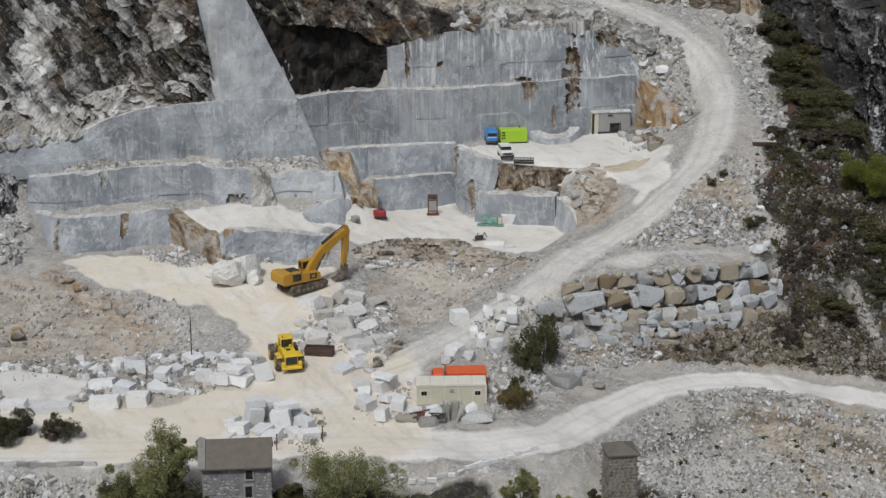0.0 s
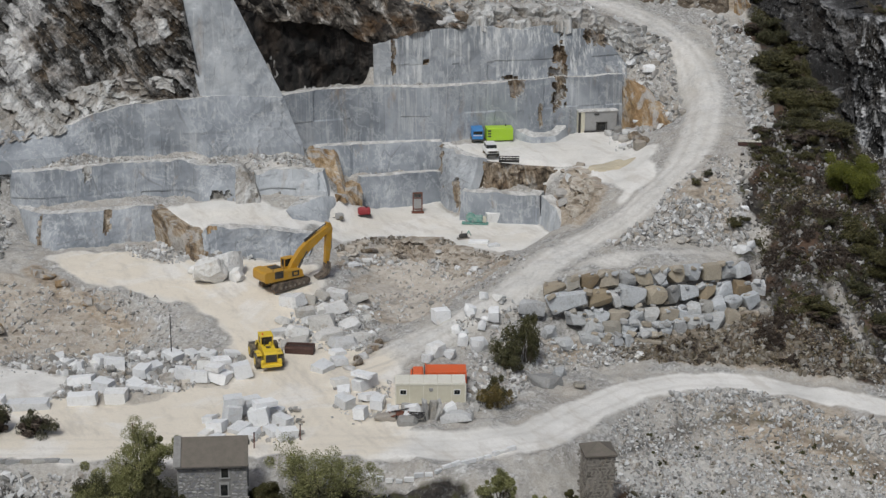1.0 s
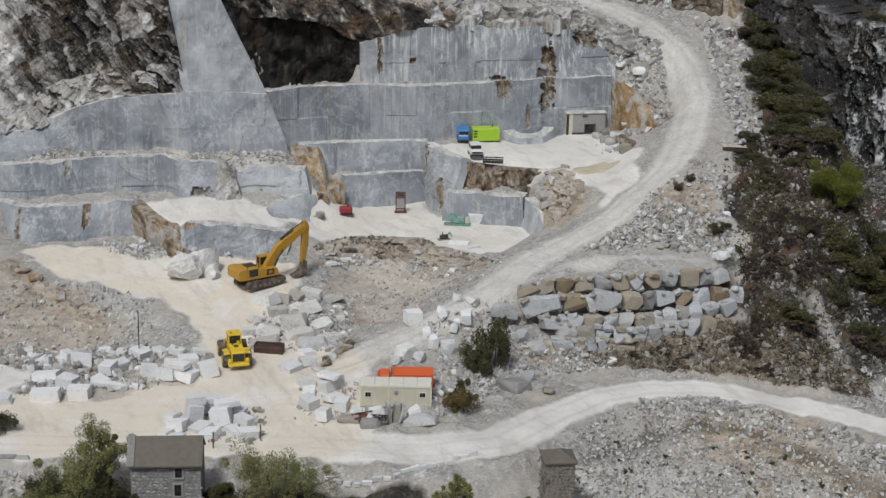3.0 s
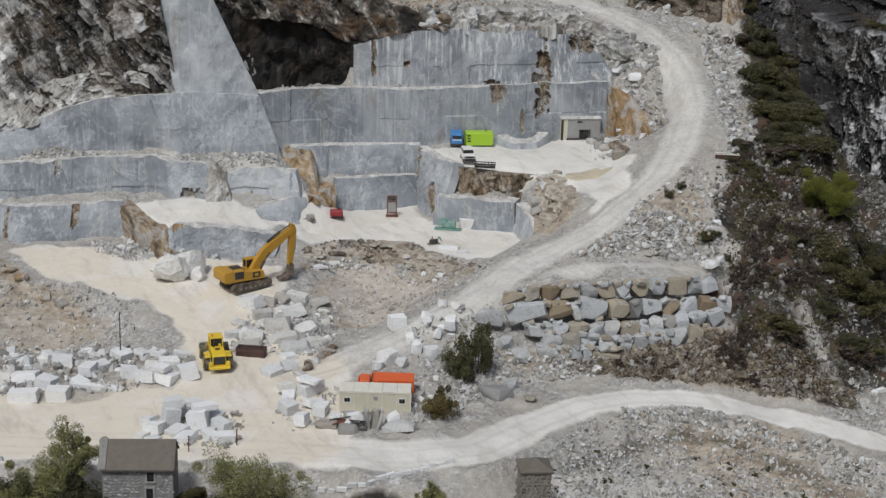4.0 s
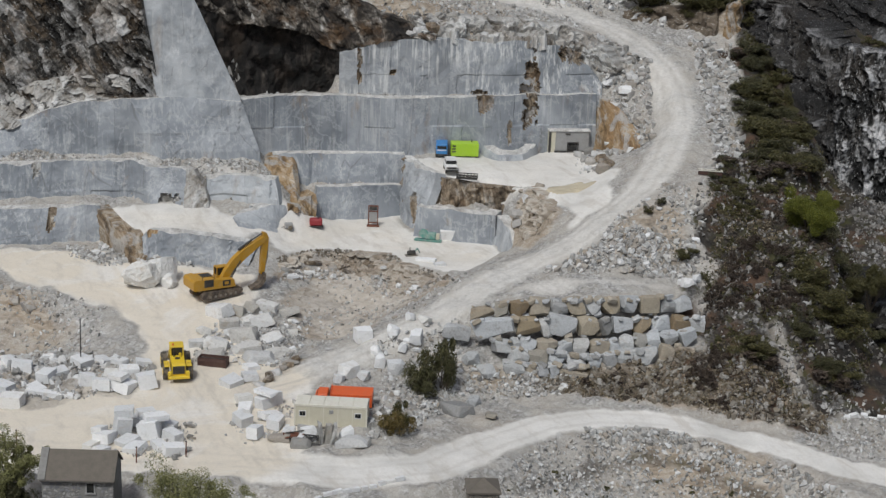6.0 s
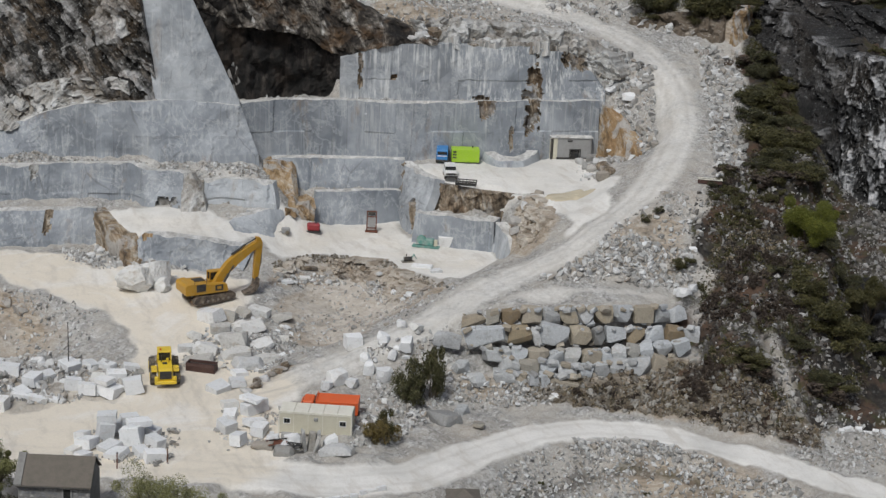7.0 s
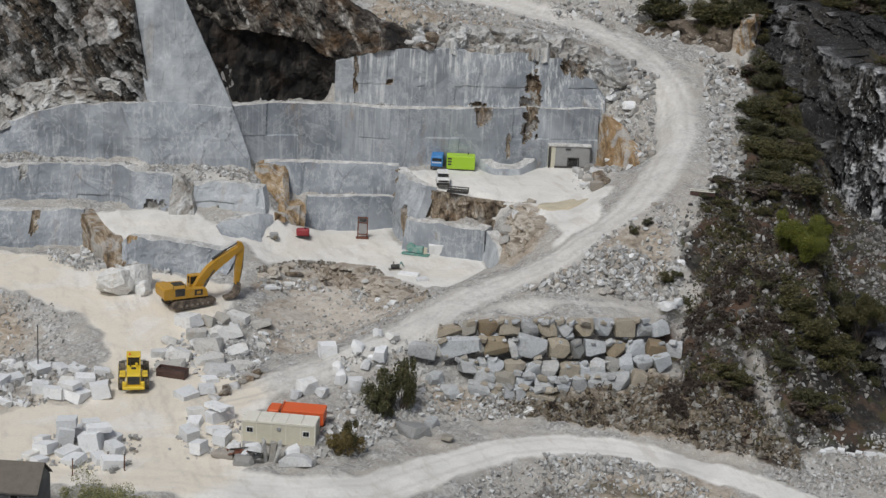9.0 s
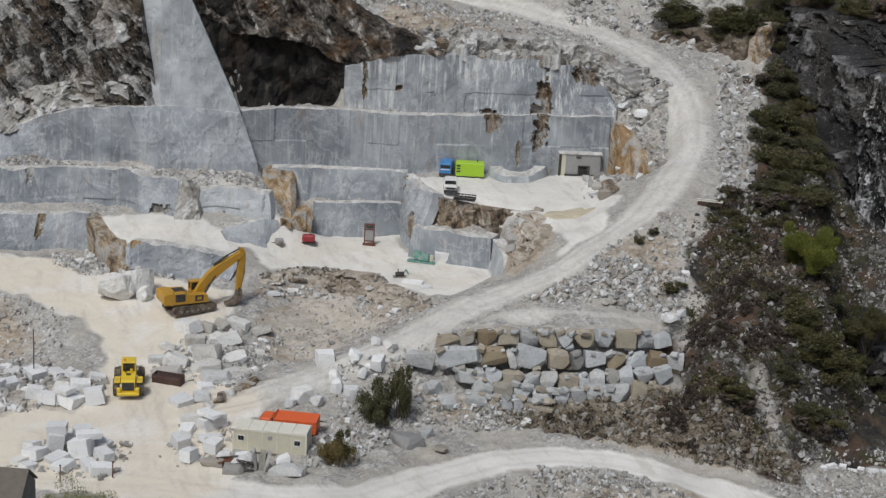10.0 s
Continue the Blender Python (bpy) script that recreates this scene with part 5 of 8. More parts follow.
# ---- wheel loader ----
def wheel(parent, x, y, r, w, mat_rim):
    bm = rods(((x, y - w / 2, r), (x, y + w / 2, r), r, 20))
    es = [e for e in bm.edges if abs(e.verts[0].co.y - e.verts[1].co.y) < 1e-4]
    bmesh.ops.bevel(bm, geom=es, offset=0.14 * r, segments=2, affect="EDGES", profile=0.5)
    for k in range(18):
        a = 2 * math.pi * k / 18
        box(bm, (x + r * 0.985 * math.cos(a), y, r + r * 0.985 * math.sin(a)), (0.05, w * 0.9, 0.09), Matrix.Rotation(-a, 3, "Y"))
    t = part("wheel", bm, RUBBER, parent, "dusty black tyre")
    side = 1 if y > 0 else -1
    part("rim", rods(((x, y + side * (w / 2 - 0.06), r), (x, y + side * (w / 2 + 0.03), r), r * 0.52, 16)), mat_rim, t)
    return t


def build_loader():
    ld = thing("wheel_loader", "bright yellow articulated wheel loader standing on the yard", "loader", heading(-0.95, 3.6, 0.0, 105))
    bm = bmesh.new()
    prism(bm, [(-3.3, 0.75), (-3.4, 1.0), (-3.35, 1.95), (-3.1, 2.1), (-0.9, 2.25), (-0.9, 0.8)], -0.72, 0.72)
    hood = part("engine_hood", bm, YELLOW_BRIGHT, ld)
    part("grille", boxes(((-3.4, 0, 1.5), (0.09, 1.25, 0.85))), BLACK, hood, "black radiator grille")
    part("hood_vent", boxes(((-1.7, 0, 2.22), (0.5, 0.5, 0.05))), BLACK, hood)
    part("counterweight", boxes(((-3.5, 0, 0.74), (0.5, 2.3, 0.34), None, 0.06), ((-3.45, -0.95, 1.15), (0.4, 0.42, 0.5), None, 0.08), ((-3.45, 0.95, 1.15), (0.4, 0.42, 0.5), None, 0.08)), YELLOW_BRIGHT, ld)
    part("rear_frame", boxes(((-1.9, 0, 0.75), (2.6, 1.0, 0.5))), BLACK, ld)
    for y in (-1.15, 1.15):
        part("fender", boxes(((-2.0, y, 1.72), (1.7, 0.62, 0.08), None, 0.02), ((-1.1, y, 1.3), (0.08, 0.62, 0.85))), YELLOW_BRIGHT, ld)
        part("ladder", boxes(((-0.85, y, 0.6), (0.5, 0.3, 0.06)), ((-0.85, y, 0.95), (0.5, 0.3, 0.06)), ((-0.85, y * 1.1, 0.9), (0.06, 0.04, 0.9))), BLACK, ld)
        part("tail_lamp", boxes(((-3.52, y * 0.85, 1.15), (0.08, 0.22, 0.14))), RED, ld)
        wheel(ld, -2.0, y * 1.1, 0.88, 0.66, YELLOW_BRIGHT)
        wheel(ld, 1.35, y * 1.1, 0.88, 0.66, YELLOW_BRIGHT)
    cab = part("cab", boxes(((-0.25, 0, 3.22), (1.6, 1.5, 0.16), None, 0.05), ((-0.25, 0, 1.7), (1.45, 1.4, 0.8), None, 0.04), ((-0.92, -0.66, 2.6), (0.12, 0.12, 1.1)), ((-0.92, 0.66, 2.6), (0.12, 0.12, 1.1)),
                            ((0.42, -0.66, 2.6), (0.12, 0.12, 1.1)), ((0.42, 0.66, 2.6), (0.12, 0.12, 1.1))), YELLOW_BRIGHT, ld)
    part("cab_window", boxes(((-0.25, 0, 2.6), (1.3, 1.3, 1.06))), GLASS, cab)
    part("beacon", rods(((-0.6, 0.4, 3.3), (-0.6, 0.4, 3.5), 0.09)), ORANGE, cab)
    part("exhaust", rods(((-1.25, 0.35, 2.2), (-1.25, 0.35, 3.0), 0.07)), BLACK, ld)
    part("air_filter", rods(((-1.35, -0.3, 2.2), (-1.35, -0.3, 2.65), 0.15)), YELLOW_BRIGHT, ld)
    part("front_frame", boxes(((1.2, 0, 1.0), (1.7, 1.1, 0.8), None, 0.06), ((0.2, 0, 0.9), (0.9, 0.6, 0.6))), YELLOW_BRIGHT, ld)
    for y in (-0.6, 0.6):
        bm = bmesh.new()
        prism(bm, [(0.9, 1.9), (1.2, 2.1), (2.4, 1.6), (3.3, 0.6), (3.1, 0.4), (2.2, 1.15)], y - 0.1, y + 0.1)
        part("lift_arm", bm, YELLOW_BRIGHT, ld)
    bm = bmesh.new()
    prism(bm, [(3.1, 0.1), (3.0, 0.7), (3.2, 1.0), (3.7, 1.05), (3.4, 0.7), (3.4, 0.3), (4.2, 0.06), (4.1, 0.0)], -1.3, 1.3)
    part("bucket", bm, STEEL, ld, "worn steel loading bucket")


# ---- containers, trucks ----
def build_office():
    of = thing("site_container", "cream site office container with small dark windows", "container", heading(17.15, -8.45, 0.12, -0.5))
    part("wall_panel", boxes(((0, 0, 1.2), (7.3, 2.4, 2.3), None, 0.03)), CREAM, of)
    for k in range(5):
        part("roof_panel", boxes(((-2.92 + 1.46 * k, 0, 2.40), (1.43, 2.44, 0.10), None, 0.03)), CREAM_ROOF, of)
    for k in range(1, 5):
        part("wall_seam", boxes(((-3.65 + 1.46 * k, -1.205, 1.2), (0.05, 0.02, 2.2))), CREAM_ROOF, of)
    for x in (-3.62, 3.62):
        for y in (-1.18, 1.18):
            part("corner_post", boxes(((x, y, 1.2), (0.14, 0.14, 2.42))), CREAM_ROOF, of)
    part("base_rail", boxes(((0, -1.2, 0.06), (7.3, 0.1, 0.14)), ((0, 1.2, 0.06), (7.3, 0.1, 0.14))), STEEL, of)
    part("eave_rail", boxes(((0, -1.22, 2.28), (7.36, 0.06, 0.12))), CREAM_ROOF, of)
    for x in (-2.85, 2.75):
        w = part("window", boxes(((x, -1.21, 1.45), (0.72, 0.06, 0.62))), WHITE, of)
        part("pane", boxes(((x, -1.235, 1.45), (0.58, 0.03, 0.46))), GLASS, w)
        part("glazing_bar", boxes(((x, -1.255, 1.45), (0.04, 0.02, 0.46))), STEEL, w)
    part("vent_box", boxes(((0.05, -1.24, 1.75), (0.4, 0.14, 0.36), None, 0.03)), CONCRETE, of)
    part("support_leg", boxes(((2.9, -1.1, -0.2), (0.14, 0.14, 0.6))), STEEL, of)


def build_tipper():
    tr = thing("tipper_truck", "orange tipper truck parked behind the cream container", "truck", heading(18.1, -4.9, 0.0, 180) @ Matrix.Diagonal((1, 1, 0.84, 1)))
    part("chassis", boxes(((-0.2, 0, 0.8), (5.8, 0.9, 0.3))), BLACK, tr)
    bed = part("tipper_bed", boxes(((-0.75, 0, 1.25), (4.3, 2.3, 0.15)), ((-0.75, -1.12, 2.0), (4.3, 0.08, 1.5)), ((-0.75, 1.12, 2.0), (4.3, 0.08, 1.5)), ((1.38, 0, 2.1), (0.08, 2.3, 1.7)), ((-2.88, 0, 2.0), (0.08, 2.3, 1.5))), ORANGE, tr)
    part("cover_sheet", boxes(((-0.75, 0, 2.72), (4.35, 2.34, 0.07), None, 0.02)), ORANGE, bed, "orange cover sheet")
    for k in range(5):
        part("side_rib", boxes(((-2.6 + 0.92 * k, 1.18, 2.0), (0.1, 0.06, 1.4))), ORANGE, bed)
        part("side_rib", boxes(((-2.6 + 0.92 * k, -1.18, 2.0), (0.1, 0.06, 1.4))), ORANGE, bed)
    cab = part("cab", boxes(((2.3, 0, 1.55), (1.4, 2.2, 1.3), None, 0.08), ((2.2, 0, 2.35), (1.1, 2.0, 0.5), None, 0.1)), ORANGE, tr)
    part("windscreen", boxes(((2.79, 0, 2.1), (0.06, 1.8, 0.6)), ((2.3, -1.06, 2.1), (0.8, 0.06, 0.5)), ((2.3, 1.06, 2.1), (0.8, 0.06, 0.5))), GLASS, cab)
    part("headboard", boxes(((1.5, 0, 2.4), (0.08, 2.2, 0.7))), BLACK, tr)
    for x in (2.2, -1.2, -2.3):
        for y in (-0.95, 0.95):
            wheel(tr, x, y, 0.48, 0.4, STEEL)


def build_terrace_vehicles():
    g = thing("generator_container", "lime green generator container at the foot of the marble face", "container", heading(28.65, 64.2, 10.2, 6))
    part("housing", boxes(((0, 0, 1.05), (3.9, 1.9, 1.85), None, 0.08)), LIME, g)
    part("skid", boxes(((0, 0, 0.1), (3.9, 1.7, 0.2))), BLACK, g)
    for k in range(3):
        part("louvre", boxes(((-1.55, -0.97, 0.8 + 0.4 * k), (0.5, 0.05, 0.2))), BLACK, g)
    for x in (-0.4, 0.6, 1.5):
        part("door_panel", boxes(((x, -0.965, 1.05), (0.85, 0.04, 1.5))), LIME, g)
    part("exhaust", rods(((1.0, 0.2, 1.95), (1.0, 0.2, 2.3), 0.08)), BLACK, g)
    t = thing("compressor_truck", "small blue lorry with a boxed cab, beside the green container", "truck", heading(25.45, 63.6, 10.2, -88))
    part("cab", boxes(((0.7, 0, 1.25), (1.5, 1.6, 1.5), None, 0.12)), BLUE, t)
    part("windscreen", boxes(((1.46, 0, 1.55), (0.05, 1.3, 0.42))), GLASS, t)
    part("bumper", boxes(((1.48, 0, 0.5), (0.12, 1.6, 0.2))), BLACK, t)
    part("white_stripe", boxes(((1.47, 0, 1.15), (0.03, 1.3, 0.12))), WHITE, t)
    part("load_box", boxes(((-1.1, 0, 1.25), (2.0, 1.6, 1.3), None, 0.04)), BLUE, t)
    for x in (0.7, -1.3):
        for y in (-0.72, 0.72):
            wheel(t, x, y, 0.38, 0.26, STEEL)
    v = thing("off_road_car", "white off-road car parked on the terrace", "car", heading(26.95, 55.6, 10.18, -82))
    part("body", boxes(((0, 0, 0.72), (3.6, 1.7, 0.62), None, 0.1)), WHITE, v)
    cabin = part("cabin", boxes(((-0.2, 0, 1.68), (2.1, 1.5, 0.1), None, 0.04), ((-0.2, 0, 1.05), (2.4, 1.6, 0.2), None, 0.03)), WHITE, v)
    part("window_band", boxes(((-0.2, 0, 1.36), (2.15, 1.5, 0.55), None, 0.06, 0.9)), GLASS, cabin)
    part("bumper", boxes(((1.86, 0, 0.5), (0.16, 1.7, 0.25))), BLACK, v)
    part("radiator_grille", boxes(((1.82, 0, 0.85), (0.05, 1.1, 0.25))), BLACK, v)
    for y in (-0.65, 0.65):
        part("headlight", boxes(((1.83, y, 0.87), (0.06, 0.22, 0.18))), STEEL, v)
    for x in (1.15, -1.15):
        for y in (-0.72, 0.72):
            wheel(v, x, y, 0.36, 0.24, STEEL)
    c = thing("steel_crate", "black open steel crate lying near the terrace edge", "crate", heading(29.3, 51.9, 10.15, -5))
    part("floor_plate", boxes(((0, 0, 0.1), (2.8, 1.1, 0.1))), BLACK, c)
    for y in (-0.55, 0.55):
        part("side_rail", boxes(((0, y, 0.62), (2.8, 0.08, 0.12)), ((0, y, 0.3), (2.8, 0.06, 0.22))), BLACK, c)
    for k in range(7):
        for y in (-0.55, 0.55):
            part("upright", boxes(((-1.35 + 0.45 * k, y, 0.4), (0.08, 0.1, 0.6))), BLACK, c)


def build_shed():
    s = thing("quarry_shed", "grey concrete shed with a low dark gate against the marble face", "shed", heading(43.4, 70.0, 10.2, 8))
    part("rear_wall", boxes(((0, 1.2, 1.55), (5.8, 0.2, 3.1))), CONCRETE, s)
    part("side_wall", boxes(((-2.8, 0, 1.55), (0.2, 2.4, 3.1))), CREAM, s, "pale end wall")
    part("side_wall", boxes(((2.8, 0, 1.55), (0.2, 2.4, 3.1))), CONCRETE, s)
    part("front_wall", boxes(((-1.05, -1.2, 1.55), (1.9, 0.2, 3.1)), ((2.0, -1.2, 1.55), (1.6, 0.2, 3.1)), ((0.55, -1.2, 2.3), (1.3, 0.2, 1.6))), CONCRETE, s)
    part("corner_pillar", boxes(((-2.3, -1.2, 1.55), (0.6, 0.22, 3.1), None, 0.03)), CREAM, s, "pale corner pillar")
    part("roof", boxes(((0, 0, 3.2), (6.1, 2.9, 0.16), None, 0.03)), LEDGE, s, "dusty pale roof slab")
    part("parapet", boxes(((0, 1.6, 3.5), (6.2, 0.3, 1.1), None, 0.04)), CONCRETE, s)
    # dark sheet across the wall gap stands for the unlit interior
    d = part("gate", boxes(((0.55, -1.14, 0.75), (1.28, 0.06, 1.45))), GLASS, s, "dark panel for the shade in the low opening")
    part("gate_frame", boxes(((-0.2, -1.34, 0.75), (0.14, 0.12, 1.5)), ((1.3, -1.34, 0.75), (0.14, 0.12, 1.5)), ((0.55, -1.34, 1.5), (1.64, 0.12, 0.14))), BLACK, d)
    part("threshold", boxes(((0.2, -1.5, 0.16), (4.6, 0.5, 0.3))), BLACK, s)
    part("corner_post", boxes(((-2.85, -1.3, 1.5), (0.22, 0.2, 3.0))), BLACK, s)
    part("roof_vent", rods(((-0.6, -1.35, 2.75), (0.1, -1.35, 2.75), 0.12)), BLACK, s)


def build_floor_things():
    r = thing("drill_frame", "rusty upright drilling frame with a pale panel", "frame", heading(16.7, 53.6, ground_z(16.7, 53.6), 4))
    for x in (-0.62, 0.62):
        part("upright", boxes(((x, 0, 1.45), (0.16, 0.2, 2.9))), RUST, r)
    for z in (0.5, 2.1, 2.85):
        part("cross_bar", boxes(((0, 0, z), (1.3, 0.16, 0.14))), RUST, r)
    part("panel", boxes(((0, 0.03, 1.25), (1.0, 0.06, 1.4))), CONCRETE, r)
    part("winch_box", boxes(((0, 0.1, 2.5), (1.0, 0.4, 0.5), None, 0.04)), BLACK, r)
    part("foot", boxes(((0, -0.15, 0.08), (1.7, 0.8, 0.16))), RUST, r)
    b = thing("red_tank", "red steel tank on skids on the cut floor", "tank", heading(9.3, 49.4, ground_z(9.3, 49.4), 10))
    part("tank_body", boxes(((0, 0, 0.75), (1.7, 1.1, 0.95), None, 0.18)), RED, b)
    part("filler_cap", rods(((0.3, 0, 1.2), (0.3, 0, 1.35), 0.14)), BLACK, b)
    for y in (-0.4, 0.4):
        part("skid", boxes(((0, y, 0.14), (1.9, 0.12, 0.28))), BLACK, b)
    g = thing("wire_saw", "green wire-saw machine beside a pale block", "machine", heading(24.5, 48.0, ground_z(24.5, 48.0), -8))
    part("rail_bed", boxes(((0, 0, 0.14), (3.6, 0.9, 0.18)), ((0, -0.4, 0.26), (3.6, 0.1, 0.1))), GREEN, g)
    part("motor", boxes(((0.4, 0.1, 0.75), (1.2, 0.8, 0.9), None, 0.08)), GREEN, g)
    part("flywheel", rods(((-0.6, -0.25, 1.05), (-0.6, -0.05, 1.05), 0.62, 20)), GREEN, g)
    part("control_box", boxes(((1.3, 0.1, 0.7), (0.4, 0.4, 0.8))), CREAM, g)
    part("guard", rods(((-1.2, -0.2, 0.3), (-1.2, -0.2, 1.4), 0.05, 6), ((-1.2, -0.2, 1.4), (0.0, -0.2, 1.7), 0.05, 6)), STEEL, g)
    p = thing("pump", "small dark pump with a bent hose on the cut floor", "pump", heading(22.6, 41.2, ground_z(22.6, 41.2), 20))
    part("motor", rods(((-0.5, 0, 0.4), (0.5, 0, 0.4), 0.32)), BLACK, p)
    part("base", boxes(((0, 0, 0.08), (1.6, 0.7, 0.14))), STEEL, p)
    part("hose", rods(((0.5, 0, 0.5), (0.8, 0.1, 0.95), 0.08, 8), ((0.8, 0.1, 0.95), (1.2, 0.2, 0.3), 0.08, 8)), GREEN, p)
    part("handle", rods(((-0.2, 0, 0.6), (-0.2, 0, 1.1), 0.06, 8)), BLACK, p)
    c = thing("compressor", "dark portable compressor by the marble bench", "machine", heading(6.0, 46.4, ground_z(6.0, 46.4), 15))
    part("body", boxes(((0, 0, 0.55), (1.1, 0.7, 0.7), None, 0.1)), CONCRETE, c)
    part("wheel", rods(((0.2, -0.45, 0.3), (0.2, -0.35, 0.3), 0.3, 14)), RUBBER, c)
    part("drawbar", rods(((-0.5, 0, 0.4), (-1.3, 0, 0.25), 0.04, 6)), BLACK, c)
    m = thing("steel_bin", "rust-brown steel bucket with a ribbed rim beside the loader", "bin", heading(2.75, 5.6, 0.0, -8))
    bm = bmesh.new()
    prism(bm, [(-0.55, 0.0), (-0.7, 0.8), (-0.62, 1.12), (-0.5, 1.12), (-0.45, 0.2), (0.45, 0.2), (0.5, 1.12), (0.62, 1.12), (0.7, 0.8), (0.55, 0.0)], -1.6, 1.6)
    bmesh.ops.transform(bm, matrix=pose(0, 0, 0, 0, 0, 90), verts=bm.verts[:])
    part("shell", bm, CRATE, m)
    for x in (-1.58, 1.58):
        part("end_plate", boxes(((x, 0, 0.56), (0.08, 1.3, 1.1))), CRATE, m)
    for k in range(8):
        part("rim_rib", boxes(((-1.35 + 0.385 * k, -0.6, 1.14), (0.16, 0.22, 0.08))), CRATE, m)
    # black block that fills the bin to below its rim
    part("inside_fill", boxes(((0, 0, 0.7), (3.0, 0.9, 0.3))), BLACK, m)
    w = thing("mast", "thin dark metal pole standing among the blocks", "pole", heading(-11.4, 3.6, 0.2, 0))
    part("shaft", rods(((0, 0, -0.3), (0.05, 0, 5.4), 0.07, 8, 0.05)), BLACK, w)
    part("base_plate", boxes(((0, 0, 0.05), (0.5, 0.5, 0.1))), RUST, w)


# ---- house and tower ----
def build_house():
    h = thing("stone_house", "old rubble stone house with a mossy grey slab roof", "house", heading(-3.4, -28.6, -1.9, 3.2))
    W, D, H = 6.3, 4.4, 5.1
    walls = part("wall", boxes(((0, -D / 2 + 0.2, H / 2 - 1), (W, 0.4, H + 2)), ((0, D / 2 - 0.2, H / 2 - 1), (W, 0.4, H + 2)), ((-W / 2 + 0.2, 0, H / 2 - 1), (0.4, D - 0.8, H + 2)), ((W / 2 - 0.2, 0, H / 2 - 1), (0.4, D - 0.8, H + 2))), MORTAR, h, "grey mortared rubble wall")
    bm = bmesh.new()
    prism(bm, [(-D / 2 - 0.25, H - 0.02), (-D / 2 - 0.25, H + 0.12), (0, H + 2.05), (D / 2 + 0.25, H + 0.12), (D / 2 + 0.25, H - 0.02), (0, H + 1.85)], -W / 2 - 0.15, W / 2 + 0.15)
    bmesh.ops.transform(bm, matrix=pose(0, 0, 0, 0, 0, 90), verts=bm.verts[:])
    part("roof", bm, ROOF, h, "mossy grey slab roof")
    for gx0 in (-W / 2, W / 2 - 0.3):
        bm = bmesh.new()
        prism(bm, [(-D / 2, H - 0.05), (0, H + 1.8), (D / 2, H - 0.05)], gx0, gx0 + 0.3)
        bmesh.ops.transform(bm, matrix=pose(0, 0, 0, 0, 0, 90), verts=bm.verts[:])
        part("gable", bm, MORTAR, h)
    bm = bmesh.new()
    prism(bm, [(-D / 2 - 0.3, H + 0.1), (-D / 2 - 0.3, H + 0.24), (0, H + 2.2), (D / 2 + 0.3, H + 0.24), (D / 2 + 0.3, H + 0.1), (0, H + 2.06)], W / 2 - 0.34, W / 2 + 0.32)
    bmesh.ops.transform(bm, matrix=pose(0, 0, 0, 0, 0, 90), verts=bm.verts[:])
    part("verge", bm, MORTAR, h, "pale mortared roof verge")
    part("gutter", rods(((-W / 2, -D / 2 - 0.28, H + 0.0), (W / 2, -D / 2 - 0.28, H + 0.0), 0.08, 8)), BLACK, h)
    for x, z, hh in ((1.15, 4.45, 0.9), (1.05, 2.75, 1.1)):
        # dark sheet gives the shade within the unglazed window
        w = part("window", boxes(((x, -D / 2 - 0.02, z), (0.62, 0.1, hh))), GLASS, h, "dark panel for the shade in an unglazed opening")
        part("window_frame", boxes(((x - 0.38, -D / 2 - 0.03, z), (0.14, 0.14, hh)), ((x + 0.38, -D / 2 - 0.03, z), (0.14, 0.14, hh)), ((x, -D / 2 - 0.03, z + hh / 2 + 0.08), (0.95, 0.14, 0.16)), ((x, -D / 2 - 0.04, z - hh / 2 - 0.07), (1.0, 0.18, 0.14))), CONCRETE, w)
    rng = random.Random(5)
    meshes = [rock_mesh("stone", 500 + k, 10) for k in range(6)]
    count = 0
    for row in range(16):
        x, z = -W / 2 + rng.uniform(0, 0.2), 0.1 + row * 0.31
        while x < W / 2 - 0.2:
            wd = rng.uniform(0.28, 0.62)
            cx = x + wd / 2
            if not any(abs(cx - a) < 0.72 and abs(z - b) < c / 2 + 0.25 for a, b, c in ((1.15, 4.45, 0.9), (1.05, 2.75, 1.1))) and count < 290:
                ob = new("stone", rng.choice(meshes))
                ob.parent = walls
                ob.matrix_basis = Matrix.LocRotScale((cx, -D / 2 - 0.01, z), Euler((0, rng.uniform(-0.1, 0.1), 0)), (wd * 0.52, 0.055, 0.155))
                count += 1
            x += wd
    return h


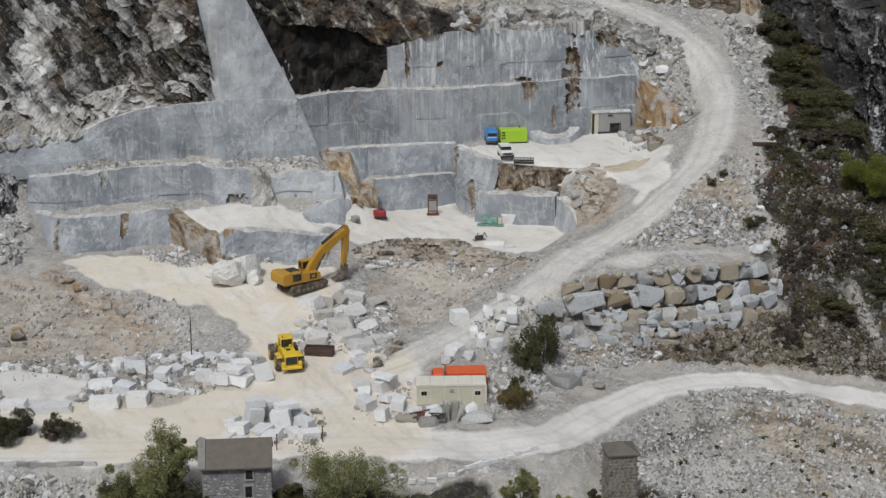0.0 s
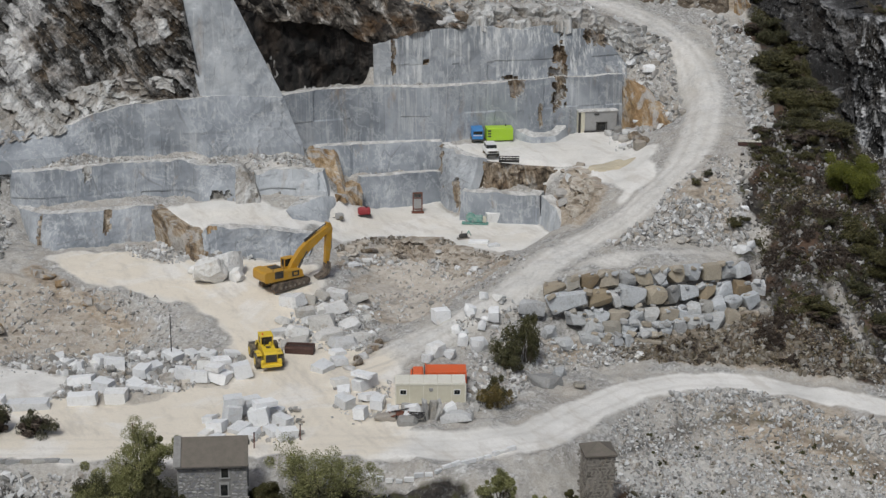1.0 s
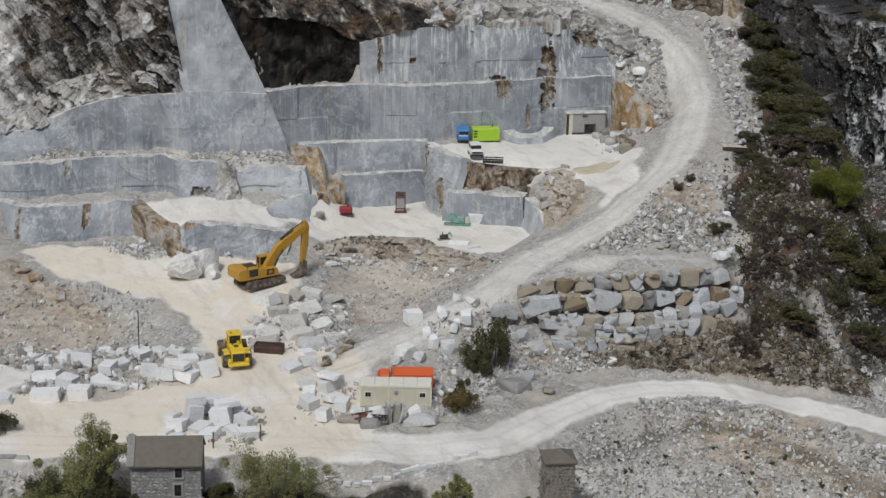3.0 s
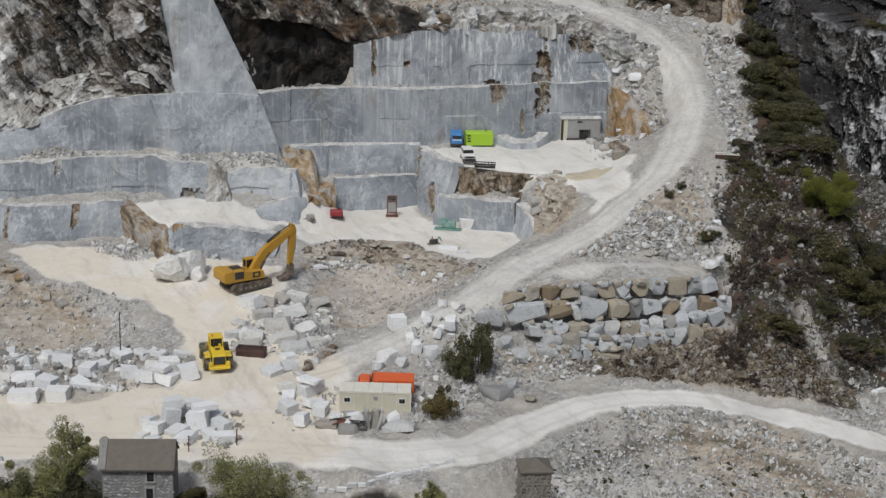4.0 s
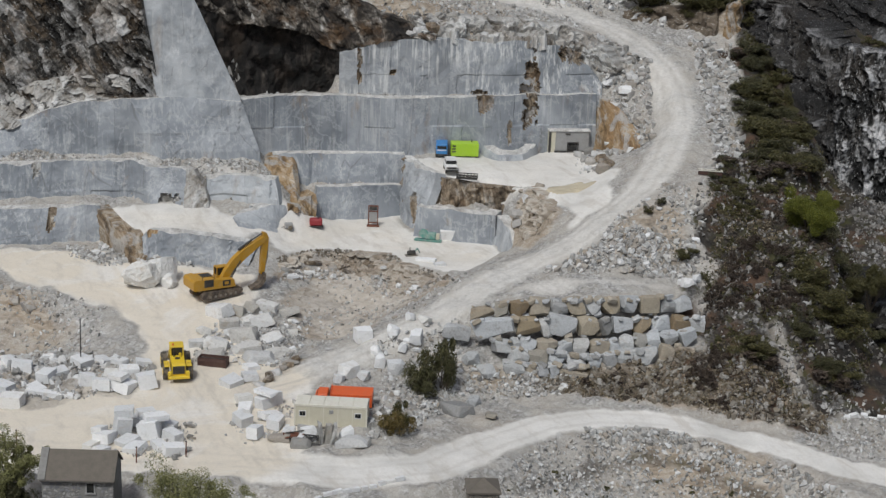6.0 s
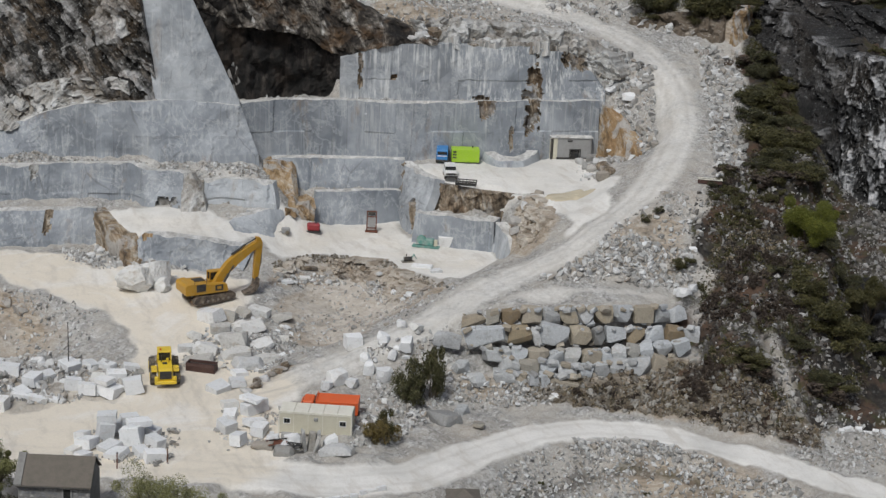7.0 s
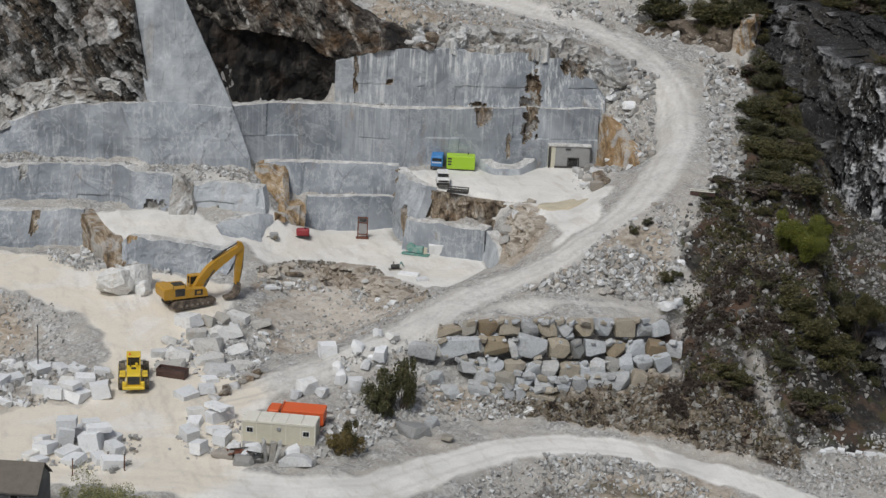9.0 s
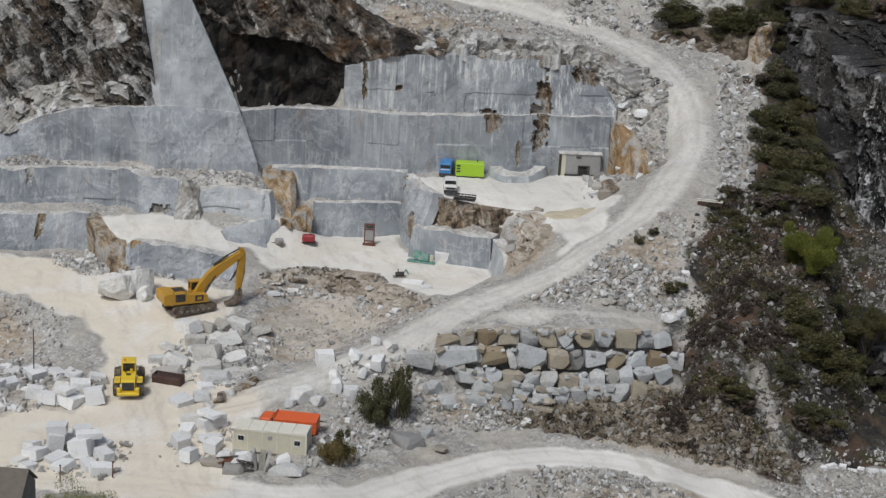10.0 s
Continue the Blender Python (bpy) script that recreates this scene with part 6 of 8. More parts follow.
def build_tower():
    t = thing("stone_tower", "square ruined stone pier with a shallow pyramid cap", "tower", heading(32.6, -26.2, -14, 6))
    core = part("shaft", boxes(((0, 0, 8.2), (2.7, 2.7, 16.4), None, 0.08)), TOWERSTONE, t)
    bm = bmesh.new()
    box(bm, (0, 0, 16.45), (3.1, 3.1, 0.22), None, 0.03)
    rod(bm, (0, 0, 16.55), (0, 0, 17.3), 2.1, 4, 0.12)
    bmesh.ops.rotate(bm, verts=[v for v in bm.verts if v.co.z > 16.57 or abs(abs(v.co.x) - 1.55) > 0.2], cent=(0, 0, 0), matrix=Matrix.Rotation(radians(45), 3, "Z"))
    part("cap", bm, ROOF, t, "weathered shallow pyramid cap")
    rng = random.Random(8)
    meshes = [rock_mesh("stone", 540 + k, 10, TOWERSTONE) for k in range(5)]
    for side in range(4):
        for row in range(14):
            x = -1.3
            z = 11.6 + row * 0.35
            while x < 1.2:
                wd = rng.uniform(0.3, 0.65)
                p = Vector((x + wd / 2, -1.36, z))
                p.rotate(Matrix.Rotation(side * math.pi / 2, 3, "Z"))
                ob = new("stone", rng.choice(meshes))
                ob.parent = core
                ob.matrix_basis = Matrix.LocRotScale(p, Euler((0, 0, side * math.pi / 2)), (wd * 0.53, 0.08, 0.18))
                x += wd


# ---- stones ----
def rock_points(seed, n=14, squareness=0.35):
    """Corner points of an angular stone about one metre in half-width."""
    rng = np.random.RandomState(seed)
    p = rng.normal(size=(n, 3))
    p /= np.linalg.norm(p, axis=1)[:, None]
    m = np.abs(p).max(axis=1)[:, None]
    return p * (1 - squareness) * rng.uniform(0.85, 1.1, (n, 1)) + squareness * p / m


def hull(name, pts, mat):
    bm = bmesh.new()
    for q in pts:
        bm.verts.new(q)
    r = bmesh.ops.convex_hull(bm, input=bm.verts[:])
    bmesh.ops.delete(bm, geom=[v for v in bm.verts if not v.link_faces], context="VERTS")
    me = bpy.data.meshes.new(name)
    bm.to_mesh(me)
    bm.free()
    me.materials.append(mat)
    return me


def rock_mesh(name, seed, n=14, mat=None, squareness=0.45):
    return hull(name, rock_points(seed, n, squareness), mat or WALLSTONE)


def broken_mesh(name, seed, mat, cuts=9, near=0.62):
    """A broken stone: a block with corners and edges split off along random flat cleavage planes."""
    rng = random.Random(seed)
    bm = bmesh.new()
    bmesh.ops.create_cube(bm, size=2.0)
    for k in range(cuts):
        d = Vector((rng.gauss(0, 1), rng.gauss(0, 1), rng.gauss(0, 0.8))).normalized()
        reach = abs(d.x) + abs(d.y) + abs(d.z)
        at = d * rng.uniform(near, 0.88) * (0.45 + 0.55 * reach)
        cut = bmesh.ops.bisect_plane(bm, geom=bm.verts[:] + bm.edges[:] + bm.faces[:], plane_co=at, plane_no=d, clear_outer=True)
        rim = [e for e in cut["geom_cut"] if isinstance(e, bmesh.types.BMEdge)]
        if len(rim) > 2:
            bmesh.ops.contextual_create(bm, geom=rim)
    weather(bm, seed, 0.05)
    me = bpy.data.meshes.new(name)
    bm.to_mesh(me)
    bm.free()
    me.materials.append(mat)
    return me


def crag_mesh(name, seed, mat, cuts=13):
    """A large rough boulder: cleavage planes broken again into finer facets."""
    me = broken_mesh(name, seed, mat, cuts, 0.56)
    bm = bmesh.new()
    bm.from_mesh(me)
    for size, amount, freq in ((0.22, 0.07, 3.1), (0.12, 0.035, 7.0)):
        bmesh.ops.subdivide_edges(bm, edges=[e for e in bm.edges if e.calc_length() > size], cuts=1, use_grid_fill=True)
        bmesh.ops.triangulate(bm, faces=bm.faces[:])
        for v in bm.verts:
            v.co += v.co.normalized() * amount * (noise.noise(v.co * freq + Vector((seed, 0, 0))) + 0.6 * abs(noise.noise(v.co * freq * 0.5 + Vector((0, seed, 0)))))
    bm.to_mesh(me)
    bm.free()
    return me


def weather(bm, seed, amount, rounds=1):
    """Breaks flat cleavage faces into small uneven ones and dulls the edges."""
    bmesh.ops.triangulate(bm, faces=bm.faces[:])
    long = [e for e in bm.edges if e.calc_length() > 0.5]
    bmesh.ops.subdivide_edges(bm, edges=long, cuts=2, use_grid_fill=True)
    bmesh.ops.triangulate(bm, faces=bm.faces[:])
    for k in range(rounds):
        bmesh.ops.smooth_vert(bm, verts=bm.verts[:], factor=0.22, use_axis_x=True, use_axis_y=True, use_axis_z=True)
    at = Vector((seed * 3.1, seed * 1.7, 0))
    for v in bm.verts:
        v.co += v.co.normalized() * amount * (noise.noise(v.co * 1.7 + at) + 0.7 * noise.noise(v.co * 4.3 + at))
    bmesh.ops.recalc_face_normals(bm, faces=bm.faces[:])


def block_mesh(name, seed, mat, chip=0.10, skew=0.07):
    """A sawn block: eight corners, each chipped, slightly out of square."""
    rng = np.random.RandomState(seed)
    pts = []
    for sx in (-1, 1):
        for sy in (-1, 1):
            for sz in (-1, 1):
                c = np.array([sx, sy, sz]) * (1 + rng.uniform(-skew, skew, 3))
                for k in range(3):
                    q = c.copy()
                    q[k] -= np.sign(q[k]) * chip * rng.uniform(0.3, 1.6)
                    pts.append(q)
    me = hull(name, pts, mat)
    bm = bmesh.new()
    bm.from_mesh(me)
    weather(bm, seed, 0.03, 0)
    bm.to_mesh(me)
    bm.free()
    return me


build_excavator()
build_loader()
build_office()
build_tipper()
build_terrace_vehicles()
build_shed()
build_floor_things()
build_house()
build_tower()


def build_trough():
    t = thing("steel_trough", "dark steel trough with a pale rim lying on the road shoulder", "trough", heading(60.2, 41.4, ground_z(60.2, 41.4), -6))
    part("shell", boxes(((0, -0.35, 0.3), (3.0, 0.08, 0.5)), ((0, 0.35, 0.3), (3.0, 0.08, 0.5)), ((0, 0, 0.1), (3.0, 0.7, 0.1))), CRATE, t)
    part("rim_board", boxes(((0, -0.35, 0.6), (3.1, 0.24, 0.08)), ((0, 0.35, 0.6), (3.1, 0.24, 0.08))), CREAM_ROOF, t, "pale rim board")
    for x in (-1.48, 1.48):
        part("end_plate", boxes(((x, 0, 0.3), (0.06, 0.7, 0.5))), BLACK, t)


build_trough()


# ---- marble blocks in stacks ----
BLOCKS = [block_mesh("marble_block", 700 + k, BLOCK, 0.06 + 0.02 * (k % 4), 0.05 + 0.03 * (k % 3)) for k in range(9)]
RNG = random.Random(21)


def lay_block(x, y, w, h, depth, yaw, z=None, label="rough-sawn white marble block stacked in the yard", group="stacked marble blocks", tilt=4):
    ob = new("marble_block", RNG.choice(BLOCKS))
    base = ground_z(x, y) if z is None else z
    ob.matrix_world = Matrix.LocRotScale((x, y, base + h / 2 - 0.05), Euler((radians(RNG.uniform(-tilt, tilt)), radians(RNG.uniform(-tilt, tilt)), radians(yaw))), (w / 2, depth / 2, h / 2))
    return tagged(ob, label, "block", group)


# x, y, width, height
STACK_A = [(-11.3, 3.6, 2.0, 1.7), (-9.2, 4.6, 1.7, 0.8), (-4.8, 4.8, 1.8, 0.9), (-5.8, 2.0, 2.3, 1.2), (-5.5, -2.0, 2.5, 1.5), (-3.2, -1.2, 2.2, 2.1), (-7.7, -2.4, 2.1, 1.3), (-9.5, -1.6, 1.8, 1.4),
           (-12.9, 0.6, 1.7, 0.9), (-14.0, -1.0, 1.6, 1.3), (-14.3, -3.9, 2.0, 1.0), (-17.5, 2.2, 2.4, 1.6), (-19.4, 3.7, 1.4, 1.7), (-7.5, 4.7, 1.3, 0.7), (-7.6, 1.2, 1.6, 1.0), (-20.4, -2.2, 3.0, 1.1), (-17.6, -4.4, 2.0, 1.5)]
STACK_B = [(-4.4, -15.3, 1.8, 1.4), (-3.1, -13.4, 1.7, 2.4), (-2.1, -11.0, 2.2, 1.3), (-0.8, -10.2, 2.0, 1.2), (-0.3, -14.0, 2.2, 1.9), (0.9, -12.2, 2.4, 1.4), (-2.2, -15.6, 2.0, 0.9),
           (-1.1, -17.1, 2.0, 0.8), (2.1, -14.4, 2.0, 1.3), (2.7, -17.4, 2.2, 1.5), (-5.4, -16.6, 1.2, 0.7), (-4.2, -17.8, 1.2, 0.8), (-5.4, -13.4, 1.3, 0.9), (1.2, -16.4, 1.4, 1.1)]
STACK_C = [(7.5, -3.8, 1.8, 1.2), (8.2, -9.5, 1.5, 1.9), (10.2, -4.8, 2.9, 1.8), (10.8, -7.8, 2.4, 0.8), (9.9, -12.6, 1.3, 1.6), (11.6, -10.0, 1.5, 1.2), (8.0, -6.4, 1.5, 1.0)]
STACK_D = [(5.5, 0.6, 2.3, 1.1), (7.2, 2.4, 1.9, 1.1), (7.0, 5.0, 1.7, 0.8)]
for stack in (STACK_A, STACK_B, STACK_C, STACK_D):
    for x, y, w, h in stack:
        lay_block(x, y, w * 0.9, h * RNG.uniform(0.62, 0.9), RNG.uniform(1.2, 2.0), RNG.choice((-12, 8, 20, 35, -28, 60)) + RNG.uniform(-14, 14), tilt=11)
for x, y, z, w, h in ((-3.0, -13.0, 1.9, 1.9, 0.8), (0.2, -13.2, 1.7, 2.3, 0.6), (-1.4, -10.6, 1.1, 1.8, 0.5), (-6.0, -2.2, 1.35, 1.8, 0.5), (10.0, -5.2, 1.7, 2.2, 0.35)):
    lay_block(x, y, w, h, 1.4, RNG.uniform(-30, 30), z)
lay_block(-12.6, -4.6, 5.0, 0.55, 0.9, -4, label="long brown stained slab lying on rubble", group="")

# rough boulders: x, y, half sizes
ROCKS = [broken_mesh("boulder", 800 + k, SCREE, 10) for k in range(12)]
WHITE_ROCKS = [broken_mesh("boulder", 830 + k, BLOCK, 8, 0.68) for k in range(8)]
RIPS = [block_mesh("stone", 860 + k, RIPSTONE, 0.3, 0.25) for k in range(4)] + [broken_mesh("stone", 880 + k, RIPSTONE, 8, 0.7) for k in range(12)]


def lay_rock(x, y, a, b, c, yaw=None, meshes=None, label="broken pale marble boulder", group="loose boulders", z=None, sink=0.3, tilt=0.25):
    ob = new("boulder", RNG.choice(meshes or ROCKS))
    base = ground_z(x, y) if z is None else z
    ob.matrix_world = Matrix.LocRotScale((x, y, base + c * (1 - sink)), Euler((RNG.uniform(-tilt, tilt), RNG.uniform(-tilt, tilt), radians(RNG.uniform(0, 360) if yaw is None else yaw))), (a, b, c))
    return tagged(ob, label, "boulder", group)


OLDBLOCK = make_stone_material("weathered_marble", [(0.56, 0.555, 0.545), (0.68, 0.68, 0.675), (0.44, 0.42, 0.385), (0.60, 0.585, 0.55), (0.72, 0.72, 0.72)], 0.5, 0.4)
OLD_ROCKS = [broken_mesh("boulder", 845 + k, OLDBLOCK, 8, 0.62) for k in range(5)] + [block_mesh("boulder", 855 + k, OLDBLOCK, 0.22, 0.2) for k in range(4)]
HEAP_F = [(1.0, 19.6, 1.3, 0.9), (0.2, 14.2, 0.9, 0.6), (2.2, 10.9, 1.3, 0.8), (2.7, 16.8, 1.1, 0.8), (4.8, 13.6, 1.3, 0.9), (5.8, 10.2, 1.6, 0.7), (6.2, 18.1, 1.2, 0.8), (8.8, 23.3, 1.3, 0.7), (2.9, 20.8, 1.0, 0.7),
          (0.0, 10.6, 0.9, 0.7), (2.0, 7.4, 1.4, 0.5), (7.4, 7.4, 1.7, 0.8), (4.9, 18.0, 1.1, 0.6), (8.0, 14.0, 1.2, 0.5), (4.6, 21.8, 0.9, 0.8), (6.4, 22.6, 1.1, 0.7), (9.2, 9.4, 1.5, 0.6), (3.4, 14.8, 0.9, 0.6), (9.8, 17.6, 0.8, 0.4)]
for x, y, a, c in HEAP_F:
    lay_rock(x, y, a * 1.05, a * RNG.uniform(0.6, 0.85), c * 0.82, RNG.uniform(-35, 35), OLD_ROCKS if RNG.random() < 0.85 else ROCKS)
HEAP_E = [(18.0, 2.2, 1.2, 0.95), (19.5, 2.4, 0.8, 0.6), (21.1, 5.4, 0.9, 0.9), (22.1, 10.2, 0.8, 0.8), (22.9, 4.6, 1.1, 0.85), (24.7, 9.2, 1.1, 0.9), (25.6, 12.8, 0.9, 0.5), (17.0, 1.0, 0.9, 0.5), (23.4, 8.0, 0.7, 0.6), (20.4, 7.4, 0.7, 0.6)]
for x, y, a, c in HEAP_E:
    lay_rock(x, y, a * 0.85, a * 0.65, c * 0.85, None, WHITE_ROCKS, "white marble boulder beside the ramp road")
lay_rock(18.8, 10.6, 0.95, 0.75, 0.75, 20, BLOCKS, "single squared marble block on the ramp edge", sink=0.15)
lay_rock(23.9, 14.0, 0.6, 0.5, 0.55, None, WHITE_ROCKS)
for x, y, a, c in ((29.8, -2.4, 1.3, 0.62), (31.0, 7.4, 0.9, 0.6), (32.6, 6.6, 1.0, 0.6), (33.4, -3.4, 0.8, 0.3), (31.4, -0.6, 0.8, 0.5)):
    lay_rock(x, y, a, a * 0.8, c, None, RIPS, "grey squared boulder on the talus above the road", "talus boulders")
PALE_CRAG = make_stone_material("pale_crag", [(0.62, 0.62, 0.615), (0.74, 0.74, 0.73), (0.66, 0.64, 0.60)], 0.45, 0.35)
CRAGS = [crag_mesh("boulder", 840 + k, PALE_CRAG) for k in range(3)]
lay_rock(-9.4, 26.6, 2.1, 1.7, 1.7, 10, CRAGS[:1], "large rough grey boulder below the marble bench", sink=0.2)
lay_rock(-7.6, 28.6, 1.9, 1.6, 1.9, 40, CRAGS[1:2], "large white boulder leaning on the bench foot", sink=0.2)
lay_rock(-6.2, 26.9, 1.0, 0.9, 0.9, 70, CRAGS[2:], "rough grey boulder beside larger ones")
lay_rock(-11.6, 29.4, 0.9, 0.7, 0.6, 0, CRAGS[2:], "rough grey boulder beside larger ones")
for x, y, a in ((56.2, 22.4, 0.8), (57.2, 23.4, 0.6), (55.4, 23.4, 0.5)):
    lay_rock(x, y, a, a * 0.8, a * 0.7, None, WHITE_ROCKS, "white boulder at the end of the wall top")
lay_rock(27.0, 49.4, 0.9, 0.6, 0.7, 10, BLOCKS, "pale block beside the green wire saw", sink=0.1)
for x, y, a, b, c in ((12.4, -13.5, 1.1, 0.6, 0.35), (14.6, -14.2, 1.1, 0.7, 0.5), (19.6, -13.4, 1.6, 0.8, 0.6), (20.6, -13.0, 0.9, 0.5, 0.4), (15.2, -12.0, 1.2, 0.8, 0.7), (13.2, -11.9, 0.7, 0.5, 0.5)):
    lay_rock(x, y, a, b, c, 0, ROCKS, "broken slab in the scrap heap", "scrap heap slabs")
for x, y, a, c in ((14.9, -13.4, 0.9, 0.5), (15.3, -12.6, 0.8, 0.8), (19.0, -12.4, 0.9, 0.6)):
    lay_rock(x, y, a, a * 0.6, c, None, WHITE_ROCKS, "white broken slab in the scrap heap", "scrap heap slabs")
for k, (x, tilt) in enumerate(((16.55, -6), (17.25, 4), (17.75, 12))):
    ob = new("marble_slab", RIPS[k])
    ob.matrix_world = Matrix.LocRotScale((x, -13.3, 1.05), Euler((0.12, radians(tilt), 0.25)), (0.16 + 0.12 * (k == 1), 0.55, 1.15))
    tagged(ob, "upright grey marble slab leaning in the scrap heap", "slab", "upright slabs")
for x, y, yaw, s in ((13.9, -12.6, 20, 1.0), (15.6, -13.4, -15, 0.7)):
    sc = thing("scrap_sheet", "crumpled rusty sheet metal in the scrap heap", "scrap", heading(x, y - 0.5, ground_z(x, y) + 0.75, yaw))
    bm = bmesh.new()
    bmesh.ops.create_grid(bm, x_segments=8, y_segments=5, size=1.0)
    for v in bm.verts:
        v.co.z = 0.35 * noise.noise(v.co * 2.3 + Vector((x, y, 0)))
        v.co.x *= 1.1 * s
        v.co.y *= 0.6 * s
    bmesh.ops.solidify(bm, geom=bm.faces[:], thickness=0.05)
    part("sheet", bm, RUST if s == 1.0 else BLACK, sc)
    part("scrap_pipe", rods(((-0.8, 0.3, 0.1), (0.9, -0.2, 0.4), 0.07, 8)), BLACK, sc)

# ---- dry stone wall that holds the ramp ----
wall = thing("boulder_wall", "dry wall of large grey and ochre boulders holding the ramp", "retaining wall")
TAN = make_stone_material("tan_wall_stone", [(0.34, 0.29, 0.22), (0.40, 0.36, 0.30), (0.30, 0.26, 0.20)], 0.3)
WALL_KINDS = {}
for key, mat in (("g", RIPSTONE), ("b", BLUISH), ("o", RIPOCHRE), ("t", TAN)):
    WALL_KINDS[key] = [broken_mesh("stone", 900 + k + ord(key), mat, 6 + k % 3, 0.66) for k in range(9)]
# foot line, heights of the left end, middle and right end, then kind and width of each stone
COURSES = [([(30.4, 12.2, 4.5), (35.2, 12.5, 5.2), (45.4, 14.6, 5.2), (56.3, 18.8, 4.7)], 1.75, "t2.9 g1.6 o2.0 t2.6 g1.7 o2.1 g1.8 o2.3 b2.2 o2.3 g1.7 b2.0"),
           ([(27.7, 10.2, 2.9), (35.4, 10.9, 3.5), (44.8, 12.8, 3.4), (57.0, 16.8, 2.7)], 1.9, "g3.1 b4.8 o2.8 g0.8 b3.3 o2.5 g1.3 b2.5 o2.0 b2.3 o2.3 g1.9"),
           ([(33.3, 9.6, 1.95), (45.0, 11.3, 1.7), (56.2, 14.1, 2.5)], 1.4, "g2.1 g0.8 b1.9 t2.2 b1.8 g2.0 t2.0 b1.3 g1.6 g1.5 b1.5 b2.0 b2.0"),
           ([(35.3, 9.0, 1.2), (44.0, 9.8, 0.3), (53.5, 12.2, 0.8)], 1.6, "g1.9 g2.3 b2.1 g2.1 b1.7 g1.7 g1.9 g2.8 t2.2"),
           ([(34.5, 8.0, -0.1), (44.0, 8.7, -0.3)], 1.35, "g2.5 t1.3 b1.2 b1.1 t3.4")]
for line, tall, stones in COURSES:
    pts = np.array(line)
    x = pts[0, 0]
    for word in stones.split():
        w = float(word[1:])
        cx = x + w / 2
        y, z = np.interp(cx, pts[:, 0], pts[:, 1]), np.interp(cx, pts[:, 0], pts[:, 2])
        slope = math.atan2(np.interp(cx + 1, pts[:, 0], pts[:, 1]) - np.interp(cx - 1, pts[:, 0], pts[:, 1]), 2)
        h = tall * RNG.uniform(0.86, 1.14) * (0.72 if w > 2.85 and word[0] != "b" else 1.0)
        ob = new("stone", RNG.choice(WALL_KINDS[word[0]]))
        ob.parent = wall
        ob.matrix_basis = Matrix.LocRotScale((cx, y + RNG.uniform(-0.2, 0.2), z + h / 2), Euler((RNG.uniform(-0.3, 0.1), RNG.uniform(-0.25, 0.25), slope + RNG.uniform(-0.25, 0.25))), (w * 0.5, 0.9, h * 0.54))
        x += w * 1.01
    for k in range(40):
        f = RNG.uniform(0, 1)
        q = along(line, 50)[int(f * 49)]
        r = RNG.uniform(0.14, 0.42)
        ob = new("stone", RNG.choice(WALL_KINDS[RNG.choice("gbgt")]))
        ob.parent = wall
        ob.matrix_basis = Matrix.LocRotScale((q[0], q[1] - 0.45 + RNG.uniform(-0.3, 0.2), q[2] + RNG.choice((0.02, tall)) + RNG.uniform(-0.12, 0.12)), Euler((RNG.uniform(-0.4, 0.4), RNG.uniform(-0.5, 0.5), RNG.uniform(-0.6, 0.6))), (r * 1.3, r, r * 0.7))

# layered slabs along the broken rim of the excavation
OCHRE_ROCKS = [broken_mesh("boulder", 950 + k, OCHRE, 9) for k in range(6)]
BROWN_ROCKS = [broken_mesh("boulder", 960 + k, BROWN, 9) for k in range(6)]
for k, q in enumerate(along(PIT_RIM, 12)):
    x, y = q[0] + RNG.uniform(-0.3, 0.3), q[1] + RNG.uniform(-1.3, 0.3)
    lay_rock(x, y, RNG.uniform(0.5, 1.2), RNG.uniform(0.4, 0.7), RNG.uniform(0.12, 0.3), math.degrees(math.atan2(PIT_RIM[1][1], 60)) + RNG.uniform(-30, 30), BROWN_ROCKS if k % 3 else ROCKS, "flat brown layered slab on the pit rim", "rim slabs", sink=0.5)
for x, y, a, c in ((-24, 22, 0.9, 0.4), (-27.6, 25.4, 0.8, 0.4), (-21.8, 20.6, 0.9, 0.5), (-34, 18, 1.3, 0.6), (-35.5, 17, 1.0, 0.5), (-29.6, 27.4, 0.9, 0.4), (-31.4, 29, 1.1, 0.5)):
    lay_rock(x, y, a, a * 0.7, c, None, OCHRE_ROCKS, "ochre stained boulder among grey rubble", "ochre boulders")
for x, y, a, c in ((36.4, 47.2, 1.0, 0.5), (37.6, 47.8, 0.8, 0.5), (36.2, 45.0, 0.9, 0.5), (38.2, 44.6, 0.8, 0.4), (37.2, 42.2, 0.7, 0.4), (39, 41.4, 0.6, 0.3), (47.6, 59.4, 1.0, 0.6), (48.2, 55, 1.1, 0.6), (47.4, 52.4, 0.9, 0.7)):
    lay_rock(x, y, a, a * 0.7, c, None, BROWN_ROCKS if RNG.random() < 0.6 else ROCKS, "broken stone in the brown spoil heap", "spoil heap stones")
for k, q in enumerate(along([(12.5, 67.2), (17, 67.6), (24, 69), (31, 71.4), (38, 73), (43, 74.6), (46.5, 74.8)], 20)):
    lay_rock(q[0] + RNG.uniform(-0.6, 0.6), q[1] + RNG.uniform(-0.3, 1.6), RNG.uniform(0.5, 1.3), RNG.uniform(0.5, 0.9), RNG.uniform(0.35, 0.8), None, BROWN_ROCKS if k % 3 == 0 else ROCKS, "weathered brown and grey boulder on the face rim", "rim boulders")
